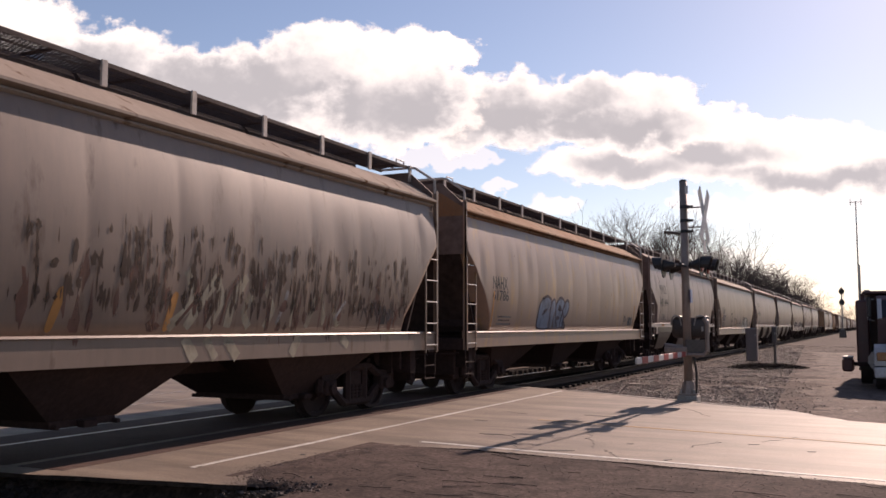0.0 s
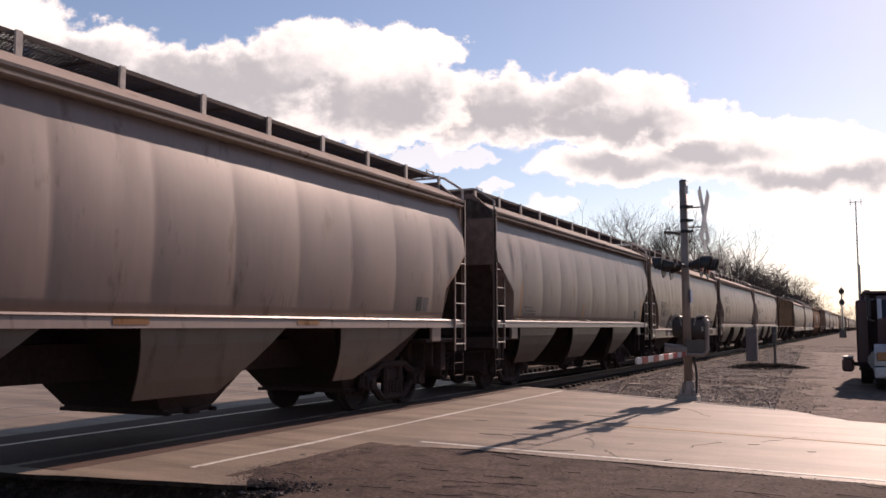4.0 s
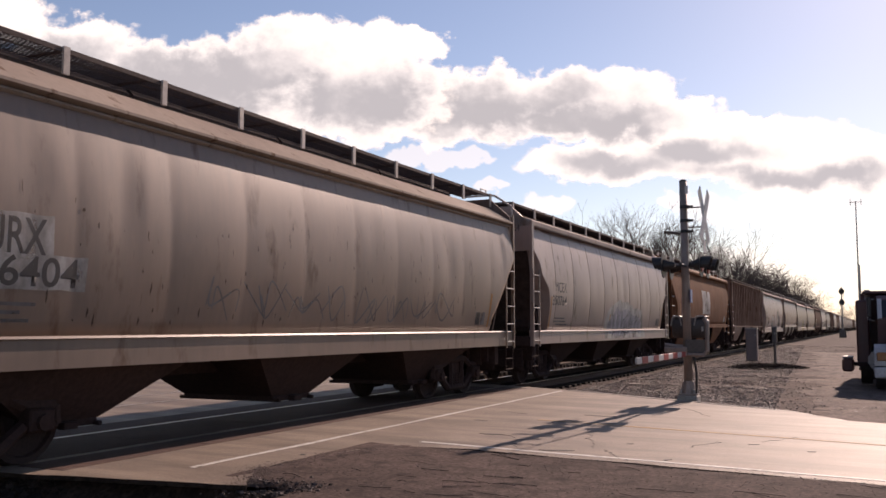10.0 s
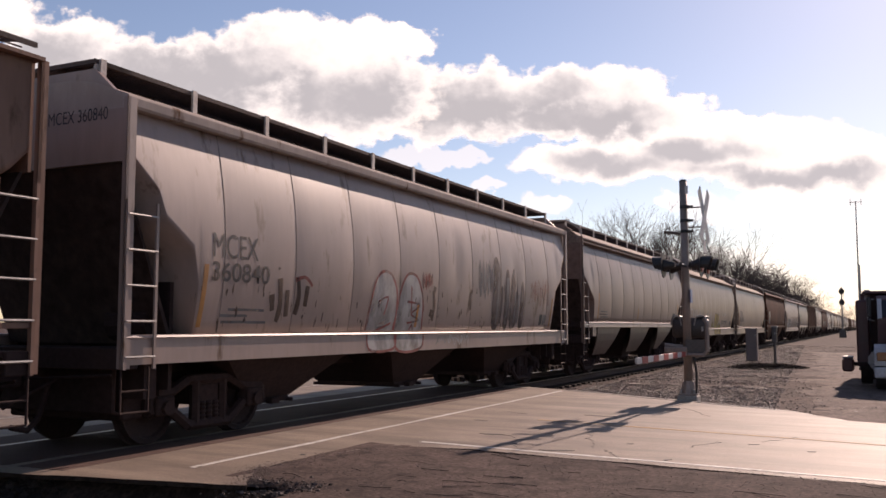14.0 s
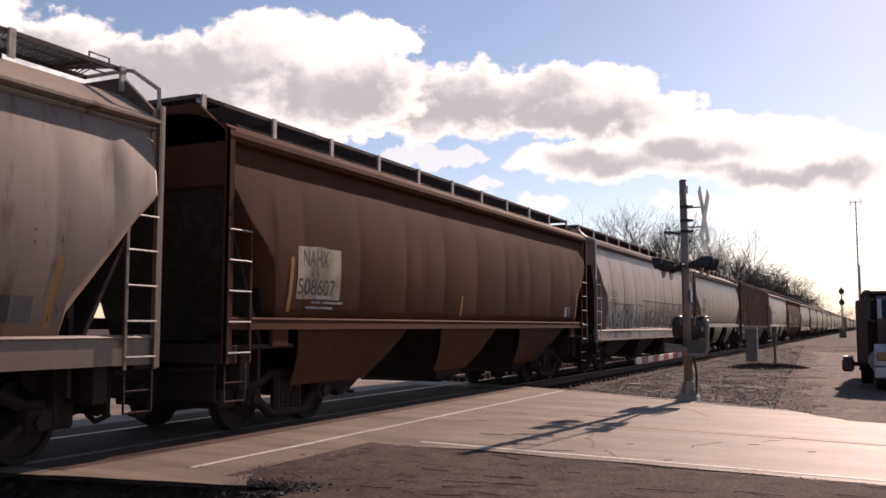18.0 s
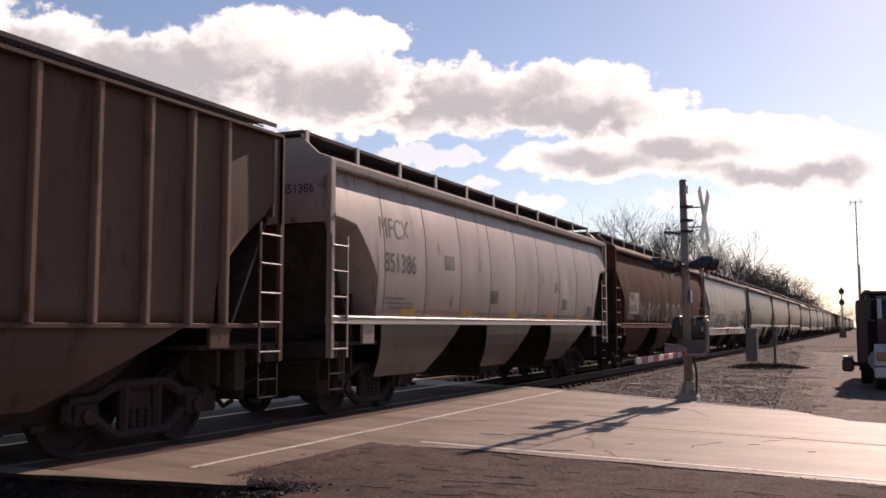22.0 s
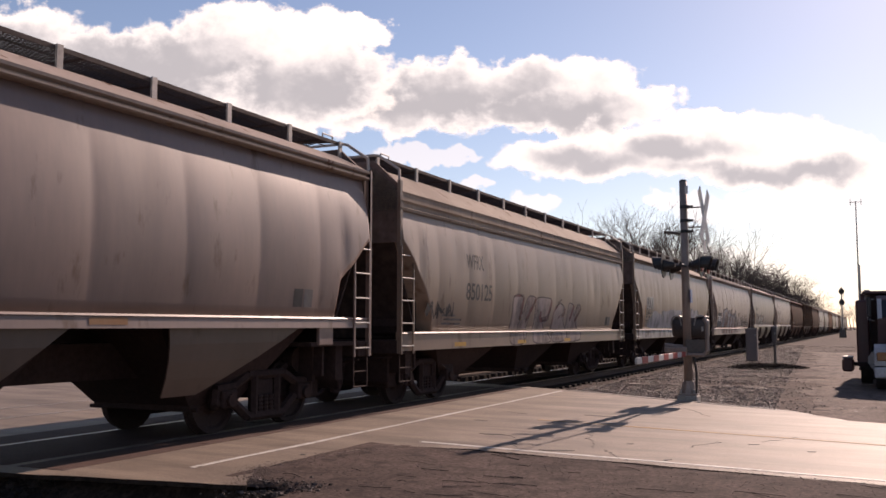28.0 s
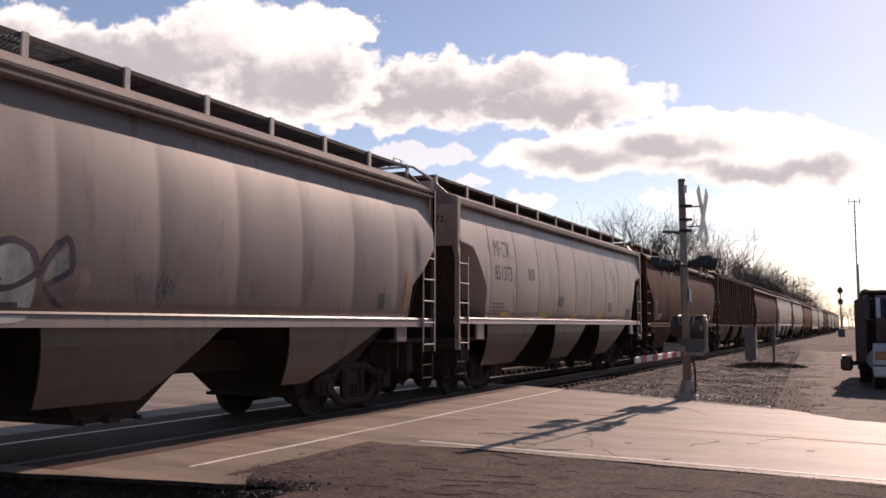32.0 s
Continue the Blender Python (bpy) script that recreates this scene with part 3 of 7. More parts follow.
    nt.links.new(alpha, mix.inputs[0])
    nt.links.new(clear.outputs[0], mix.inputs[1])
    nt.links.new(glow.outputs[0], mix.inputs[2])
    out = nt.nodes.new("ShaderNodeOutputMaterial")
    nt.links.new(mix.outputs[0], out.inputs[0])
    return m


CLOUDS = []


def cloud(blobs, grey, drift, seed, far, label, ragged=1.0, dim=0.47, cover=1.0):
    """A bank of cloud on a far sheet square to the camera. Centres count from the picture's middle, y up."""
    s = (SHEET + far) / 1594.0
    mat = cloud_material("cloud_light", blobs, grey, seed, ragged, dim, cover)
    pad = 110
    x0, x1 = min(b[0] - b[2] for b in blobs) - pad, max(b[0] + b[2] for b in blobs) + pad
    y0, y1 = min(b[1] - b[3] for b in blobs) - pad, max(b[1] + b[3] for b in blobs) + pad
    bm = BM()
    bm.faces.new([bm.verts.new(p) for p in ((x0, y0, 0), (x1, y0, 0), (x1, y1, 0), (x0, y1, 0))])
    ob = tagged(part("cloud", bm, mat), label, "cloud", "drifting clouds", "structure")
    ob.scale = (s, s, s)
    CLOUDS.append((ob, drift, s, SHEET + far))
    return ob


cloud([(-735, 400, 118, 66), (-590, 340, 125, 62), (-440, 296, 170, 62), (-290, 305, 190, 66), (-165, 338, 150, 68), (-60, 340, 70, 55), (15, 350, 60, 34), (-90, 260, 170, 95), (-400, 240, 250, 80)],
      [(-370, 290, 220, 75), (-220, 260, 170, 60), (-40, 245, 160, 60), (-640, 330, 130, 40), (-450, 250, 200, 60)],
      (-178, 40), 3.0, 0, "large grey-bellied cumulus cloud with bright rims")
cloud([(120, 252, 128, 70), (230, 266, 142, 54), (350, 262, 108, 50), (440, 226, 96, 36), (0, 220, 130, 58), (300, 215, 230, 46)],
      [(20, 240, 150, 60), (180, 228, 190, 62), (310, 205, 150, 42), (120, 200, 120, 40)],
      (-122, 33), 11.0, 60, "grey cumulus cloud with white edges")
cloud([(300, 150, 170, 40), (450, 160, 210, 52), (630, 180, 190, 54), (650, 135, 200, 42), (770, 150, 130, 56), (560, 208, 110, 28)],
      [(330, 148, 130, 24), (470, 165, 120, 24), (600, 118, 190, 22), (740, 130, 90, 20)],
      (-82, 12), 23.0, 120, "flat streaked cloud with a grey underside", 0.75, 0.50)
# the lowest blobs paint white haze over the yellowish horizon
cloud([(640, -70, 520, 46), (620, -122, 620, 44), (480, -20, 200, 22), (700, 88, 180, 34), (560, 58, 130, 24), (770, 22, 130, 34), (450, 78, 70, 16), (205, 75, 62, 18), (100, 105, 36, 14), (-10, 165, 90, 20), (60, 158, 50, 16)],
      [(640, -200, 60, 12)],
      (-45, 5), 31.0, 180, "thin bright cloud and painted white haze low over the horizon", 1.1, 0.75, 0.5)


# ---- bare trees beyond the track ----
def make_tree(seed, height, spread, twig=0.009):
    """A leafless tree: a tapered trunk that forks into limbs and many fine twigs."""
    rng = random.Random(seed)
    trunk, crown = BM(), BM()

    def grow(p, d, length, r, level, bm):
        n = 3 if level < 2 else 2
        for _ in range(n):
            q = p + d * length / n
            r2 = r * 0.82
            rod(bm, p, q, max(r, twig), 5 if level < 2 else 3, max(r2, twig * 0.67))
            p, r = q, r2
            d = (d + Vector((rng.gauss(0, 0.13), rng.gauss(0, 0.13), rng.gauss(0.03, 0.06)))).normalized()
            if level and level < 4 and rng.random() < 0.7:
                side = (d + Vector((rng.gauss(0, 0.65), rng.gauss(0, 0.65), rng.gauss(0.3, 0.3)))).normalized()
                grow(p, side, length * 0.55, r * 0.55, level + 1, crown)
        if level < 4:
            for _ in range(3 if level < 3 else 2):
                side = (d + Vector((rng.gauss(0, spread), rng.gauss(0, spread), rng.gauss(0.1, 0.3)))).normalized()
                grow(p, side, length * rng.uniform(0.6, 0.8), r * 0.7, level + 1, crown)

    grow(Vector((0, 0, -0.4)), Vector((rng.gauss(0, 0.05), rng.gauss(0, 0.05), 1)).normalized(), height * 0.33, height * 0.018, 0, trunk)
    tall = max(v.co.z for v in crown.verts)
    return finish(trunk, "trunk"), finish(crown, "crown"), tall


TREES = [make_tree(*row) for row in ((5, 16, 0.50), (8, 17, 0.58), (13, 15, 0.54), (21, 14, 0.62), (34, 12, 0.85, 0.014), (55, 12, 0.75, 0.013))]


def plant(k, x, y, tall, turn):
    scale = tall / TREES[k][2]
    tree = empty("bare_tree", pose(x, y, -0.15, 0, 0, turn), "leafless winter tree with fine grey-brown twigs beyond the track", "tree", "trees along the track")
    tree.scale = (scale, scale, scale)
    part("trunk", TREES[k][0], M["bark"], tree)
    part("crown", TREES[k][1], M["bark"], tree)


rng = random.Random(4)
# distance along the track and height of the wood's edge there
for y, h in ((87, 16), (97, 15), (103, 13), (108, 17.5), (114, 16), (121, 18), (128, 17), (134, 19), (144, 18), (158, 19), (172, 20), (181, 18), (189, 23), (198, 21), (206, 19), (222, 18), (236, 18),
             (250, 19), (262, 19), (276, 19), (290, 18), (306, 19), (322, 19), (340, 19), (360, 18), (385, 18), (410, 18), (440, 17), (480, 17), (530, 17)):
    for k in range(1 if y < 100 else 2 if y < 215 else 4):
        plant(rng.randrange(4) if y < 215 else rng.randrange(2, 6), -14 - rng.uniform(0, 3) - 2.5 * k, y + rng.uniform(-3, 3) + 5 * k, (h + 0.7 * k) * rng.uniform(0.80, 1.04), rng.uniform(0, 360))
for i in range(40):
    plant(2 + i % 4, -12 + i * 2.0 + rng.uniform(-2, 2), 520 + rng.uniform(0, 150), rng.uniform(11, 16), rng.uniform(0, 360))


# ---- covered hopper cars ----
# Each build: length over the corner posts, sill top, sill bottom, panels, bays, bulge.
BUILD = {
    "deep": dict(L=15.65, top=1.36, low=1.03, panels=11, bays=3, bulge=0.014, dark=True),
    "post": dict(L=15.98, top=1.36, low=1.03, panels=10, bays=3, bulge=0.020, dark=True),
    "thin": dict(L=14.77, top=1.60, low=1.44, panels=10, bays=3, bulge=0.020, dark=False),
    "seam": dict(L=15.80, top=1.63, low=1.50, panels=10, bays=3, bulge=0.010, dark=False),
    "long": dict(L=16.10, top=1.58, low=1.42, panels=10, bays=3, bulge=0.018, dark=False),
    "rib": dict(L=15.75, top=1.50, low=1.44, panels=17, bays=3, bulge=0.006, dark=False),
    "lowrib": dict(L=16.10, top=1.50, low=1.44, panels=17, bays=3, bulge=0.006, dark=True),
}
RIB_TOP = dict(rib=4.14, lowrib=3.94)
RIB_AT = [0.44, 1.30, 2.16, 2.93, 3.72, 4.53, 5.30, 6.02, 6.69]
EAVE = 3.86
SIDE_TOP = dict(thin=3.90, post=3.97, seam=3.97, long=3.92)


# the cut-away lower corner of each side: distance from the car's end, height of the side's lower edge there
ENDS = dict(post=([0.08, 0.3, 0.5, 0.6, 0.85, 1.08, 1.2, 1.22], [3.42, 3.2, 3.0, 2.70, 2.52, 2.36, 1.90, 1.6]),
            long=([0.05, 0.25, 0.45, 0.7, 0.95, 1.05, 1.08], [3.40, 3.1, 2.80, 2.58, 2.30, 1.75, 1.6]),
            thin=([0.08, 0.2, 0.62, 0.8, 0.98, 1.05, 1.07], [2.86, 2.80, 2.44, 2.32, 2.18, 1.80, 1.6]),
            seam=([0.10, 0.35, 0.75, 0.95, 1.2, 1.4, 1.42], [3.14, 3.12, 3.06, 2.84, 2.5, 2.20, 1.7]),
            deep=([0.08, 0.15, 0.46, 0.7, 0.95, 1.2, 1.3, 1.34], [2.98, 2.90, 2.62, 2.34, 2.05, 1.74, 1.6, 1.5]))
ENDS["rib"] = ENDS["lowrib"] = ([0.10, 0.3, 0.55, 0.8, 1.0, 1.2, 1.3, 1.34], [3.2, 3.0, 2.82, 2.62, 2.42, 2.2, 1.95, 1.6])
END_LOW = dict(post=3.32, long=3.30, thin=2.83, seam=3.08, deep=2.95, rib=3.0, lowrib=3.0)


def wall_x(b, y, z):
    """Half width of the body's side at y along the car and height z, with its panels pillowed between the seams."""
    half = BUILD[b]["L"] / 2
    if b in RIB_TOP:
        base = 1.46
    else:
        base = 1.575 - 0.155 * ((z - 2.5) / 1.3) ** 2
    n, span = BUILD[b]["panels"], 2 * (half - 0.1)
    u = (y + half - 0.1) / span * n
    k = math.floor(u)
    u -= k
    rise = max(0.0, math.sin(math.pi * min(max((z - 1.2) / 2.55, 0), 1))) ** 0.8
    seed = Vector((k * 1.7, len(b) * 3.1 + BUILD[b]["L"], 0))
    lean = 0.5 + 0.16 * noise.noise(seed)
    q = (lean - u) / lean if u < lean else (u - lean) / (1 - lean)
    pillow = 1 - q ** 3
    size = BUILD[b]["bulge"] * (0.45 + 1.0 * abs(noise.noise(seed * 1.9)))
    if b in RIB_TOP:
        return base + pillow * rise * size
    dent = 0.016 * noise.noise(Vector((y * 0.6, z * 0.7, BUILD[b]["L"])))
    knock = noise.noise(seed * 3.3 + Vector((0, 4, 2)))      # some panels carry a pushed-in crease
    if knock > 0.02:
        u0, z0 = 0.45 + 0.45 * abs(noise.noise(seed * 5.1)), 2.95 + 1.1 * noise.noise(seed * 2.7)
        w = (u - u0 + 0.05 * noise.noise(Vector((z * 2.2, k * 3.0, 8)))) * span / n
        fold = (1 + w / 0.55) ** 1.6 if -0.55 < w <= 0 else 1 - w / 0.14 if 0 < w < 0.14 else 0.0
        dent -= 0.029 * min(1.0, (knock + 0.12) * 2.4) * fold * math.exp(-((z - z0) / 0.55) ** 2)
    return base + pillow * rise * size + dent * rise


def make_body(b):
    def make(bm):
        B = BUILD[b]
        half, top = B["L"] / 2, RIB_TOP.get(b, SIDE_TOP.get(b, EAVE))
        steps = sorted({2 * half - 0.1,
                        *[0.1 + (2 * half - 0.2) / B["panels"] * (i + u) for i in range(B["panels"]) for u in (0, 0.04, 0.1, 0.19, 0.3, 0.42, 0.54, 0.66, 0.77, 0.87, 0.94, 0.975)]})
        ends = ENDS[b][0]
        es = sorted({round(v, 3) for v in steps} | {round(v, 3) for v in ends} | {round(2 * half - v, 3) for v in ends})
        rows = 16
        near, far = [], []
        for e in es:
            y = -half + e
            d = min(e, 2 * half - e)
            zb = float(np.interp(d, *ENDS[b])) if d < ENDS[b][0][-1] - 0.001 else B["top"]
            column, mirror = [], []
            for i in range(rows + 1):
                z = zb + (top - zb) * i / rows
                x = wall_x(b, y, z)
                column.append(bm.verts.new((x, y, z)))
                mirror.append(bm.verts.new((-x, y, z)))
            near.append(column)
            far.append(mirror)
        for g in (near, far):
            for p, q in zip(g, g[1:]):
                for i in range(rows):
                    bm.faces.new((p[i], q[i], q[i + 1], p[i + 1]))
        for a, c, i in zip(near, far, range(len(near) - 1)):
            bm.faces.new((a[0], c[0], far[i + 1][0], near[i + 1][0]))
            bm.faces.new((a[-1], near[i + 1][-1], far[i + 1][-1], c[-1]))
        for k in (0, -1):
            for i in range(rows):
                bm.faces.new((near[k][i], near[k][i + 1], far[k][i + 1], far[k][i]))
        return bm
    return make


def make_roof(b, ribbed):
    def make(bm):
        half = BUILD[b]["L"] / 2 - 0.03
        if b in RIB_TOP:
            h = RIB_TOP[b]
            side = [(1.40, h - 0.02), (1.57, h - 0.02), (1.57, h + 0.02), (0.9, h + 0.06)]
        elif ribbed:
            side = [(1.40, 3.52), (1.52, 3.52), (1.54, 3.57), (1.50, 3.59), (1.50, 3.66), (1.54, 3.70), (1.48, 3.72), (1.48, 3.83), (1.50, 3.87),
                    (0.97, 4.31), (0.6, 4.38)]
        elif b in ("seam", "post"):
            side = [(1.36, 3.93), (1.50, 3.93), (1.52, 3.96), (1.52, 4.05), (1.50, 4.08), (0.97, 4.28), (0.6, 4.34)]
        elif b == "deep":
            side = [(1.30, 3.74), (1.44, 3.74), (1.475, 3.765), (1.475, 3.78), (1.44, 3.80), (1.50, 3.815), (1.545, 3.83), (1.54, 3.865), (0.97, 4.22), (0.6, 4.30)]
        elif b == "thin":
            side = [(1.34, 3.87), (1.50, 3.885), (1.53, 3.90), (1.53, 3.925), (1.46, 3.94), (1.46, 3.965), (1.53, 3.985), (1.535, 4.02), (0.97, 4.31), (0.6, 4.35)]
        else:
            side = [(1.36, 3.88), (1.50, 3.89), (1.54, 3.95), (1.53, 4.02), (1.45, 4.11), (0.97, 4.27), (0.6, 4.32)]
        outline = side + [(-x, z) for x, z in reversed(side)]
        return prism(bm, outline, -half, half)
    return make


def prism_bar(bm, p, q, half, z0, z1):
    """A flat bar on edge from p to q."""
    v = [[bm.verts.new((x, y + s * half, z)) for s, z in ((-1, z0), (1, z0), (1, z1), (-1, z1))] for x, y in (p, q)]
    for k in range(4):
        bm.faces.new((v[0][k], v[0][(k + 1) % 4], v[1][(k + 1) % 4], v[1][k]))


def make_grating(b):
    """A walkway of expanded steel mesh in a frame, its outer edge at x = 0."""
    def make(bm):
        half = BUILD[b]["L"] / 2 - (0.0 if b in RIB_TOP else 0.06)
        wide = 0.45 if b in RIB_TOP else 0.64
        for x in (0, -wide):
            box(bm, x - 0.012, x + 0.012, -half, half, -0.050, 0.004)
        box(bm, -wide / 2 - 0.006, -wide / 2 + 0.006, -half, half, -0.018, -0.002)
        pitch, lean, deep = 0.055, 0.26, 0.05 if b in ("post", "seam") else 0.013
        n = int((2 * half - lean) / pitch)
        for i in range(n):
            for d in (-1, 1):
                y0 = -half + lean / 2 + i * pitch - d * lean / 2
                y1 = y0 + d * lean
                prism_bar(bm, (-wide, y0), (0, y1), 0.0035, -0.003 - deep, -0.003)
        for i in range(12):
            y = -half + 0.5 + (2 * half - 1.0) * i / 11
            box(bm, -wide, 0, y - 0.012, y + 0.012, -0.045, -0.013)
        return bm
    return make


def make_ladder(bm, height):
    for y in (0, 0.46):
        box(bm, -0.012, 0.012, y - 0.02, y + 0.02, 0, height)
    return bm


def make_frame(bm):
    """A cast truck side frame with its two windows, and the spring nest between."""
    outline = [(-1.12, 0.42), (-1.10, 0.62), (-0.72, 0.64), (-0.42, 0.78), (0.42, 0.78), (0.72, 0.64), (1.10, 0.62), (1.12, 0.42), (0.72, 0.42),
               (0.40, 0.20), (-0.40, 0.20), (-0.72, 0.42)]
    for p, q in zip(outline, outline[1:] + outline[:1]):
        w = 0.07
        rod(bm, (0, *p), (0, *q), w, 6)
    for y in (-0.27, 0.27):
        rod(bm, (0, y, 0.22), (0, y, 0.76), 0.07, 6)
    for y in (-0.89, 0.89):
        box(bm, -0.09, 0.10, y - 0.16, y + 0.16, 0.36, 0.60, 0.02)
        rod(bm, (0.08, y, 0.46), (0.15, y, 0.46), 0.09, 8)
    return bm


def make_spring(bm):
    """One coil spring, as a stepped stack."""
    rings = [[bm.verts.new((r * math.cos(k * math.tau / 8), r * math.sin(k * math.tau / 8), 0.24 + 0.0275 * i)) for k in range(8)]
             for i, r in enumerate((0.058, 0.044) * 5)]
    for a, c in zip(rings, rings[1:]):
        for k in range(8):
            bm.faces.new((a[k], a[(k + 1) % 8], c[(k + 1) % 8], c[k]))
    return bm


def make_wheel(bm):
    """One wheel, its hub on the x axis: rim, dished plate, flange, hub."""
    rings = [(-0.075, 0.485), (-0.045, 0.485), (-0.035, 0.46), (0.065, 0.452), (0.068, 0.39), (0.02, 0.37), (0.0, 0.20), (0.05, 0.15), (0.08, 0.14), (0.08, 0.0)]
    back = [(-0.06, 0.40), (-0.03, 0.20), (-0.06, 0.14), (-0.06, 0.0)]
    n = 20
    for chain in (rings, [rings[0]] + back):
        loops = [[bm.verts.new((x, r * math.cos(k * math.tau / n), r * math.sin(k * math.tau / n))) for k in range(n)] if r else [bm.verts.new((x, 0, 0))] for x, r in chain]
        for a, c in zip(loops, loops[1:]):
            for k in range(n):
                if len(c) == 1:
                    bm.faces.new((a[k], a[(k + 1) % n], c[0]))
                else:
                    bm.faces.new((a[k], a[(k + 1) % n], c[(k + 1) % n], c[k]))
    return bm


def make_bay(top, ends):
    """A discharge hopper under the floor, narrowing to its gate, its shade put into a dark colour. ends: -1, 0, 1 for
    the first, the middle, the last bay.
    """
    def make(bm):
        lo, hi, g0, g1 = (-1.42, 1.42, -0.5, 0.5) if not ends else (-1.5, 1.6, -0.45, 0.55)
        rings = []
        for z, xh, y0, y1 in ((top, 1.30, lo, hi), (0.42, 0.85, g0, g1)):
            rings.append([bm.verts.new((x, y * (-1 if ends < 0 else 1), z)) for x, y in ((xh, y0), (xh, y1), (-xh, y1), (-xh, y0))])
        a, c = rings
        for k in range(4):
            bm.faces.new((a[k], a[(k + 1) % 4], c[(k + 1) % 4], c[k]))
        bm.faces.new(a[::-1])
        bm.faces.new(c)
        return bm
    return make


def make_bay_plate(top, y0, y1, run):
    """The painted side plate of a bay, its outline fitted to the camera's view: upright on one edge, cut back on the
    other, leaning in below.
    """
    def make(bm):
        low = 0.60
        rows = []
        for i in range(5):
            f = i / 4
            z = top + (low - top) * f
            x = 1.45 - 0.22 * f * f
            rows.append([bm.verts.new(p) for p in ((x, y0 + 0.12 * f, z), (x, y1 - run * f, z), (x - 0.02, y1 - run * f, z), (x - 0.02, y0 + 0.12 * f, z))])
        for a, c in zip(rows, rows[1:]):
            for k in range(4):
                bm.faces.new((a[k], a[(k + 1) % 4], c[(k + 1) % 4], c[k]))
        bm.faces.new(rows[0][::-1])
        bm.faces.new(rows[-1])
        return bm
    return make


def make_seam(b, y):
    """A weld seam that follows the side from sill to eave."""
    def make(bm):
        rows = []
        for i in range(13):
            z = BUILD[b]["top"] + 0.02 + (SIDE_TOP[b] - 0.06 - BUILD[b]["top"]) * i / 12
            x = wall_x(b, y, z)
            rows.append([bm.verts.new(p) for p in ((x - 0.01, y - 0.008, z), (x + 0.004, y - 0.005, z), (x + 0.004, y + 0.005, z), (x - 0.01, y + 0.008, z))])
        for a, c in zip(rows, rows[1:]):
            for k in range(3):
                bm.faces.new((a[k], a[k + 1], c[k + 1], c[k]))
        return bm
    return make


def make_pad(low):
    """A jacking pad under the sill, with its round hole."""
    def make(bm):
        box(bm, -0.03, 0.03, -0.19, 0.19, 1.18, low + 0.02, 0.01)
        return rod(bm, (0.03, 0.04, 1.33), (0.033, 0.04, 1.33), 0.045, 10)
    return make


def make_gate(bm):
    box(bm, -0.86, 0.86, -0.48, 0.48, 0.34, 0.42, 0.01)
    box(bm, 0.86, 0.98, -0.10, 0.10, 0.33, 0.41, 0.01)
    for y in (-0.44, 0.44):
        rod(bm, (-0.95, y, 0.36), (0.95, y, 0.36), 0.03)
    return bm


def make_coupler(bm):
    box(bm, -0.12, 0.12, -0.05, 0.5, 0.72, 0.98, 0.02)
    box(bm, -0.06, 0.06, -0.42, 0, 0.76, 0.94, 0.01)
    prism(bm, [(-0.16, -0.60), (-0.17, -0.44), (-0.07, -0.36), (0.10, -0.38), (0.17, -0.48), (0.10, -0.52), (0.02, -0.46), (-0.05, -0.50), (-0.08, -0.62)], 0.70, 0.98, "z")
    rod(bm, (0.45, 0.1, 0.85), (0.25, -0.45, 0.55), 0.02)
    return bm


def make_platform(bm):
    """End sill and the shelf over the coupler, with the step stirrups below the corners."""
    box(bm, -1.5, 1.5, 0.02, 0.30, 0.98, 1.22, 0.01)
    box(bm, -1.46, 1.46, 0.30, 1.6, 1.16, 1.22)
    box(bm, -0.36, 0.36, 0.30, 3.2, 0.74, 1.16)
    box(bm, -1.35, 1.35, 0.55, 0.75, 0.62, 1.16)
    rod(bm, (-0.9, 1.1, 0.95), (0.9, 1.1, 0.95), 0.20, 10)
    rod(bm, (0.5, 0.95, 1.5), (1.15, 0.95, 1.5), 0.22, 10)
    box(bm, -1.30, 1.30, 1.0, 1.06, 0.70, 2.0)
    for s in (-1, 1):
        pipe(bm, [(s * 1.50, 0.04, 1.0), (s * 1.50, 0.04, 0.50), (s * 1.50, 0.46, 0.50), (s * 1.50, 0.46, 1.0)], 0.014)
        rod(bm, (s * 1.50, 0.04, 0.74), (s * 1.50, 0.46, 0.74), 0.013)
    rod(bm, (-1.0, 0.8, 2.2), (1.0, 0.8, 2.2), 0.03)
    return bm


def make_brake_gear(bm):
    """Rigging and hoses, with boxes and plates added to darken the space below the end platform."""
    box(bm, -0.95, 0.95, 0.62, 0.98, 0.34, 1.0, 0.03)
    box(bm, -1.15, 1.15, 1.02, 1.10, 0.62, 1.14)
    box(bm, -1.15, 1.15, 0.28, 0.34, 0.46, 1.0, 0.02)        # plate added to block the bright road behind
    pipe(bm, [(-1.35, 0.05, 0.92), (-0.4, 0.02, 0.80), (0.2, -0.05, 0.86), (1.35, 0.05, 0.92)], 0.018)
    for x in (-0.45, 0.32):                                  # air hoses
        pipe(bm, [(x, 0.1, 0.80), (x + 0.04, -0.05, 0.42), (x + 0.1, -0.25, 0.30), (x + 0.14, -0.5, 0.36)], 0.035)
    for x in (-0.8, -0.35, 0.4, 0.85):
        pipe(bm, [(x, 0.3, 1.0), (x + 0.05, 0.35, 0.5), (x + 0.1, 0.62, 0.42)], 0.025)
    return bm


WHEELS = []


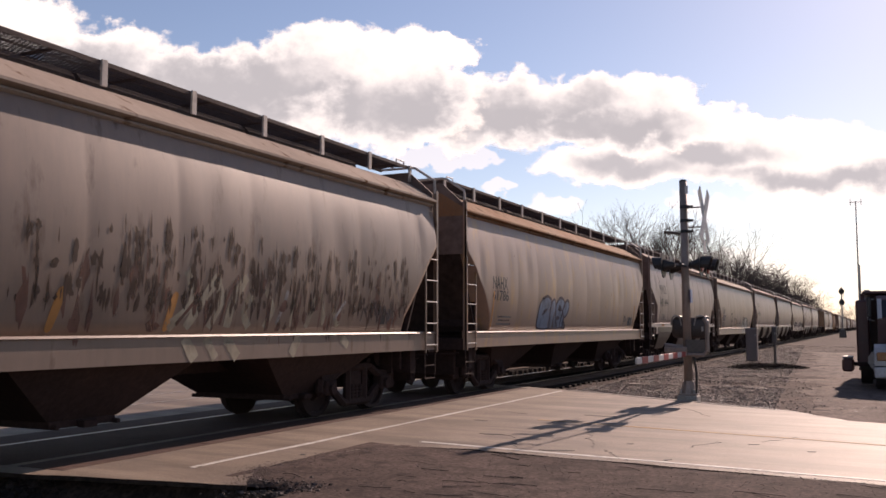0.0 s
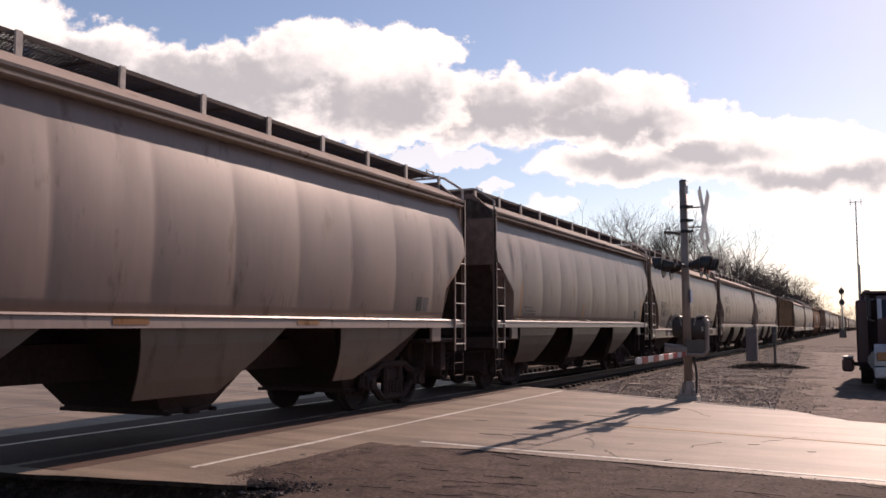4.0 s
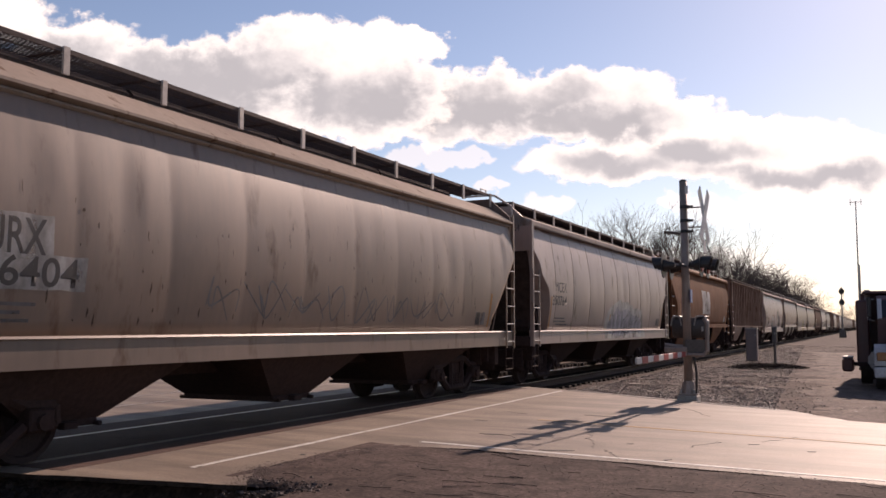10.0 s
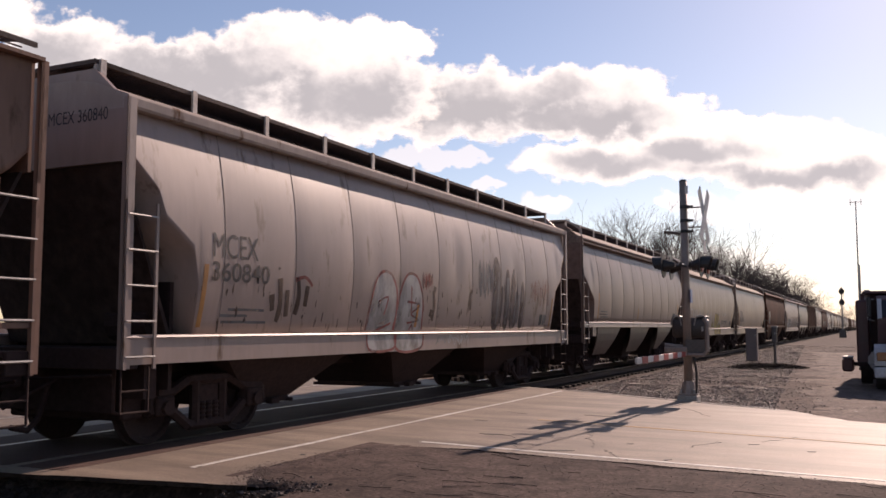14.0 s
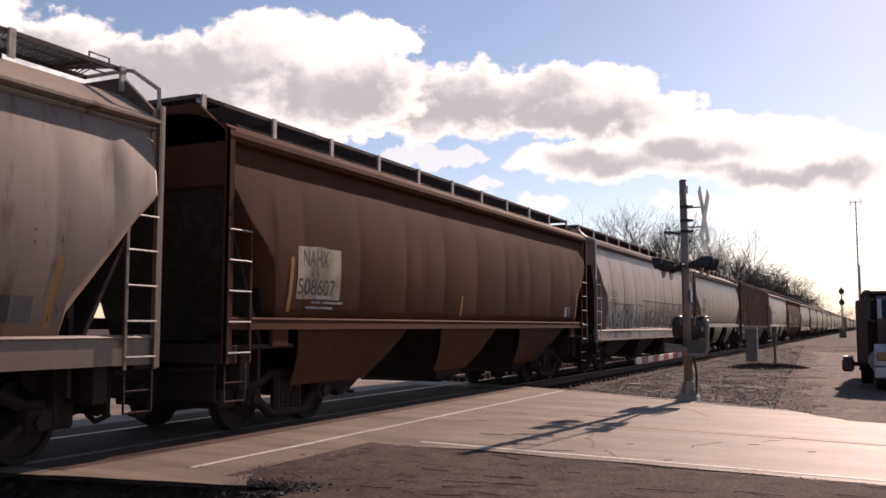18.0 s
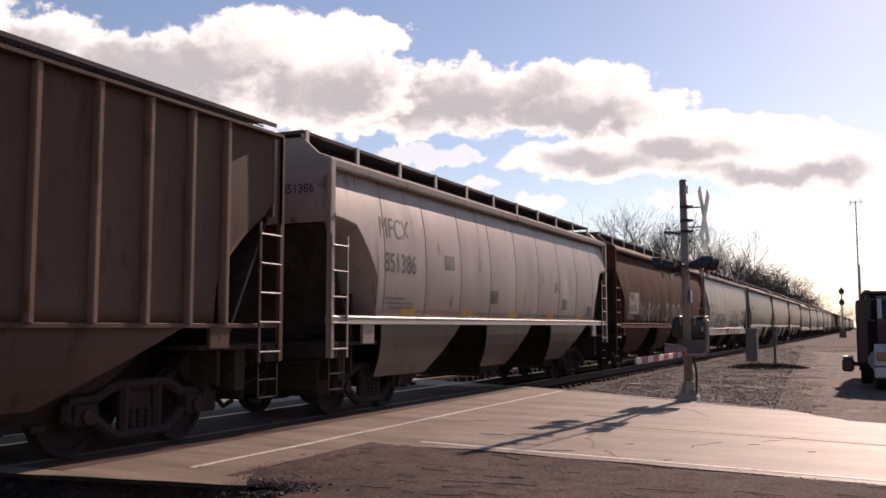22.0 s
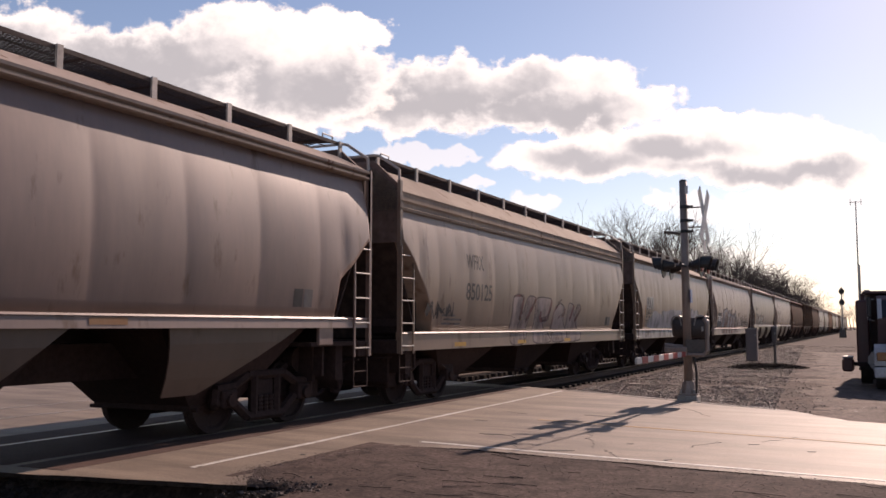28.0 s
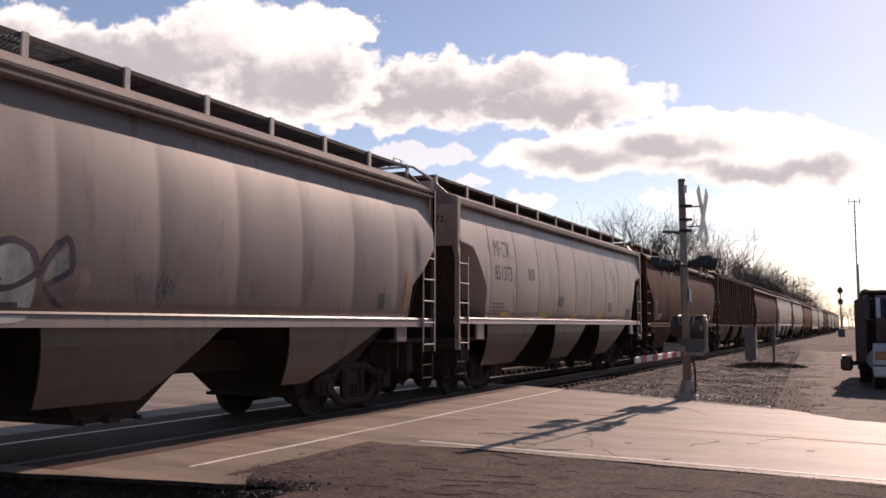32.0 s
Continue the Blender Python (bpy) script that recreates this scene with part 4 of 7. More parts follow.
def make_truck(parent, y):
    truck = part("truck", kept("car/bolster", lambda bm: box(box(bm, -1.0, 1.0, -0.22, 0.22, 0.44, 0.72, 0.03), -0.3, 0.3, -0.3, 0.3, 0.72, 0.95)), M["under"], parent,
                 "grimy two-axle truck", at=pose(0, y, 0))
    for s in (-1, 1):
        part("side_frame", kept("car/side_frame", make_frame), M["under"], truck, at=pose(s * 1.0, 0, 0, 0, 0, 0 if s > 0 else 180))
        for a in (-0.13, 0.0, 0.13):
            part("spring", kept("car/spring", make_spring), M["under"], truck, at=pose(s * 1.0, a, 0))
    for a in (-0.89, 0.89):
        def pair(bm):
            for s in (-1, 1):
                first = len(bm.verts)
                make_wheel(bm)
                bm.verts.ensure_lookup_table()
                for v in bm.verts[first:]:
                    v.co.x = s * (v.co.x + 0.75)
            return rod(bm, (-0.95, 0, 0), (0.95, 0, 0), 0.08, 10)
        WHEELS.append((part("wheelset", kept("car/wheelset", pair), M["wheel"], truck, at=pose(0, a, 0.46)), a))
    return truck


def make_corner_rail(bm, reach):
    """The grab rail that bends from the walkway's end down over the roof's corner."""
    pipe(bm, [(0.30, 0.03, 0.02), (0.98, 0.03, 0.02), (1.08, 0.03, 0.0), (1.49, 0.03, -0.27), (1.50, 0.03, -0.52)], 0.026)
    return pipe(bm, [(0.96, reach, 0.03), (0.96, reach, 0.10), (0.96, 0.30, 0.10), (0.96, 0.30, 0.03)], 0.013)


def make_end_walkway(bm):
    """The frame of the cross platform at the roof's end."""
    for y in (0.03, 0.56):
        box(bm, -0.96, 0.96, y - 0.012, y + 0.012, -0.05, 0.004)
    for x in (-0.97, 0.97):
        box(bm, x - 0.012, x + 0.012, 0.018, 0.572, -0.05, 0.004)
    return bm


def end_walkway(car, at):
    w = part("end_walkway", kept("car/end_walkway", make_end_walkway), M["grating"], car, at=at)
    for i in range(8):
        part("slat", kept("car/slat", lambda bm: box(bm, -0.955, 0.955, -0.018, 0.018, -0.03, 0)), M["grating"], w, at=pose(0, 0.075 + i * 0.063, 0))
    for x in (-0.96, 0.96):
        part("walkway_post", kept("car/walkway_post", lambda bm: box(bm, -0.02, 0.02, -0.02, 0.02, -0.48, -0.05)), M["boardpost"], w, at=pose(x, 0.06, 0))


def hopper_car(b, y, colour, label, roof=None, rib=None, ribbed=False, seams=False):
    B = BUILD[b]
    half = B["L"] / 2
    car = empty("covered_hopper", pose(0, y, 0), label, "rail car", "cars of the passing train")
    paint_mat = M[colour]
    part("body", kept(b + "/body", make_body(b), True), paint_mat, car)
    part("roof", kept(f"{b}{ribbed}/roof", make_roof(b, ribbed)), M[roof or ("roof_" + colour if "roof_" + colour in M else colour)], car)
    edge = 1.53 if b not in RIB_TOP else 1.49
    for s in (-1, 1):
        if b not in RIB_TOP:
            part("side_sill", kept(b + "/side_sill", lambda bm: prism(bm, [(-0.05, B["low"]), (0.041 if B["dark"] else 0.065, B["low"]), (0.041 if B["dark"] else 0.050, B["top"] - 0.035), (0.064, B["top"] - 0.03), (0.066, B["top"] - 0.022), (0.052, B["top"] + 0.002), (-0.05, B["top"] + 0.008)], -half + 0.05, half - 0.05)),
                 paint_mat, car, at=pose(s * 1.47, 0, 0))
        else:
            part("side_sill", kept(b + "/side_sill", lambda bm: box(bm, -0.06, 0.05, -half + 0.05, half - 0.05, B["low"], B["top"], 0.008)), paint_mat, car, at=pose(s * 1.47, 0, 0))
        board_x, board_z = (0.97, 4.55) if b not in RIB_TOP else (1.40, RIB_TOP[b] + 0.20)
        part("running_board", kept(b + "/running_board", make_grating(b)), M["grating"], car, at=pose(s * board_x, 0, board_z, 0, 0, 0 if s > 0 else 180))
        posts = 11
        for i in range(posts):
            if b in RIB_TOP:
                break
            yy = (half - 0.12) * (2 * i / (posts - 1) - 1)
            part("board_post", kept("car/board_post", lambda bm: box(bm, -0.012, 0.02, -0.042, 0.042, -0.30, 0.012)), M["boardpost"], car,
                 at=pose(s * 0.995, yy, board_z, 0, 0, 0 if s > 0 else 180))
    covers = 4
    for i in range(covers):
        w = (2 * half - 2.8) / covers
        # covers take the dark grating colour in place of the walkway's shade
        part("hatch_cover", kept(b + "/hatch_cover", lambda bm: prism(bm, [(0.58, 0), (0.58, 0.16), (0.50, 0.24), (0.2, 0.28), (-0.2, 0.28), (-0.50, 0.24), (-0.58, 0.16), (-0.58, -0.15)], -w / 2 + 0.04, w / 2 - 0.04)),
             M["grating"], car, at=pose(0, -half + 1.4 + w * (i + 0.5), RIB_TOP.get(b, 4.21 if b in ("deep", "thin", "long") else 4.22) + 0.03))
    low = 0.99
    flange = 0.12 if b in ("post", "seam", "long") else 0.07
    for d in (-1, 1):
        turn = 0 if d < 0 else 180
        low_z = END_LOW[b]
        part("end_panel", kept(b + "/end_panel", lambda bm: box(bm, -1.42, 1.42, 0.03, 0.07, low_z, RIB_TOP[b] - 0.02) if b in RIB_TOP else prism(bm, [(-1.46, low_z), (1.46, low_z), (1.46, 4.0), (0.97, 4.44), (-0.97, 4.44), (-1.46, 4.0)], 0.03, 0.09)),
             M["endtone"] if colour in ("cream", "tan", "pink", "grey") else paint_mat, car, at=pose(0, d * half, 0, 0, 0, turn))
        # dark sheet added over the end slope; its colour stands in for shade
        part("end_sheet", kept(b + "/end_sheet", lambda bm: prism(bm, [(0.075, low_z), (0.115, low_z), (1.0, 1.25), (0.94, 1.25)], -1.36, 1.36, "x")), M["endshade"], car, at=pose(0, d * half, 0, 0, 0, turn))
        part("brake_gear", kept("car/brake_gear", make_brake_gear), M["under"], car, at=pose(0, d * half, 0, 0, 0, turn))
        part("end_platform", kept("car/end_platform", make_platform), M["under"], car, at=pose(0, d * half, 0, 0, 0, turn))
        part("coupler", kept("car/coupler", make_coupler), M["under"], car, at=pose(0, d * half, 0, 0, 0, turn))
        if b in ("post", "seam", "long"):
            end_walkway(car, pose(0, d * half, 4.55, 0, 0, turn))
        elif b not in RIB_TOP:
            part("grab_rail", kept("car/grab_rail", lambda bm: make_corner_rail(bm, 0.6)), M["boardpost"], car, at=pose(0, d * half, 4.52, 0, 0, 0) if d < 0 else pose(0, d * half, 4.52, 0, 0, 0) @ Matrix.Diagonal((1, -1, 1, 1)))
        for s in (-1, 1):
            part("corner_post", kept(f"{b in RIB_TOP}{b == 'lowrib'}{flange}/corner_post", lambda bm: box(box(bm, -0.06, 0.0, -0.02, 0.02, low, RIB_TOP.get(b, 4.05)), -0.02, 0.0, -0.02, flange, low, RIB_TOP.get(b, 4.05))), paint_mat, car,
                 at=pose(s * 1.53, d * (half - 0.02), 0, 0, 0, 0 if s * d < 0 else 180) if s * d < 0 else pose(s * 1.53, d * (half - 0.02), 0, 0, 0, 0 if s > 0 else 180))
            high = 2.75
            ladder = part("ladder", kept("car/ladder", lambda bm: make_ladder(bm, 1.9)), paint_mat, car,
                          at=pose(s * 1.54, -half + 0.04 if d < 0 else half - 0.50, 0.98))
            for k in range(5):
                part("rung", kept("car/rung", lambda bm: rod(bm, (0, 0, 0), (0, 0.46, 0), 0.014)), M["galv"], ladder, at=pose(0.01, 0, 0.14 + k * 0.40))
        make_truck(car, d * (half - 2.1))
    top = B["low"] + 0.02
    for ends, yy in ((-1, -4.3), (0, 0.0), (1, 4.3)):
        # the bay's shaded slopes are given by the dark underframe colour
        bay = part("hopper_bay", kept(f"{top}{ends}/hopper_bay", make_bay(top, ends)), M["under"], car, at=pose(0, yy, 0))
        part("discharge_gate", kept("car/discharge_gate", make_gate), M["under"], bay, at=pose(0, 0.05 * ends, 0))
        if not B["dark"]:
            last = half - 1.85
            y0, y1 = {-1: (-half + 1.75, -2.85), 0: (-1.5, 1.35), 1: (2.8, last)}[ends]
            for s in (1, -1):
                span = (y0, y1) if s > 0 else {-1: (2.8, last), 0: (-1.5, 1.35), 1: (-half + 1.75, -2.85)}[ends]
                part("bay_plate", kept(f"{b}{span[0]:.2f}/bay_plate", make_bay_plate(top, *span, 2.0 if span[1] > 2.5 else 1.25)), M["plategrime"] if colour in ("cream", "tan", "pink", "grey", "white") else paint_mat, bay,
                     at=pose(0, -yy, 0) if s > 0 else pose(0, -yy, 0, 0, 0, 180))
    part("centre_sill", kept(b + "/centre_sill", lambda bm: box(bm, -0.32, 0.32, -half + 1.0, half - 1.0, 0.80, 1.25)), M["under"], car)
    if b not in RIB_TOP:
        for i in range(1, B["panels"]):
            if b in ("seam", "post") or seams:
                yy = -half + 0.1 + (2 * half - 0.2) * i / B["panels"]
                part("weld_seam", kept(f"{b}{i}/weld_seam", make_seam(b, yy)), M["seam"], car)
    if not B["dark"]:
        for d in (-1, 1):
            for s in (-1, 1):
                part("jacking_pad", kept(f"{B['low']}/jacking_pad", make_pad(B["low"])), paint_mat, car, at=pose(s * 1.47, d * (half - 1.25), 0, 0, 0, 0 if s > 0 else 180))
    if b in RIB_TOP:
        for s in (-1, 1):
            for yy in [v for q in RIB_AT for v in (-q, q)]:
                part("side_rib", kept(b + "/side_rib", lambda bm: prism(bm, [(-0.03, -0.04), (0.07, -0.04), (0.09, -0.028), (0.09, 0.028), (0.07, 0.04), (-0.03, 0.04)], 1.50, RIB_TOP[b] - 0.02, "z")),
                     M[rib or colour], car, at=pose(s * 1.46, yy, 0, 0, 0, 0 if s > 0 else 180))
    return car


# When the rear corner of each car stands at the reference point, its build and its paint.
TRAIN = [
    (1.174, "deep", "cream"), (2.225, "deep", "tan"), (3.215, "thin", "pink"), (4.265, "deep", "cream"), (5.254, "thin", "pink"),
    (6.270, "thin", "grey"), (7.281, "deep", "cream"), (8.268, "thin", "pink"), (9.318, "seam", "white"), (10.404, "lowrib", "darkbrown"),
    (11.426, "deep", "cream"), (12.492, "post", "white"), (13.541, "long", "orange"), (14.611, "rib", "greybrown"), (15.670, "post", "white"),
    (16.680, "thin", "pink"), (17.692, "deep", "cream"), (18.715, "deep", "cream"), (19.786, "long", "brown"), (20.838, "post", "white"),
    (21.808, "thin", "grey"), (22.864, "rib", "rustbrown"), (23.919, "seam", "white"), (24.987, "long", "redbrown"), (26.040, "post", "white"),
    (27.050, "thin", "grey"), (28.030, "thin", "tan"), (29.017, "thin", "pink"), (30.050, "deep", "cream"), (31.117, "deep", "cream"),
    (32.184, "post", "white"), (33.170, "thin", "grey"), (34.213, "seam", "white"), (35.270, "long", "brown"), (36.300, "rib", "darkbrown"),
    (37.370, "long", "brown"), (38.400, "seam", "white"), (39.400, "thin", "pink"), (40.450, "long", "orange"), (41.480, "deep", "cream"),
    (42.500, "thin", "white"), (43.540, "long", "brown"), (44.560, "thin", "grey"), (45.580, "deep", "cream"), (46.600, "thin", "pink"),
    (47.620, "post", "white"),
]
WORDS = dict(cream="dirty cream", tan="rust-stained tan", pink="faded pinkish grey", grey="dull grey", white="off-white", brown="dark brown", redbrown="red-brown",
             orange="orange-brown", darkbrown="very dark brown", greybrown="grey-brown", rustbrown="rusty dark brown")
SHAPES = dict(deep="round-sided covered hopper car with a deep side sill", post="round-sided covered hopper car with white corner posts",
              thin="round-sided covered hopper car on three bays", seam="smooth covered hopper car with welded side seams",
              long="long round-sided covered hopper car", rib="flat-sided covered hopper car with vertical ribs", lowrib="flat-sided covered hopper car with cream ribs")
CARS = []
for number, (t1, b, colour) in enumerate(TRAIN):
    rear = SPEED * t1 - 3.55
    roof = {1: "rustroof", 9: "darkbrown"}.get(number)
    car = hopper_car(b, rear - BUILD[b]["L"] / 2, colour, f"{WORDS[colour]} {SHAPES[b]}", roof,
                     {9: "rib", 13: "ribbrown", 21: "ribbrown"}.get(number), number == 28, number in (2, 7, 15))
    CARS.append((car, rear - BUILD[b]["L"] / 2))


# ---- the crossing signal ----
def disc(bm, x, y, z, r, depth, n=16):
    """A flat round drum whose axis lies along x."""
    return rod(bm, (x, y, z), (x + depth, y, z), r, n)


def lamp_hood(bm, x, y, z, out):
    """A half tube that shades a lamp, open below, along x."""
    n = 10
    rows = []
    for r, s in ((0.17, 0), (0.17, 1), (0.158, 1), (0.158, 0)):
        rows.append([bm.verts.new((x + out * 0.23 * s * (1 - 0.35 * (1 - math.sin(math.pi * k / n))), y + r * math.cos(math.pi * 1.3 * (k / n) - 0.15 * math.pi), z + r * math.sin(math.pi * 1.3 * (k / n) - 0.15 * math.pi))) for k in range(n + 1)])
    for a, c in zip(rows, rows[1:] + rows[:1]):
        for k in range(n):
            bm.faces.new((a[k], a[k + 1], c[k + 1], c[k]))
    return bm


def crossing_signal():
    s = empty("crossing_signal", pose(5.62, 18.5, -0.04), "railway crossing signal mast with lamps, crossbuck and lowered gate", "crossing signal")
    part("foundation", box(BM(), -0.2, 0.2, -0.2, 0.2, -0.1, 0.14, 0.02), M["concrete"], s, "stained concrete foundation")
    bm = box(BM(), -0.17, 0.17, -0.17, 0.17, 0.14, 0.18, 0.005)
    rod(bm, (0, 0, 0.18), (0, 0, 0.42), 0.16, 10, 0.11)
    part("base_casting", bm, M["mast"], s)
    for a in (-0.13, 0.13):
        for c in (-0.13, 0.13):
            part("anchor_bolt", kept("signal/anchor_bolt", lambda bm: rod(bm, (0, 0, 0), (0, 0, 0.09), 0.02, 6)), M["galv"], s, at=pose(a, c, 0.17))
    part("mast", rod(BM(), (0, 0, 0.3), (-0.02, 0, 4.45), 0.085, 14, 0.075), M["mast"], s, "weathered tan metal mast", True)
    part("mast_cap", rod(BM(), (-0.02, 0, 4.44), (-0.02, 0, 4.48), 0.085, 12, 0.06), M["alu"], s)
    part("mast_plate", box(BM(), 0.03, 0.09, -0.09, -0.075, 4.18, 4.34), M["signwhite"], s, "small white plate")
    for z in (3.92, 3.64, 3.42):
        part("mast_clamp", kept("signal/mast_clamp", lambda bm: box(rod(bm, (0, 0, -0.03), (0, 0, 0.03), 0.095, 10), 0.08, 0.17, -0.03, 0.03, -0.025, 0.025)), M["lampblack"], s, at=pose(0, 0, z))
    part("bracket_arm", pipe(BM(), [(0, 0, 3.36), (-0.22, -0.02, 3.40), (-0.42, -0.04, 3.42)], 0.032), M["alu"], s)
    # crossbuck: two boards crossed, facing along the road
    for k, lean in enumerate((35, -35)):
        part("crossbuck_board", kept("signal/crossbuck_board", lambda bm: box(bm, -0.006, 0.006, -0.115, 0.115, -0.62, 0.62)), M["signwhite"], s, "white crossbuck board",
             at=pose(0.38 + 0.014 * k, 0.0, 3.72, 0, 0, -4) @ pose(0, 0, 0, lean, 0, 0))
    for z in (3.9, 3.5):
        part("sign_bracket", kept("signal/sign_bracket", lambda bm: rod(bm, (0, 0, 0), (0.38, 0, 0), 0.015)), M["alu"], s, at=pose(0, 0, z))
    part("track_count_plate", box(BM(), 0.374, 0.386, -0.16, 0.16, 2.98, 3.22), M["signwhite"], s, "white plate under the crossbuck")
    part("lamp_crossarm", rod(rod(BM(), (0, -0.55, 2.72), (0, 0.55, 2.72), 0.035, 8), (-0.42, 0, 2.72), (0.42, 0, 2.72), 0.04, 8), M["lampblack"], s)
    for out in (-1, 1):
        for y in (-0.38, 0.38):
            x = out * 0.36
            lamp = part("flashing_lamp", rod(BM(), (out * 0.14, y, 2.72), (x, y, 2.72), 0.05, 12, 0.13), M["lampblack"], s, "black hooded flashing lamp")
            part("lamp_background", disc(BM(), x, y, 2.72, 0.255, out * 0.012, 20), M["lampblack"], lamp)
            part("lens", disc(BM(), x + out * 0.013, y, 2.72, 0.15, out * 0.02, 16), M["red"], lamp, "red lens")
            part("hood", lamp_hood(BM(), x, y, 2.72, out), M["lampblack"], lamp)
    part("warning_plate", box(BM(), 0.09, 0.10, -0.12, 0.10, 1.98, 2.24), surface("blue_plate", (0.05, 0.10, 0.30), (0.07, 0.12, 0.3), 0.5), s, "small blue plate")
    dark = surface("dark_mechanism_paint", (0.06, 0.047, 0.043), (0.045, 0.036, 0.034), 0.5, contrast=0.3)
    mech = part("gate_mechanism", box(BM(), -0.33, 0.36, 0.09, 0.52, 1.27, 1.68, 0.06), dark, s, "dark steel gate mechanism box", True)
    for x0, x1 in ((-0.34, -0.13), (0.12, 0.37)):
        # bright rods stand in for sunlight on the lid's top edges
        part("lid_rim", pipe(BM(), [(x0, 0.10, 1.52), (x0 + 0.03, 0.09, 1.68), (x0 + 0.08, 0.09, 1.71), (x1 - 0.08, 0.09, 1.71), (x1 - 0.03, 0.09, 1.68), (x1, 0.10, 1.52)], 0.016), M["galv"], mech, "bright rod added for the sunlit lid edge")
        part("lid", box(BM(), x0 + 0.03, x1 - 0.03, 0.10, 0.50, 1.68, 1.72, 0.018), dark, mech)
    part("box_latch", box(BM(), 0.26, 0.30, 0.06, 0.09, 1.40, 1.50, 0.005), M["galv"], mech)
    weight = part("counterweight", pipe(BM(), [(0.36, -0.15, 1.66), (0.41, -0.15, 1.56), (0.41, -0.15, 1.03), (0.33, -0.15, 0.94), (-0.06, -0.15, 0.95), (-0.07, -0.15, 1.10), (-0.42, -0.15, 1.13)], 0.04, 8), M["mast"], s, "tan counterweight arm with rounded corners")
    part("weight_plate", box(BM(), -0.02, 0.37, -0.14, -0.08, 0.98, 1.24, 0.01), M["alu"], weight, "grey weight plate")
    part("gate_pivot", rod(BM(), (-0.25, -0.16, 1.02), (-0.25, 0.2, 1.02), 0.07, 12), M["alu"], s)
    part("gate_bracket", box(BM(), -0.42, 0.02, -0.24, -0.12, 0.98, 1.10, 0.02), M["mast"], s)
    part("conduit", pipe(BM(), [(0.16, -0.05, 0.1), (0.17, -0.05, 0.6), (0.10, -0.05, 1.1)], 0.022), M["lampblack"], s, "black cable conduit")
    gate = part("gate_arm", box(BM(), -0.02, 0.02, -4.35, -0.25, 0.91, 1.01, 0.006), M["signwhite"], s, "white gate arm with red bands")
    for i in range(5):
        y = -0.55 - i * 0.82
        part("red_band", kept("signal/red_band", lambda bm: box(bm, -0.024, 0.024, -0.2, 0.2, 0.907, 1.013)), M["red"], gate, "red band", at=pose(0, y, 0))
    return s


crossing_signal()


# ---- equipment beside the track ----
def equipment_cabinet(x, y, w, d, low, h, shell, label):
    c = empty("equipment_cabinet", pose(x, y, ground_height(x, y)), label, "cabinet", "cabinets beside the track")
    part("post", rod(BM(), (0, 0, -0.1), (0, 0, low + 0.1), 0.05, 8), M["alu"], c)
    body = part("case", box(BM(), -w / 2, w / 2, -d / 2, d / 2, low, h, 0.02), shell, c)
    part("door", box(BM(), -w / 2 + 0.03, w / 2 - 0.03, -d / 2 - 0.02, -d / 2 - 0.004, low + 0.04, h - 0.05, 0.008), shell, body)
    part("latch", box(BM(), w / 2 - 0.09, w / 2 - 0.05, -d / 2 - 0.05, -d / 2 - 0.02, h - 0.30, h - 0.22, 0.004), M["galv"], body)
    part("cap", box(BM(), -w / 2 - 0.03, w / 2 + 0.03, -d / 2 - 0.03, d / 2 + 0.03, h, h + 0.04, 0.01), M["galv"], body)


equipment_cabinet(4.35, 40.0, 0.46, 0.40, 0.12, 1.45, surface("dull_cabinet_paint", (0.26, 0.205, 0.185), (0.20, 0.16, 0.145), 0.7, gloss=0.2), "grey metal relay cabinet on a post in gravel")
equipment_cabinet(5.30, 39.5, 0.20, 0.18, 0.85, 1.50, M["alu"], "small grey junction box on a thin post in gravel")


def wayside_signal(x, y):
    s = empty("wayside_signal", pose(x, y, -0.1), "two-headed railway signal on a grey mast", "railway signal")
    part("mast", rod(BM(), (0, 0, 0), (0, 0, 7.0), 0.10, 8), M["galv"], s)
    part("base_case", box(BM(), -0.45, 0.45, -0.35, 0.35, 0, 1.1, 0.03), M["alu"], s)
    part("ladder", make_ladder(BM(), 6.2), M["galv"], s, at=pose(0.25, 0.1, 0))
    for z in (6.4, 4.9):
        head = part("signal_head", rod(BM(), (0, -0.28, z), (0, -0.22, z), 0.37, 18), M["lampblack"], s, "round black signal head")
        part("lamp_case", box(BM(), -0.22, 0.22, -0.22, 0.10, z - 0.40, z + 0.40, 0.03), M["lampblack"], head)
        for k in (-0.32, 0, 0.32):
            part("visor", rod(BM(), (0, -0.48, z + k), (0, -0.285, z + k), 0.10, 10), M["lampblack"], head)


wayside_signal(5.16, 136.0)


def antenna_mast(x, y, h, bar):
    s = empty("antenna_mast", pose(x, y, -0.1), "tall thin grey antenna mast against the sky", "mast")
    part("pole", rod(BM(), (0, 0, 0), (0, 0, h), 0.11, 6, 0.07), M["galv"], s)
    if bar:
        part("antenna", rod(rod(rod(BM(), (-0.7, 0, h - 0.1), (0.7, 0, h - 0.1), 0.04), (-0.6, 0, h - 0.5), (-0.6, 0, h + 0.3), 0.04), (0.6, 0, h - 0.5), (0.6, 0, h + 0.3), 0.04), M["galv"], s)


antenna_mast(7.57, 120.0, 16.8, True)
antenna_mast(7.72, 121.0, 9.1, False)


# ---- the lorry ----
def wheel_of_lorry(parent, x, y, r):
    w = part("wheel", rod(BM(), (x - 0.14, y, r), (x + 0.14, y, r), r, 20), M["lampblack"], parent, "black tyre")
    part("rim", rod(BM(), (x - 0.15, y, r), (x + 0.15, y, r), r * 0.56, 16), M["alu"], w, "dull steel rim")
    part("hub", rod(BM(), (x - 0.19, y, r), (x + 0.19, y, r), r * 0.2, 10), M["galv"], w)


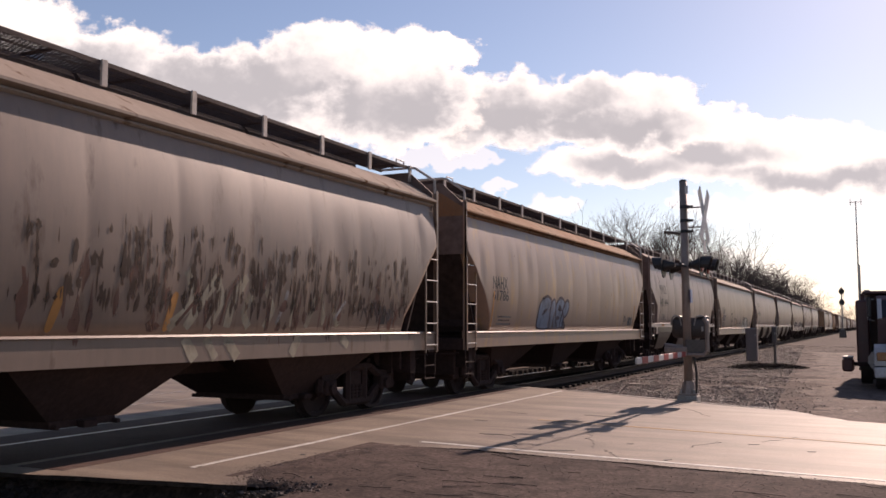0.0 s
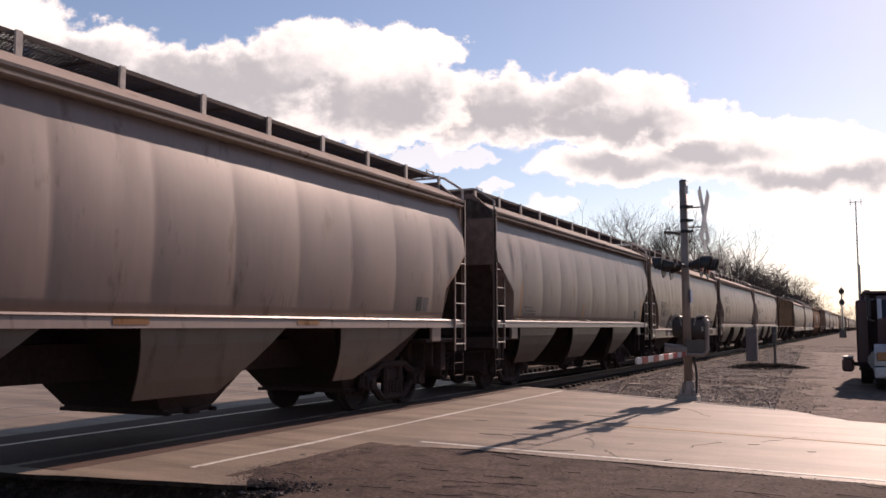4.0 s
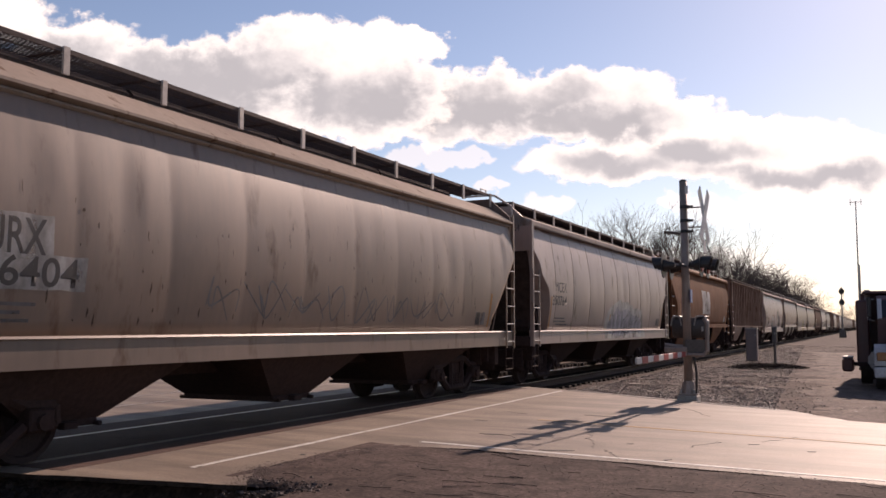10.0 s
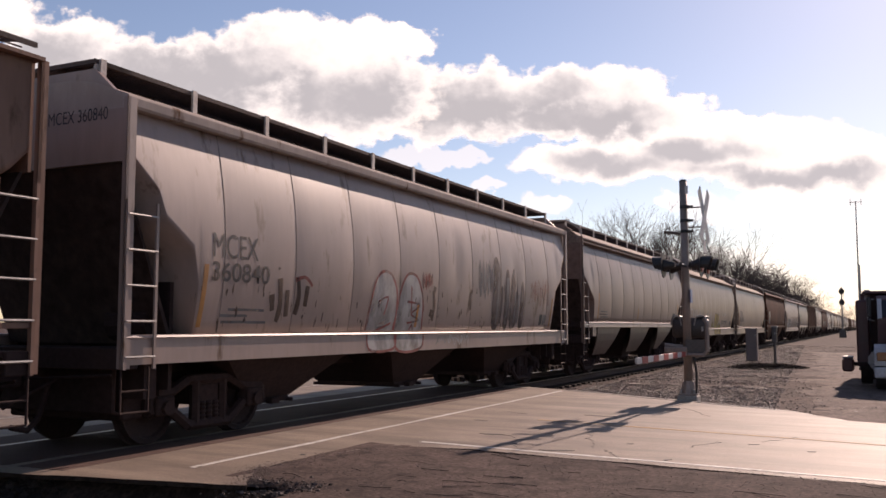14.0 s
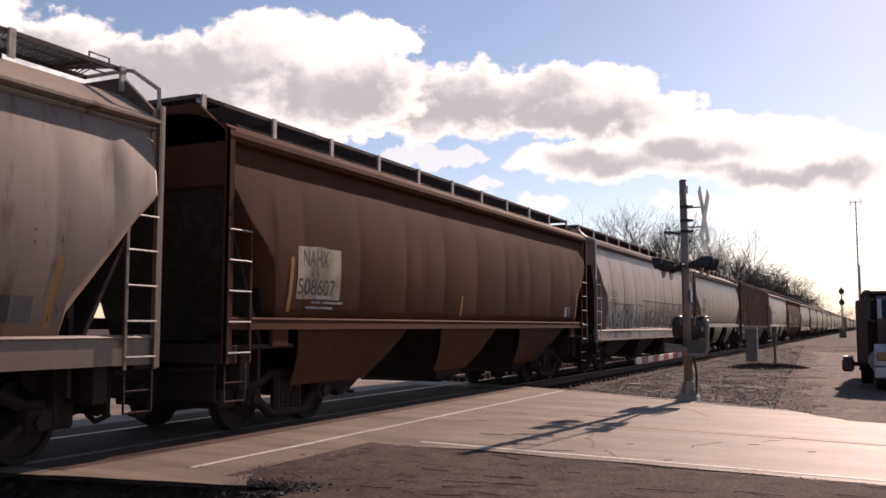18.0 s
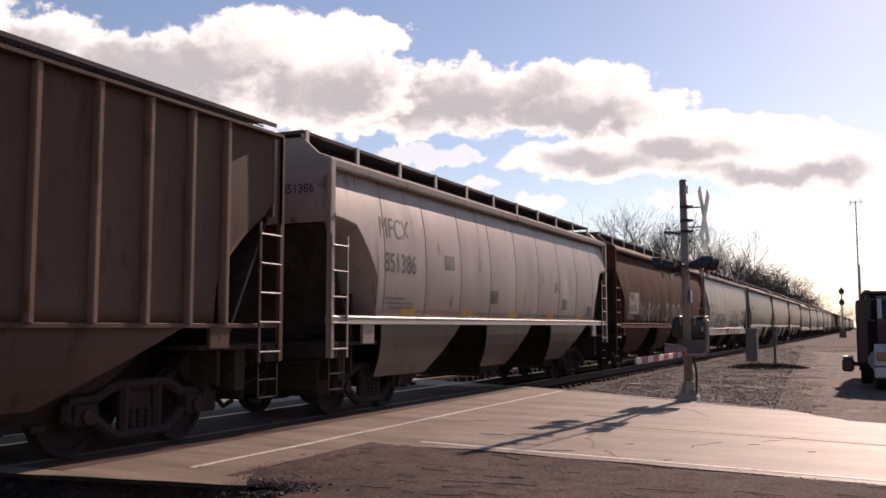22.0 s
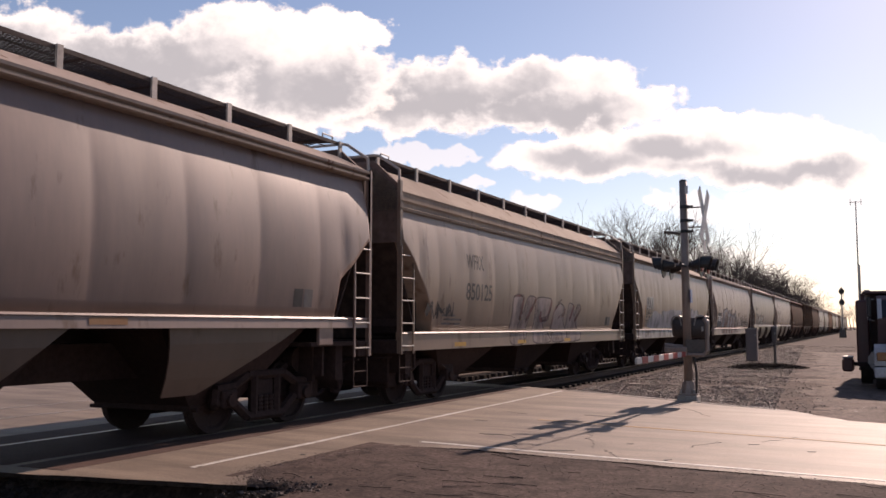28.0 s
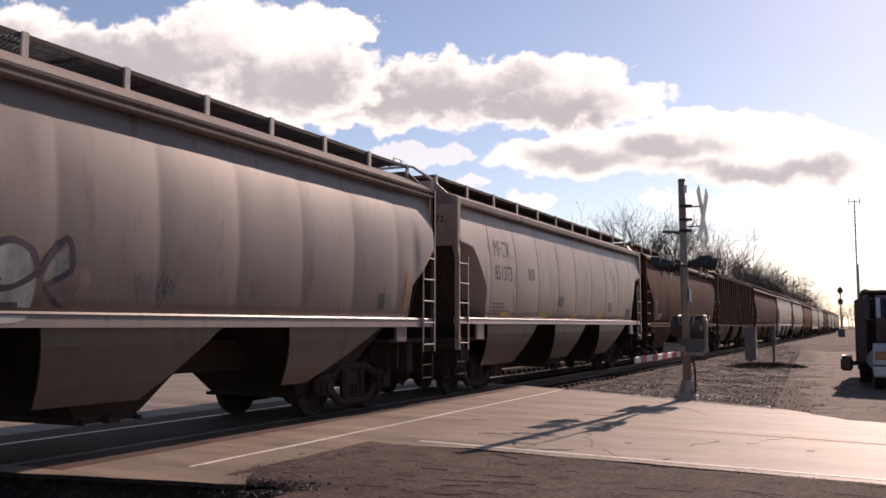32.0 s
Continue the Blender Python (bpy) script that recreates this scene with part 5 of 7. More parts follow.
def lorry(x, y):
    """A short-nosed dump lorry, its front towards the road."""
    t = empty("dump_truck", pose(x, y, -0.05), "dark maroon dump truck with a white hood parked on gravel", "truck", kind="")
    maroon = surface("dark_maroon_paint", (0.085, 0.024, 0.022), (0.06, 0.022, 0.02), 0.45)
    white = surface("white_lorry_paint", (0.52, 0.50, 0.50), (0.44, 0.42, 0.42), 0.35)
    part("chassis", box(BM(), -0.45, 0.45, 0.2, 7.6, 0.55, 0.85, 0.02), M["under"], t)
    hood = prism(BM(), [(0.0, 0.75), (0.0, 1.35), (0.10, 1.50), (1.35, 1.68), (1.35, 0.75)], -0.62, 0.62, "x")
    hood = part("hood", hood, white, t, "white hood")
    part("grille", box(BM(), -0.42, 0.42, -0.03, -0.004, 0.80, 1.35, 0.02), M["galv"], hood)
    for s in (-1, 1):
        part("headlight", box(BM(), s * 0.78 - 0.13, s * 0.78 + 0.13, 0.04, 0.10, 0.70, 0.90, 0.02), surface("amber_lens", (0.35, 0.14, 0.05), (0.28, 0.12, 0.05), 0.3), hood, "amber headlight lens")
        fender = prism(BM(), [(0.08, 0.58), (0.09, 0.85), (0.22, 1.0), (0.45, 1.08), (0.95, 1.08), (1.35, 1.0), (1.35, 0.72), (1.20, 0.86), (0.95, 0.99), (0.60, 0.99), (0.36, 0.86), (0.25, 0.58)], s * 0.63, s * 0.96, "x")
        part("fender", fender, white, hood, "white fender")
    part("bumper", box(BM(), -0.97, 0.97, -0.20, -0.06, 0.30, 0.55, 0.03), white, t, "white bumper")
    cab = prism(BM(), [(1.36, 0.75), (1.36, 1.72), (1.62, 2.20), (1.80, 2.30), (2.95, 2.30), (2.95, 0.75)], -0.86, 0.86, "x")
    cab = part("cab", cab, maroon, t, "dark maroon cab")
    for s in (-1, 1):
        part("windshield_pillar", prism(BM(), [(1.33, 1.70), (1.30, 1.72), (1.57, 2.22), (1.61, 2.20)], s * 0.80 - 0.05, s * 0.80 + 0.05, "x"), white, cab, "white windscreen pillar")
    part("windshield", prism(BM(), [(1.36, 1.75), (1.34, 1.76), (1.585, 2.18), (1.61, 2.17)], -0.78, 0.78, "x"), M["glass"], cab, "dark windscreen")
    for s in (-1, 1):
        part("side_window", box(BM(), s * 0.86 - 0.006, s * 0.86 + 0.006, 1.75, 2.6, 1.72, 2.15), M["glass"], cab)
        part("mirror", box(BM(), s * 1.04 - 0.05, s * 1.04 + 0.05, 1.45, 1.52, 1.75, 2.25, 0.02), M["lampblack"], cab, "tall black mirror")
        part("mirror_arm", pipe(BM(), [(s * 0.92, 1.5, 2.2), (s * 1.08, 1.48, 2.2), (s * 1.08, 1.48, 1.7), (s * 0.92, 1.5, 1.65)], 0.015), M["galv"], cab)
        part("fuel_tank", rod(BM(), (s * 0.85, 1.7, 0.65), (s * 0.85, 2.8, 0.65), 0.27, 12), M["galv"], t)
        part("exhaust_pipe", rod(BM(), (s * 1.08, 3.05, 0.8), (s * 1.08, 3.05, 2.5), 0.07, 8), M["galv"], t)
    bed = BM()
    box(bed, -1.25, 1.25, 3.2, 3.3, 0.95, 2.40, 0.02)
    box(bed, -1.25, 1.25, 3.3, 7.8, 0.95, 1.05)
    for s in (-1, 1):
        box(bed, s * 1.25 - 0.05, s * 1.25 + 0.05, 3.2, 7.8, 0.95, 2.18, 0.02)
    bed = part("dump_body", bed, maroon, t, "dark maroon dump body")
    part("cab_guard", box(BM(), -1.2, 1.2, 2.2, 3.2, 2.36, 2.44, 0.02), maroon, bed)
    for s in (-1, 1):
        for k in range(6):
            part("body_rib", box(BM(), s * 1.33 - 0.04, s * 1.33 + 0.04, 3.4 + k * 0.85, 3.5 + k * 0.85, 0.95, 2.12, 0.01), maroon, bed)
    for s in (-1, 1):
        wheel_of_lorry(t, s * 0.80, 0.75, 0.5)
        wheel_of_lorry(t, s * 1.15, 2.75, 0.44)
        wheel_of_lorry(t, s * 0.95, 5.4, 0.5)
        wheel_of_lorry(t, s * 0.95, 6.6, 0.5)
    step = part("tool_box", box(BM(), -1.72, -1.44, 1.6, 2.3, 0.36, 0.70, 0.05), maroon, t, "dark red tool box on the side")
    part("lid", box(BM(), -1.71, -1.45, 1.62, 2.28, 0.70, 0.745, 0.015), M["galv"], step, "shiny lid")
    part("tool_box_bracket", box(BM(), -1.46, -0.40, 1.8, 2.0, 0.50, 0.60), M["under"], t)
    side = part("side_tank", box(BM(), -1.36, -1.05, 2.1, 3.1, 0.50, 2.20, 0.04), maroon, t, "dark maroon upright tank behind the cab")
    part("tank_strap", box(BM(), -1.37, -1.04, 2.45, 2.52, 0.49, 2.21, 0.04), M["galv"], side)
    return t


lorry(9.95, 23.9)


# ---- lettering, patches and graffiti on the cars ----
def skin(b, y, z):
    """Half width of whatever the paint lies on: sill or side."""
    B = BUILD[b]
    if b in RIB_TOP or z > B["top"]:
        return wall_x(b, y, z)
    return 1.511 if B["dark"] else 1.535 - 0.015 * min(max((z - B["low"]) / (B["top"] - 0.035 - B["low"]), 0), 1)


def lay(bm, b, lift):
    """Cuts a flat drawing (y, z) into small pieces and lays it on the car's side."""
    top = BUILD[b]["top"]
    if b not in RIB_TOP and min(v.co.z for v in bm.verts) < top:
        for z in (top - 0.037, top + 0.037):
            bmesh.ops.bisect_plane(bm, geom=bm.verts[:] + bm.edges[:] + bm.faces[:], plane_co=(0, 0, z), plane_no=(0, 0, 1))
        lip = [f for f in bm.faces if top - 0.037 < f.calc_center_median().z < top + 0.037]
        bmesh.ops.delete(bm, geom=lip, context="FACES")
        bmesh.ops.split_edges(bm, edges=[e for e in bm.edges if e.is_boundary])
    bmesh.ops.triangulate(bm, faces=bm.faces)
    for _ in range(4):
        long = [e for e in bm.edges if e.calc_length() > 0.10]
        if not long:
            break
        bmesh.ops.subdivide_edges(bm, edges=long, cuts=1)
        bmesh.ops.triangulate(bm, faces=bm.faces)
    for v in bm.verts:
        v.co.x += skin(b, v.co.y, v.co.z) + lift
    return bm


def lettering(text, y0, y1, z0, z1, fat=0.0):
    """Built-in letters fitted to a field."""
    data = bpy.data.curves.new("letters", "FONT")
    data.body, data.offset, data.resolution_u = text, fat, 5
    ob = bpy.data.objects.new("letters", data)
    me = bpy.data.meshes.new_from_object(ob)
    bm = BM()
    bm.from_mesh(me)
    bpy.data.objects.remove(ob)
    bpy.data.meshes.remove(me)
    xs, ys = [v.co.x for v in bm.verts], [v.co.y for v in bm.verts]
    for v in bm.verts:
        v.co = (0, y0 + (v.co.x - min(xs)) / (max(xs) - min(xs)) * (y1 - y0), z0 + (v.co.y - min(ys)) / (max(ys) - min(ys)) * (z1 - z0))
    return bm


def patch(y0, y1, z0, z1, ragged=0.0, seed=0):
    bm = BM()
    n = 10
    ring = [(y0 + (y1 - y0) * i / n, z0) for i in range(n)] + [(y1, z0 + (z1 - z0) * i / n) for i in range(n)]
    ring += [(y1 - (y1 - y0) * i / n, z1) for i in range(n)] + [(y0, z1 - (z1 - z0) * i / n) for i in range(n)]
    bm.faces.new([bm.verts.new((0, y + ragged * noise.noise(Vector((y * 3, z * 3, seed))), z + ragged * 1.5 * noise.noise(Vector((y * 4, z * 4, seed + 5))))) for y, z in ring])
    return bm


def strokes(seed, y0, y1, z0, z1, count, width):
    """Quick sprayed handwriting: each sign a bent line through a few points."""
    rng = random.Random(seed)
    bm = BM()
    w, h = (y1 - y0) / count, z1 - z0
    rise = 0.0
    for i in range(count):
        for _ in range(2):
            n = rng.choice((3, 4, 5))
            low = rng.random() < 0.5
            pts = []
            for k in range(n):
                up = (k % 2 == 0) != low
                pts.append(Vector((y0 + w * (i + rng.uniform(-0.15, 0.35) + 0.8 * k / (n - 1)), z0 + h * (rng.uniform(0.6, 1.0) if up else rng.uniform(0.0, 0.4)))))
            line = []
            for k in range(n - 1):
                p, q = pts[max(k - 1, 0)], pts[min(k + 2, n - 1)]
                for j in range(6):
                    u = j / 6
                    line.append(0.5 * (2 * pts[k] + (pts[k + 1] - p) * u + (2 * p - 5 * pts[k] + 4 * pts[k + 1] - q) * u * u + (3 * pts[k] - p - 3 * pts[k + 1] + q) * u ** 3))
            line.append(pts[-1])
            rise += 0.00004
            prev = None
            for k, c in enumerate(line):
                d = line[min(k + 1, len(line) - 1)] - line[max(k - 1, 0)]
                d = d / (d.length or 1)
                ww = width * (0.6 + 0.4 * math.sin(math.pi * k / (len(line) - 1)))
                now = [bm.verts.new((rise, c.x + e * ww * d.y, min(max(c.y - e * ww * d.x, z0), z1 + 0.03))) for e in (-0.5, 0.5)]
                if prev:
                    bm.faces.new((prev[0], prev[1], now[1], now[0]))
                prev = now
    return bm


def bars(seed, y0, y1, z0, z1, count, grow):
    """Angular sprayed letters built of thick slanted bars; grow widens every bar for the outline beneath."""
    rng = random.Random(seed)
    bm = BM()
    w, h = (y1 - y0) / count, z1 - z0
    rise = 0.0
    for i in range(count):
        c = y0 + w * (i + 0.5)
        thick = min(w, h) * rng.uniform(0.20, 0.28)
        lean = rng.uniform(-0.18, 0.25) * w
        picks = [((-0.36, 0.0), (-0.30, 1.0)), ((0.30, 0.0), (0.36, 1.0)), ((-0.36, 0.92), (0.36, 0.86)), ((-0.34, 0.08), (0.36, 0.05)), ((-0.34, 0.55), (0.34, 0.48)),
                 ((-0.34, 1.0), (0.36, 0.0)), ((-0.36, 0.0), (0.34, 1.0)), ((0.0, 0.5), (0.42, 0.0)), ((-0.36, 0.45), (0.36, 0.95))]
        for (a, b), (c2, d) in rng.sample(picks, rng.choice((3, 3, 4))):
            p = Vector((c + a * w * 1.1 + lean * b + rng.gauss(0, 0.03), z0 + h * (0.06 + 0.88 * b)))
            q = Vector((c + c2 * w * 1.1 + lean * d + rng.gauss(0, 0.03), z0 + h * (0.06 + 0.88 * d)))
            u = (q - p).normalized()
            n = Vector((-u.y, u.x))
            p, q = p - u * (thick * 0.3 + grow), q + u * (thick * 0.3 + grow)
            k1, k2 = thick * rng.uniform(0.38, 0.6) + grow, thick * rng.uniform(0.38, 0.6) + grow
            mid = (p + q) / 2 + n * rng.gauss(0, 0.03)
            ring = [p - n * k1, mid - n * (k1 + k2) * 0.45, q - n * k2, q + u * k2 * 0.4, q + n * k2, mid + n * (k1 + k2) * 0.45, p + n * k1, p - u * k1 * 0.4]
            rise += 0.00003
            bm.faces.new([bm.verts.new((rise, v.x, min(max(v.y, z0 - grow), z1 + grow))) for v in ring])
    return bm


def flakes(seed, y0, y1, z0, z1, count, size):
    """Ragged vertical runs and chips."""
    rng = random.Random(seed)
    bm = BM()
    for piece in range(count):
        y = rng.uniform(y0, y1)
        z = z0 + (z1 - z0) * rng.random() ** 1.4
        w, h = size * rng.uniform(0.15, 0.75) ** 1.3, size * rng.uniform(0.5, 3.0)
        n = 11
        bm.faces.new([bm.verts.new((piece * 0.000004, y + w * math.cos(k * math.tau / n) * rng.uniform(0.25, 1.3), z + h * math.sin(k * math.tau / n) * rng.uniform(0.3, 1.25))) for k in range(n)])
    return bm


def put(name, bm, number, material, lift=0.005, label=""):
    car, b = CARS[number][0], TRAIN[number][1]
    bmesh.ops.translate(bm, verts=bm.verts, vec=(0, {12: 0.1, 13: -0.175, 18: 0.1, 21: -0.175, 23: -0.1}.get(number, 0), 0))
    ob = part(name, lay(bm, b, 0.0022 + 0.3 * lift), M[material], car, label)
    if name in ("graffiti", "graffiti_outline", "peeling_paint"):
        tagged(ob, kind="stuff")


MARKS = (
    "1 NAHX -6.47 -5.61 2.28 2.56|1 61786 -6.46 -5.53 2.03 2.26|2 MWCX -5.87 -4.67 2.74 3.09|2 481444 -5.91 -4.41 2.26 2.56|3 FURX -6.34 -5.43 2.15 2.50|"
    "3 846329 -6.38 -5.10 1.80 2.10|4 MWCX -6.01 -4.80 2.83 3.12|4 481476 -6.00 -4.49 2.26 2.58|6 FURX -6.27 -5.33 2.17 2.43|6 846376 -6.27 -4.96 1.84 2.13|"
    "7 MWCX -5.75 -4.60 2.77 3.15|7 481276 -5.74 -4.27 2.24 2.62|8 MFCX -6.15 -5.10 3.01 3.36|8 851370 -6.13 -4.98 2.39 2.75|9 MW -5.95 -5.48 2.10 2.28|"
    "9 CX -5.10 -4.74 2.08 2.28|9 46 -6.57 -6.22 1.67 1.84|9 21 -5.93 -5.53 1.63 1.82|9 30 -5.10 -4.76 1.64 1.85|10 FURX -6.16 -5.29 2.16 2.52|"
    "10 846404 -6.30 -4.85 1.85 2.15|11 MCEX -6.35 -5.40 2.36 2.62|11 350764 -6.58 -5.40 2.01 2.27|13 SR -5.71 -5.31 2.47 2.70|13 IX -4.94 -4.64 2.47 2.70|"
    "13 95 -5.70 -5.38 2.05 2.26|13 45 -4.92 -4.62 2.05 2.26|14 MCEX -6.55 -5.63 2.33 2.64|14 360840 -6.56 -5.36 2.03 2.28|17 FURX -6.26 -5.31 2.13 2.43|"
    "17 846365 -6.30 -4.79 1.77 2.10|18 NAHX -6.48 -5.81 2.34 2.59|18 508607 -6.59 -5.61 1.92 2.16|19 MCEX -6.50 -5.67 2.39 2.61|19 350831 -6.60 -5.55 2.13 2.34|20 NAHX -5.74 -4.91 2.54 2.85|"
    "20 69057 -5.79 -4.95 2.14 2.39|21 SR -5.55 -5.16 2.42 2.68|21 IX -4.75 -4.47 2.45 2.72|22 MFCX -6.38 -5.30 2.98 3.33|22 851386 -6.27 -5.10 2.39 2.73|"
    "23 NAHX -6.16 -5.44 2.34 2.60|23 508759 -6.21 -5.25 1.96 2.19|24 MCEX -6.41 -5.59 2.37 2.60|24 350921 -6.44 -5.48 2.05 2.28|25 NAHX -6.12 -5.29 2.59 2.87|"
    "25 69019 -6.15 -5.30 2.18 2.43|27 MWCX -5.87 -4.64 2.76 3.11|27 481406 -5.90 -4.40 2.27 2.61|28 WFRX -5.03 -4.13 2.64 2.94|28 850125 -5.05 -3.69 2.00 2.35|"
    "29 FURX -6.05 -5.13 2.14 2.51|29 846416 -6.13 -4.91 1.78 2.15|30 MCEX -6.50 -5.66 2.31 2.55|30 350802 -6.52 -5.28 1.75 2.03|31 NAHX -5.73 -4.92 2.57 2.85|"
    "31 69000 -5.78 -4.93 2.14 2.40|32 MFCX -6.00 -5.04 2.99 3.36|32 851373 -6.01 -4.98 2.46 2.80")

# plain patches under or beside the letters
for number, y0, y1, z0, z1, m in ((9, -6.58, -6.06, 1.56, 2.46, "palegrey"), (9, -5.98, -5.40, 1.55, 2.47, "palegrey"), (9, -5.20, -4.55, 1.55, 2.49, "palegrey"),
                                  (9, -4.42, -3.85, 1.62, 1.96, "palegrey"), (9, -3.60, -3.02, 1.62, 1.96, "palegrey"), (9, -2.04, -1.55, 1.66, 2.02, "creamspray"),
                                  (12, -0.96, 1.30, 2.07, 3.20, "palegrey"), (12, -6.3, -5.28, 1.92, 2.71, "maroon"), (18, -6.62, -5.46, 1.86, 2.63, "creamspray"),
                                  (23, -6.25, -4.92, 1.89, 2.63, "creamspray"), (30, -6.6, -5.17, 1.42, 2.23, "black"), (29, -6.15, -5.0, 2.12, 2.55, "palegrey"),
                                  (10, -6.30, -5.20, 2.12, 2.56, "palegrey"), (10, -6.45, -4.75, 1.82, 2.17, "palegrey"), (3, -6.45, -5.05, 1.77, 2.12, "lilacgrey"),
                                  (17, -6.35, -4.75, 1.75, 2.12, "lilacgrey"), (17, -6.35, -5.25, 2.12, 2.46, "lilacgrey")):
    put("paint_patch", patch(y0, y1, z0, z1, 0.07 if number == 30 else 0.012, number), number, m, 0.0025)
for row in MARKS.split("|"):
    number, text, *field = row.split()
    number = int(number)
    y0, y1, z0, z1 = map(float, field)
    pale = number in (13, 21, 1000) and text.isalpha() or (number, text) == (30, "350802")
    put("lettering", lettering(text, y0, y1, z0, z1, 0.0 if "M" in text else 0.012), number, "whitemark" if pale else "black", 0.005, "stencilled reporting mark")

MARK_AT = {}                     # where each car's mark begins
for row in MARKS.split("|"):
    number, _, start, *_ = row.split()
    MARK_AT[int(number)] = min(float(start), MARK_AT.get(int(number), 0.0))

# small stencils, lubrication plates and safety stripes that most cars carry
for number, (t1, b, colour) in enumerate(TRAIN[:36]):
    if b in RIB_TOP:
        continue
    rng = random.Random(number + 60)
    half, top = BUILD[b]["L"] / 2, BUILD[b]["top"]
    pale = colour in ("brown", "redbrown", "orange")
    for k in range(3):
        y = -half + 1.75 + rng.uniform(-0.1, 0.1)
        put("data_line", patch(y, y + rng.uniform(0.5, 1.0), top + 0.30 - k * 0.08, top + 0.335 - k * 0.08, 0.004, k), number, "greyspray" if not pale else "palegrey", 0.003)
    y = half - 2.2
    put("lube_plate", patch(y, y + 0.22, top + 0.14, top + 0.40), number, "black" if not pale else "palegrey", 0.003)
    put("lube_plate", patch(y + 0.26, y + 0.48, top + 0.14, top + 0.40), number, "greyspray", 0.003)
    if b == "seam":
        for y in (-5.6, -3.0, -0.4, 2.2, 4.8):
            put("safety_stripe", patch(y, y + 0.55, top + 0.05, top + 0.17), number, "yellow", 0.003, "yellow reflective stripe")
        for y, z in ((-3.9, 2.55), (-1.6, 1.95), (3.4, 1.90)):
            put("data_panel", patch(y, y + 0.45, z, z + 0.28), number, "greyspray", 0.003)
    elif number in (0, 6):
        pass
    elif number not in (2, 4, 7, 27, 28):
        # one before the reporting mark, one beside the far corner, on some cars one between
        edge = ENDS[b][0][-1] + 0.03
        front = max(MARK_AT.get(number, -half + 1.7) - 0.24, -half + edge)
        stripes = [(front, 0.03, 0.78), (half - edge - 0.20, 0.09, 0.72)]
        if number % 3 != 1:
            stripes.append((-0.9, 0.02, 0.40))
        for y, lean, tall in stripes:
            bm = BM()
            bm.faces.new([bm.verts.new((0, y + dy, z)) for dy, z in ((0, top + 0.09), (0.085, top + 0.09), (0.085 + lean, top + 0.09 + tall), (lean, top + 0.09 + tall))])
            put("safety_stripe", bm, number, "orangemark", 0.0065, "worn upright orange stripe")
    else:
        for y in (-5.5, -2.0, 1.5):
            put("sill_stripe", patch(y, y + 0.55, BUILD[b]["low"] + 0.04, BUILD[b]["low"] + 0.12), number, "yellow" if number == 28 else "rustroof", 0.010)

# graffiti: fat sprayed letters with an outline, curling strokes, overpaint, peeling
for number, text, y0, y1, z0, z1, fill, rim in ((24, "OHNO", -4.86, -1.70, 1.10, 2.10, "palegrey", "brownspray"),
                                                (19, "NHKIS", -6.6, -3.62, 1.10, 2.18, "palegrey", "black"), (19, "I", -2.42, -2.2, 1.10, 2.18, "palegrey", "black")):
    put("graffiti_outline", lettering(text, y0 - 0.06, y1 + 0.06, z0 - 0.05 if z0 > 1.3 else z0, z1 + 0.05, 0.11), number, rim, 0.004, "dark sprayed outline")
    put("graffiti", lettering(text, y0, y1, z0, z1, 0.035), number, fill, 0.0075, "fat sprayed letters")
for number, y0, y1, z0, z1, n, fill, rim in ((23, -4.7, -1.7, 1.64, 2.3, 4, "olivespray", "brownspray"),
                                             (16, -6.9, -0.9, 1.42, 2.22, 7, "grey", "palegrey")):
    put("graffiti_outline", bars(number * 5 + n, y0, y1, z0, z1, n, 0.045), number, rim, 0.0035, "sprayed outline")
    put("graffiti", bars(number * 5 + n, y0, y1, z0, z1, n, 0.0), number, fill, 0.0055, "angular sprayed letters")
for number, y0, y1, z0, z1, n, width, m in ((10, -3.0, 4.5, 1.50, 2.1, 8, 0.028, "greyspray"), (30, -3.6, 2.4, 1.06, 1.30, 8, 0.03, "greyspray"),
                                            (7, 3.8, 6.2, 1.72, 2.1, 5, 0.035, "greyspray"), (25, -5.3, 1.0, 1.65, 2.18, 10, 0.035, "greyspray"),
                                            (16, 2.6, 4.6, 1.5, 1.88, 4, 0.05, "black"), (31, -0.35, 0.35, 1.66, 2.1, 4, 0.025, "greyspray"),
                                            (22, 2.6, 3.2, 2.1, 2.75, 1, 0.035, "black"), (1, 5.0, 6.4, 1.5, 1.9, 3, 0.03, "greyspray"), (28, -6.9, -5.6, 1.6, 1.95, 3, 0.05, "black"), 
                                            (19, 1.0, 5.2, 1.06, 1.30, 9, 0.022, "greyspray"), (24, 5.5, 7.0, 1.95, 2.4, 5, 0.022, "maroon"), (24, 5.6, 7.0, 1.5, 1.85, 4, 0.026, "brownspray"), (14, -0.75, -0.3, 2.12, 2.48, 4, 0.022, "redspray"), (14, -0.05, 1.5, 1.10, 1.33, 6, 0.022, "palegrey"), (14, 1.9, 2.75, 2.02, 2.9, 4, 0.04, "greyspray"), (14, 5.0, 6.4, 1.95, 2.7, 6, 0.018, "redspray"),
                                            (24, 5.1, 6.75, 2.14, 2.46, 7, 0.03, "redspray"), (24, 4.9, 6.5, 1.5, 2.1, 6, 0.03, "brownspray"), (0, 5.0, 6.2, 1.5, 1.9, 4, 0.03, "brownspray"), (16, 2.7, 4.2, 1.98, 2.25, 5, 0.028, "palegrey"), (3, -1.0, 1.4, 1.45, 2.0, 6, 0.025, "brownspray")):
    put("graffiti", strokes(number * 7 + n, y0, y1, z0, z1, n, width), number, m, 0.006, "curling sprayed strokes")


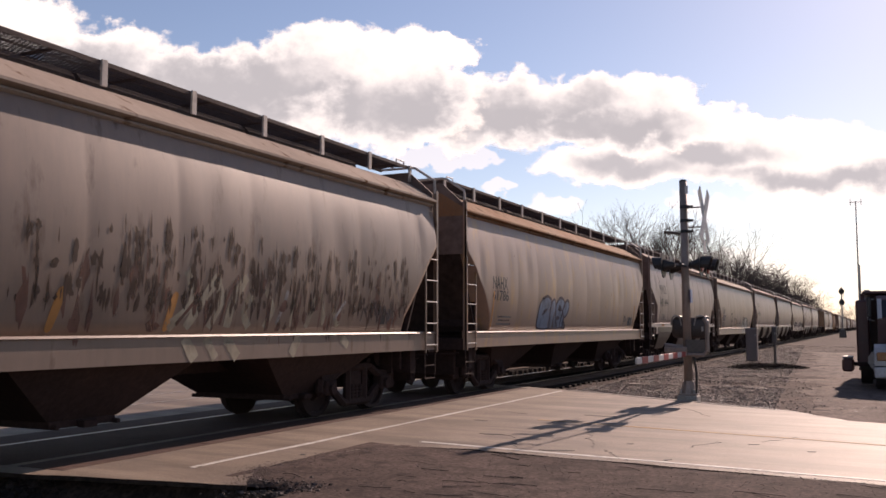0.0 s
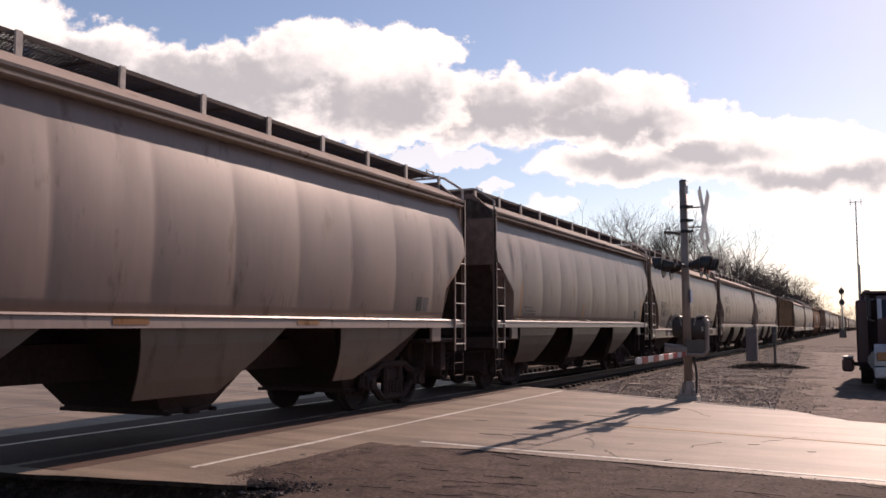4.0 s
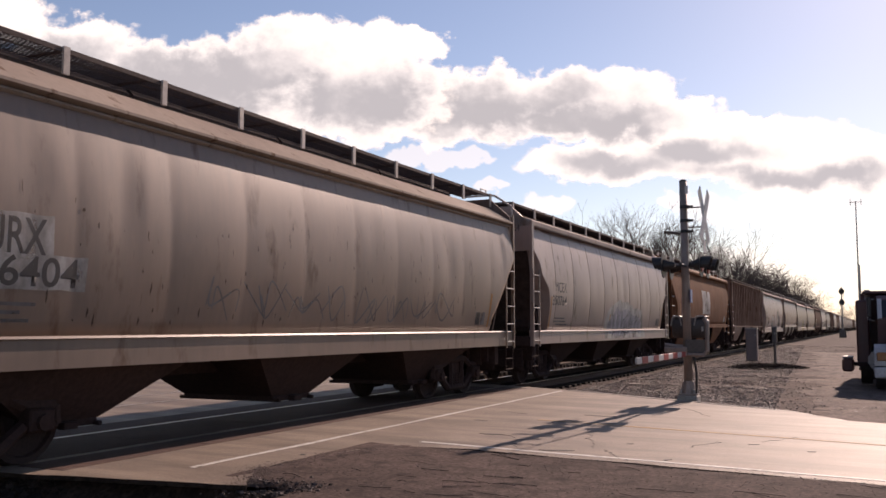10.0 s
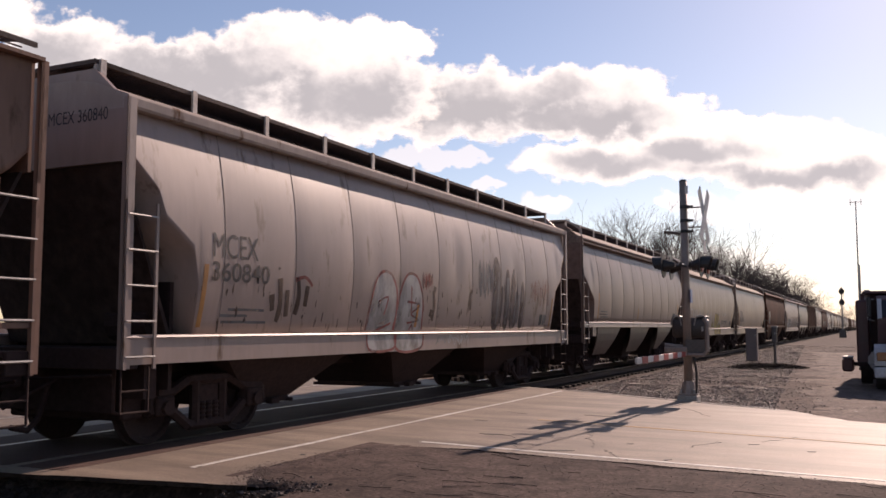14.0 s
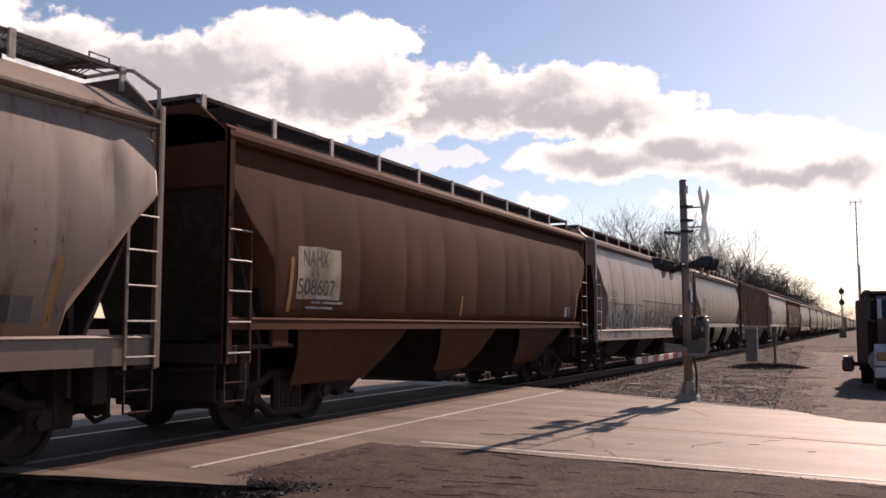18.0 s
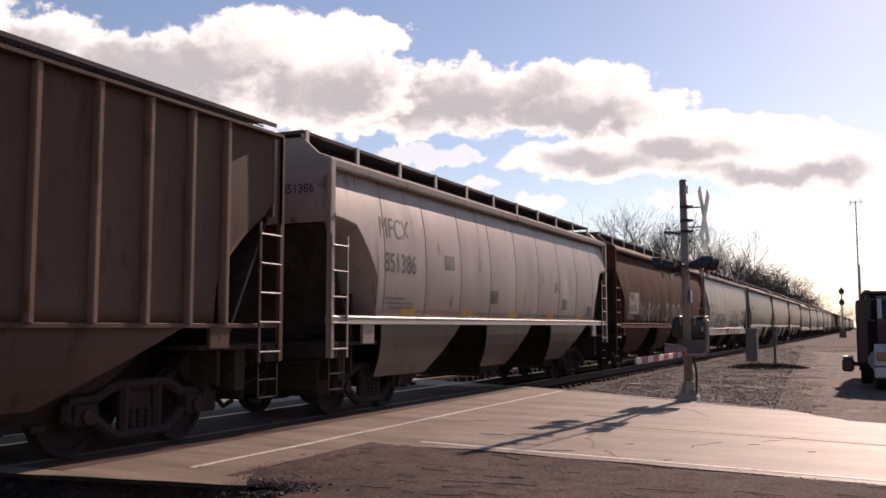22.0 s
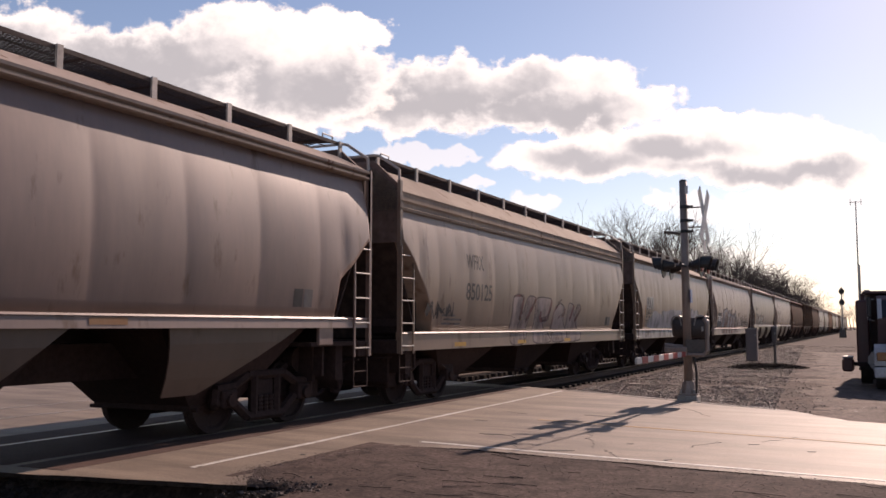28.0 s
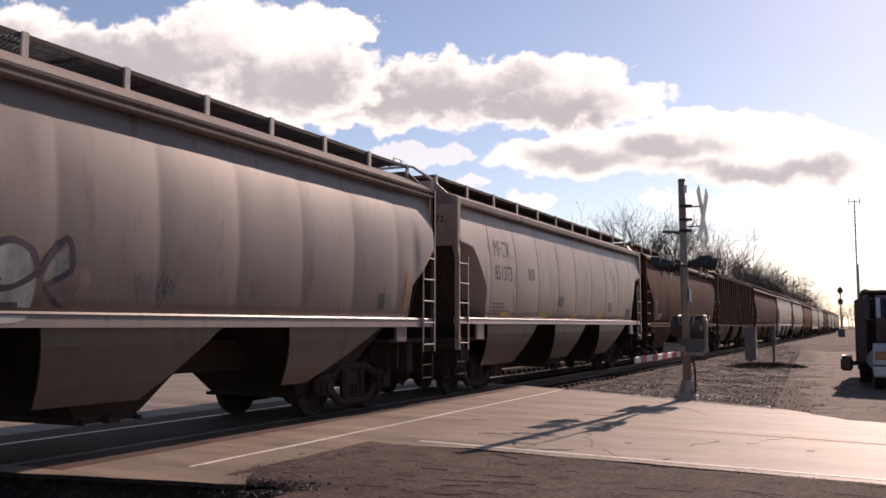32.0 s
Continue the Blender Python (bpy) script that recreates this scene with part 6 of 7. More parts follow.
def dome(y0, y1, z0, z1):
    """A rounded hump, flat below."""
    bm = BM()
    m, r = (y0 + y1) / 2, (y1 - y0) / 2
    ring = [(y0, z0), (y1, z0)] + [(m + r * math.cos(math.pi * k / 20), z0 + 0.3 * (z1 - z0) + 0.7 * (z1 - z0) * math.sin(math.pi * k / 20) ** 0.8) for k in range(21)]
    bm.faces.new([bm.verts.new((0, y, z)) for y, z in ring])
    return bm


put("graffiti_outline", dome(1.95, 5.05, 1.06, 2.06), 3, "greyspray", 0.0035, "grey sprayed arc")
put("graffiti", dome(2.1, 4.9, 1.06, 1.98), 3, "palegrey", 0.005, "pale rounded sprayed hump")
put("graffiti", strokes(9, 2.6, 4.5, 1.45, 1.8, 3, 0.045), 3, "greyspray", 0.007, "curling sprayed strokes")
put("peeling_paint", flakes(77, 2.2, 6.0, 1.45, 2.25, 150, 0.06), 30, "flake", 0.0065, "dark peeling paint")


def drawn(text, field, closed):
    """A smooth line through hand-set points, given in hundredths of a field."""
    y0, y1, z0, z1 = field
    bend = 0.06 if text.startswith("!") else 0.42
    text = text.strip("!")
    pts = [Vector((y0 + (y1 - y0) * float(a) / 100, z0 + (z1 - z0) * float(c) / 100)) for a, c in (p.split(",") for p in text.split())]
    n, out = len(pts), []
    for i in range(n if closed else n - 1):
        a, p, q, c = (pts[j % n] if closed else pts[min(max(j, 0), n - 1)] for j in (i - 1, i, i + 1, i + 2))
        for k in range(5):
            t = k / 5
            out.append(p + (q - a) * bend * (t - 2 * t * t + t ** 3) + (q - p) * (3 * t * t - 2 * t ** 3) + (c - p) * bend * (t ** 3 - t * t))
    return out if closed else out + [pts[-1]]


def sprayed(kind, text, field, width):
    """Fills, or lines of an uneven width, from groups of points divided by semicolons."""
    bm = BM()
    for k, group in enumerate(text.split(";")):
        line = drawn(group, field, kind != "line")
        rise = k * 0.00006
        if kind == "fill":
            bmesh.ops.triangulate(bm, faces=[bm.faces.new([bm.verts.new((rise, p.x, p.y)) for p in line])])
            continue
        n, rows = len(line), []
        for i, p in enumerate(line):
            d = line[(i + 1) % n if kind == "loop" else min(i + 1, n - 1)] - line[i - 1 if kind == "loop" else max(i - 1, 0)]
            d = d.normalized() if d.length > 1e-6 else Vector((1, 0))
            w = width / 2 * (1 + 0.35 * noise.noise(Vector((p.x * 4, p.y * 4, k))))
            rows.append((p - Vector((-d.y, d.x)) * w, p + Vector((-d.y, d.x)) * w))
        for i, (a, c) in enumerate(zip(rows, rows[1:] + (rows[:1] if kind == "loop" else []))):
            bm.faces.new([bm.verts.new((rise + 0.000004 * i, v.x, v.y)) for v in (a[0], c[0], c[1], a[1])])
    return bm


def piece(number, field, *layers):
    for level, (kind, material, width, text) in enumerate(layers):
        put("graffiti_outline" if kind != "fill" else "graffiti", sprayed(kind, text, field, width), number, material, 0.0058 + 0.0013 * level,
            "sprayed lines" if kind != "fill" else "sprayed letter fills")


FUSE = "2,2 2,60 10,88 25,98 36,90 38,70 36,50 40,2;38,2 38,60 42,85 50,90 54,70 56,45 60,20 64,2;50,2 52,40 56,75 66,96 78,92 84,75 78,55 84,30 80,2;76,40 82,75 90,90 98,85 99,62 92,42 84,30 92,2 74,2"
piece(1, (-3.45, -1.0, 1.41, 2.24), ("fill", "blue", 0, FUSE), ("loop", "purplespray", 0.07, FUSE),
      ("fill", "purplespray", 0, "62,56 66,74 72,66 76,56;58,34 64,40 70,32 62,26;12,40 18,58 28,60 20,46"))
YELLOW = "2,2 0,50 0,85 8,97 28,98 34,85 34,60 28,38 26,2;28,2 28,40 34,90 42,98 47,85 46,40 46,2;46,2 46,40 50,88 58,95 64,85 62,60 56,30 56,2;56,2 56,30 66,45 82,52 95,45 99,30 97,2"
piece(16, (0.2, 2.42, 1.06, 2.15), ("fill", "sprayyellow", 0, YELLOW + ";-34,32 -32,50 -22,58 -10,48 -7,32 -14,38 -20,33 -28,29"), ("loop", "black", 0.05, YELLOW + ";-34,32 -32,50 -22,58 -10,48 -7,32 -14,38 -20,33 -28,29"),
      ("loop", "black", 0.04, "11,55 12,75 18,80 22,65 20,48 13,46"), ("line", "olivedark", 0.03, "70,10 73,18 76,9 79,18 82,9 86,18 90,10 93,16;74,38 78,42 82,37 88,42;73,34 80,36 88,34"))
piece(31, (-5.2, -0.9, 1.50, 2.48), ("fill", "pinkspray", 0, "8,2 12,40 20,78 25,60 17,2;90,28 92,60 98,50 97,28;58,65 60,84 66,80 65,64"),
      ("fill", "palegrey", 0, "22,2 19,30 24,60 34,75 44,72 47,40 46,2;47,2 46,45 52,60 60,50 64,20 63,2;65,2 64,40 68,65 74,78 80,72 82,45 80,2;84,45 90,85 92,55 88,40"),
      ("loop", "purplespray", 0.045, "59,85 61,98 66,100 68,88 65,78 60,79"),
      ("line", "purplespray", 0.07, "3,2 4,25 12,22 16,50 10,75 8,48 12,68 20,80 24,70 16,45 9,28;24,2 18,30 23,60 34,75 42,76 46,68;42,76 59,75;47,70 46,45 52,28 60,32;64,32 67,62 74,80 80,72 82,50 76,34 70,30 72,15 78,16;82,45 90,87 92,55 85,34 92,8"),
      ("fill", "purplespray", 0, "33,22 35,42 39,36 38,18;54,18 56,36 60,22;68,34 70,48 73,40"), ("line", "purplespray", 0.045, "0,60 4,85 10,80;0,40 5,55 9,48"))
SKYLINE = "-36,40 -28,88 -14,96 0,104 6,95 14,75 18,90 26,92 28,78 34,78 42,90 46,104 48,74 54,70 58,80 61,64 68,74 75,66 77,84 80,98 85,94 87,68 94,52 99,30 100,2"
piece(30, (-3.35, 1.12, 1.37, 2.46), ("fill", "lilacgrey", 0, SKYLINE + " 100,-26 -36,-26"), ("fill", "paleblue", 0, "16,2 18,60 24,80 28,40 27,2;40,2 42,60 50,62 48,2;60,2 60,55 66,60 64,2;-30,5 -26,60 -18,70 -18,5"),
      ("fill", "rustspray", 0, "0,15 3,72 10,60 9,12;28,6 29,66 36,70 35,6;50,10 51,50 56,52 56,8;78,8 78,60 84,56 84,8;-16,8 -12,66 -6,70 -6,8;0,-24 1,-4 8,-4 8,-24;20,-24 22,-4 30,-4 28,-24;44,-24 46,-4 52,-4 52,-24;-24,-24 -22,-4 -12,-4 -12,-24"),
      ("line", "palegrey", 0.04, "4,8 12,22 20,30 22,66;10,44 16,66 22,70;30,4 33,68 41,74;58,20 62,50 74,60;88,10 92,40 86,62;10,-24 12,-4;32,-24 34,-4;60,-24 58,-4;-8,-24 -10,-4"),
      ("line", "blue", 0.06, "-30,70 -14,86 0,92 7,82 14,62 20,78 28,66 40,74 48,62 58,66 68,60 75,54 80,80 86,60 96,26"), ("line", "purplespray", 0.095, SKYLINE),
      ("fill", "flake", 0, "3,30 1,70 7,66 8,32;36,60 37,100 41,102 42,62;76,20 76,62 79,58 79,24"))
piece(30, (1.2, 2.1, 1.4, 2.32), ("line", "flake", 0.10, "5,5 20,50 22,90;30,30 45,70 60,96;60,70 85,98;15,20 50,55;55,5 40,40"))
piece(30, (2.85, 5.7, 1.42, 2.25), ("line", "flake", 0.09, "5,5 8,50 10,96;16,10 20,70;26,5 30,50 33,70;44,20 48,66;56,10 60,60 62,80;70,15 74,70;84,10 86,75;95,20 97,80;5,30 40,40 90,36"))
WILD = "!0,2 1,40 4,72 9,90 14,95 18,62 28,70 35,72 40,98 44,66 52,100 57,90 64,72 70,62 76,86 85,90 87,54 92,44 96,60 100,56 97,25 97,2"
piece(24, (0.2, 4.5, 1.42, 2.42), ("fill", "creamspray", 0, WILD), ("fill", "olivedark", 0, "!1,3 4,30 8,44 16,42 18,28 24,24 22,3;!28,3 30,40 34,48 36,26 42,34 44,3;!68,3 70,40 75,50 78,26 82,36 82,3;!84,3 85,34 92,40 93,3;!8,52 12,64 18,50"),
      ("fill", "maroon", 0, "!46,3 52,22 58,30 66,26 64,10 56,3;!56,44 60,84 66,70 65,52 72,46 70,40 60,36;!24,3 25,36 28,42 27,3"), ("line", "palegrey", 0.03, "6,8 9,44;22,10 26,52 34,62;44,12 47,40;58,42 66,40;68,8 69,50;82,8 81,44;94,10 90,38"),
      ("line", "redspray", 0.055, WILD))
piece(24, (-1.2, 4.9, 1.05, 1.34), ("fill", "rustspray", 0, "!0,2 0,96 22,96 22,2"), ("fill", "creamspray", 0, "!24,2 24,96 34,96 34,2;!62,2 62,96 70,96 70,2"), ("fill", "olivedark", 0, "!35,2 34,60 38,70 43,50 46,2;!76,2 76,60 80,80 84,40 85,2;!25,2 26,50 33,40 33,2"),
      ("fill", "maroon", 0, "!49,2 50,94 60,94 58,2;!86,2 87,70 92,50 93,2;!63,2 64,40 70,30 70,2"), ("line", "palegrey", 0.04, "33,2 35,50 34,96;47,2 45,50 48,96;61,2 60,60 62,96;72,2 73,60 71,96;86,2 87,96"))
VERY = "0,2 1,50 2,95 12,97 14,62 20,97 30,95 24,60 17,2;30,2 31,50 32,95 52,97 54,82 50,50 42,44 54,2;57,2 56,40 60,75 68,88 75,78 74,50 80,26 76,2;82,2 80,45 82,88 90,86 92,60 97,88 103,80 96,45 104,20 102,2"
piece(28, (-2.45, 2.75, 1.07, 2.2), ("fill", "lilacgrey", 0, VERY), ("loop", "mauvespray", 0.035, VERY),
      ("line", "maroon", 0.11, "14,96 13,75 11,48;31,95 25,70 19,46;54,92 51,68 48,54 39,50 39,68;76,78 75,66 70,58;91,86 88,66 85,50;103,80 98,62 94,48"), ("line", "maroon", 0.05, "2,97 14,99;64,88 70,98;66,54 69,60;17,2 16,30;57,38 58,66 66,86"))
ROUND = "2,2 0,40 6,80 18,97 34,94 46,72 48,30 44,2;48,2 52,72 64,97 82,95 95,70 99,40 97,2"
piece(14, (-2.6, -0.6, 1.06, 2.42), ("fill", "palegrey", 0, ROUND), ("loop", "redspray", 0.05, ROUND), ("line", "redspray", 0.035, "72,82 76,44;66,62 92,58 76,46 92,38 70,34;14,60 30,66 26,44;8,22 26,28 40,34;74,18 80,32 84,20"))
piece(14, (2.7, 4.8, 1.45, 2.95), ("fill", "mauvespray", 0, "2,2 0,60 4,95 12,100 20,80 20,2;34,2 32,50 36,82 44,80 46,2;52,2 52,60 60,88 70,84 72,30 70,2;80,2 80,60 88,70 94,40 92,2"),
      ("line", "brownspray", 0.12, "4,5 4,90 12,98;24,5 24,60;50,10 54,70 62,86;84,5 86,62"), ("line", "greyspray", 0.10, "14,4 14,80;40,4 40,74;64,6 66,76;74,6 74,50"))
piece(14, (-0.35, 0.0, 1.5, 2.2), ("line", "flake", 0.10, "30,96 60,92;30,90 50,50 40,10;10,20 20,40"))
piece(14, (1.35, 1.7, 1.7, 2.2), ("line", "flake", 0.09, "40,96 70,92;40,90 50,20"))
BANDS = "!0,2 0,22 10,62 22,82 25,44 32,76 42,82 54,82 58,62 62,76 70,86 80,88 86,64 97,52 98,28 92,2"
piece(6, (-5.3, -0.7, 1.07, 2.2), ("fill", "mauvespray", 0, BANDS), ("fill", "lilacgrey", 0, "10,2 14,30 20,36 18,2;34,4 40,30 48,34 46,4;86,22 90,50 95,42 94,20 90,8;46,46 48,62 53,64 52,50"),
      ("line", "palegrey", 0.045, "0,36 12,70;20,45 34,78;24,35 32,60 38,46;42,80 58,82;52,45 62,72 70,64 66,50 62,30 72,2;70,55 76,78 84,86 86,70 80,42 62,38;84,60 90,82 98,90 104,76 98,60 88,50;86,20 90,55 97,45 97,20 90,5 84,20;12,4 18,34;30,30 44,36 50,28"))
SIGNS = "!0,24 12,52 24,62 30,76 44,76 50,62 56,78 64,80 72,70 84,72 100,62 100,2 8,2"
piece(6, (-0.4, 6.4, 1.07, 2.2), ("fill", "mauvespray", 0, SIGNS), ("fill", "lilacgrey", 0, "22,22 25,40 30,30 28,14;50,25 54,34 60,26 55,14;72,20 76,32 80,24 77,12;36,8 38,30 41,8"),
      ("line", "palegrey", 0.04, "0,22 18,32 22,60 32,46 27,28 22,2;34,62 34,2;40,72 46,30 44,2;48,75 52,42 62,56 60,26 66,2;66,76 70,40 66,4;72,62 80,70 78,42 72,38 84,20 76,2;86,64 88,2;84,64 97,62;97,30 92,46 88,30;10,2 6,20 16,24;12,60 20,64 26,74"),
      ("line", "brownspray", 0.09, "24,62 34,72 44,70;60,80 66,84 72,72"), ("loop", "palegrey", 0.035, "60,84 62,96 68,94 70,82 66,78"))
ICE = "!0,2 0,34 4,64 12,80 20,86 22,70 30,96 35,98 37,80 44,82 54,96 57,76 62,88 67,70 75,82 80,66 88,76 92,60 95,30 100,2"
piece(11, (-1.4, 3.95, 1.07, 2.36), ("fill", "palegrey", 0, ICE), ("fill", "paleblue", 0, "7,38 18,60 26,80 33,68 50,76 66,60 80,56 90,40 88,8 70,20 40,6 10,14"),
      ("line", "greyspray", 0.045, "26,40 29,60;42,46 53,62 47,40;60,44 61,64;68,44 74,60 77,46 72,42;86,42 90,60;14,6 20,20;34,6 40,20 46,6;70,4 74,18"))
DDO = "1,3 0,60 2,90 12,96 18,80 17,40 15,3;24,3 24,50 30,86 42,92 50,74 50,36 44,3;54,3 54,50 60,90 72,92 80,70 78,30 74,3;82,3 82,56 86,86 94,92 101,70 100,30 97,3"
piece(23, (-0.35, 3.5, 1.54, 2.48), ("fill", "olivespray", 0, DDO), ("loop", "purplespray", 0.045, DDO), ("fill", "brownspray", 0, "6,30 6,66 11,68 11,30;34,22 34,58 40,64 42,40 39,20;64,24 64,62 70,64 70,30;90,26 90,60 94,58 94,28"),
      ("line", "palegrey", 0.035, "28,60 34,80 42,84;58,64 64,82 72,82;84,66 88,80 94,82;4,70 8,86 13,84"), ("line", "olivespray", 0.05, "40,92 46,106;70,92 76,104"))
piece(14, (-5.4, -4.2, 1.45, 2.2), ("line", "flake", 0.10, "10,60 14,30;24,90 28,40 24,10;40,70 42,20;60,96 64,60 60,24;80,80 78,40"), ("line", "redspray", 0.05, "55,90 75,96 90,80"))
piece(3, (-3.1, -0.9, 1.40, 2.22), ("line", "mauvespray", 0.055, "0,96 24,99;12,98 10,50 6,8;28,98 24,50 26,12 40,14;34,50 8,46;62,76 72,40 70,8;62,56 92,66 96,44 76,14;84,80 86,90"))
piece(3, (1.9, 4.6, 1.40, 2.12), ("line", "brownspray", 0.06, "-4,30 4,70 20,86 36,82;36,84 40,40;70,86 86,84 90,66 80,56 72,44;92,60 99,50 94,30;24,20 32,40 38,24"))
piece(29, (-5.3, 4.7, 1.38, 2.32), ("fill", "paleblue", 0, "0,2 0,56 6,72 14,60 20,76 28,68 36,82 42,66 44,46 47,44 50,64 57,78 62,82 70,74 74,66 78,92 84,94 88,80 96,90 100,70 100,2"),
      ("fill", "pinkspray", 0, "45,2 46,16 60,20 72,14 84,18 84,2"), ("line", "palegrey", 0.05, "50,20 54,40;70,20 74,14 78,20;85,30 83,60"))
SLASH = "4,3 26,46 18,96;22,3 40,60 52,92;46,3 56,50 50,80;66,4 70,50 84,94;92,4 84,30 92,62"
piece(0, (0.55, 2.3, 1.42, 2.16), ("line", "creamspray", 0.13, SLASH), ("line", "rustspray", 0.05, "12,8 34,60;58,8 64,60 74,94"))
piece(0, (2.3, 4.6, 1.42, 2.1), ("line", "creamspray", 0.10, "8,3 14,40 6,80;36,6 34,60;52,4 60,70;72,10 66,80;90,6 80,50"), ("line", "palegrey", 0.06, "20,10 28,80;84,20 96,64"))
piece(0, (0.6, 5.4, 1.05, 1.33), ("line", "creamspray", 0.16, "6,96 10,4;14,96 18,4;22,96 27,4;56,96 52,4;80,90 84,40"))
for y in (-1.12, 0.55):
    piece(0, (y, y + 0.2, 1.43, 1.84), ("fill", "orangemark", 0, "0,2 50,98 100,98 45,2"))
# placards and framed stencils at the rear of two cars
for half_size, m, lift in ((0.17, "whitemark", 0.006), (0.13, "greyspray", 0.008)):
    bm = BM()
    bm.faces.new([bm.verts.new((0, 6.55 + half_size * a, 1.52 + half_size * 1.25 * c)) for a, c in ((-1, 0), (0, -1), (1, 0), (0, 1))])
    put("placard", bm.copy(), 24, m, lift + 0.03, "small diamond placard")
    put("placard", bm, 19, m, lift + 0.03, "small diamond placard")
for y0, y1, z0, z1, m, lift in ((4.9, 5.45, 1.62, 1.95, "whitemark", 0.004), (4.94, 5.41, 1.66, 1.91, "greyspray", 0.006)):
    for number in (19, 24):
        put("framed_stencil", patch(y0, y1, z0, z1), number, m, lift)
put("grime_film", patch(-2.2, 6.75, 1.41, 2.38, 0.012, 19), 19, "grimewash", 0.002, "film of brown grime below a straight edge")
piece(19, (5.35, 6.2, 1.62, 2.05), ("line", "brownspray", 0.05, "0,90 6,20 20,15 26,85;36,90 40,30 52,20 60,80 64,25 76,30 80,92;88,95 98,60 92,10;-10,0 20,8 50,-4"))
piece(19, (-1.9, 4.3, 1.46, 2.1), ("line", "brownspray", 0.05, "0,20 6,75 11,40 17,82 22,30 29,62 33,22 40,70 46,35 52,78 57,28 64,60 70,25 76,72 83,38 90,66 100,30"),
      ("line", "greyspray", 0.03, "3,10 18,24 34,8 52,20 70,6 96,16;8,84 30,92 48,80 66,94 88,86"))
put("peeling_paint", flakes(190, -1.9, 4.2, 1.5, 2.2, 110, 0.05), 19, "flake", 0.0065, "dark peeling paint")
piece(2, (-1.02, 0.12, 1.68, 2.36), ("line", "black", 0.032, "!2,8 22,70 34,98 44,60!;!4,50 30,62 52,54!;!18,8 34,40 30,92!;!56,78 56,20!;56,78 74,72 70,54 56,50;!56,50 80,34 60,18 40,6!;!84,48 94,30 84,8 76,28 84,48!"))
EM = "!0,0 0,100 30,100 50,58 70,100 100,100 100,0 72,0 72,52 50,18 28,52 28,0!"
piece(19, (-3.48, -2.58, 1.41, 2.18), ("loop", "black", 0.10, EM), ("fill", "palegrey", 0, EM))
put("rust_line", sprayed("line", "0,50 12,56 25,48 38,52 52,46 64,54 78,47 90,53 100,46", (-2.2, 6.75, 2.34, 2.42), 0.034), 19, "olivedark", 0.006, "thin dark line of rust along the grime's edge")
for y, low in ((-1.58, 1.50), (0.0, 1.9), (1.58, 1.44), (3.16, 1.42), (4.73, 1.75), (6.31, 1.95)):
    put("rust_streak", patch(y - 0.03, y + 0.035, low, 2.40, 0.03, y), 19, "brownspray", 0.006, "rust bleeding down a seam")
put("overpaint", patch(-7.6, 7.6, 1.05, 1.35, 0.0, 3), 29, "palegrey", 0.004, "pale overpainted sill")
for number, y0, y1, z0, z1, n, size, m in ((0, -7.6, 1.2, 1.75, 2.60, 190, 0.075, "flake"), (0, -0.2, 6.6, 1.70, 2.60, 330, 0.075, "flake"), (0, -7.6, 6.6, 1.45, 2.15, 90, 0.12, "rustspray"), (6, -7.2, 5.6, 1.72, 2.42, 240, 0.05, "flake"), (17, -6.4, 7.0, 1.5, 3.3, 170, 0.028, "flake"),
                                           (10, -7.0, 6.5, 1.5, 2.9, 120, 0.028, "flake"), (16, -7.0, 7.0, 1.5, 3.2, 60, 0.03, "flake"), (24, -5.5, 7.0, 1.5, 2.2, 60, 0.035, "flake"),
                                           (30, -7.0, 6.5, 1.45, 2.25, 140, 0.045, "flake"), (14, -7.0, 7.3, 1.45, 2.3, 120, 0.04, "flake"), (3, -7.0, 7.0, 1.4, 2.6, 60, 0.03, "flake"),
                                           (29, -7.0, 7.0, 1.45, 3.2, 60, 0.03, "flake"), (1, -7.0, 7.0, 1.5, 3.5, 40, 0.03, "rustroof")):
    put("peeling_paint", flakes(number, y0, y1, z0, z1, n, size), number, m, 0.0065, "dark peeling paint")


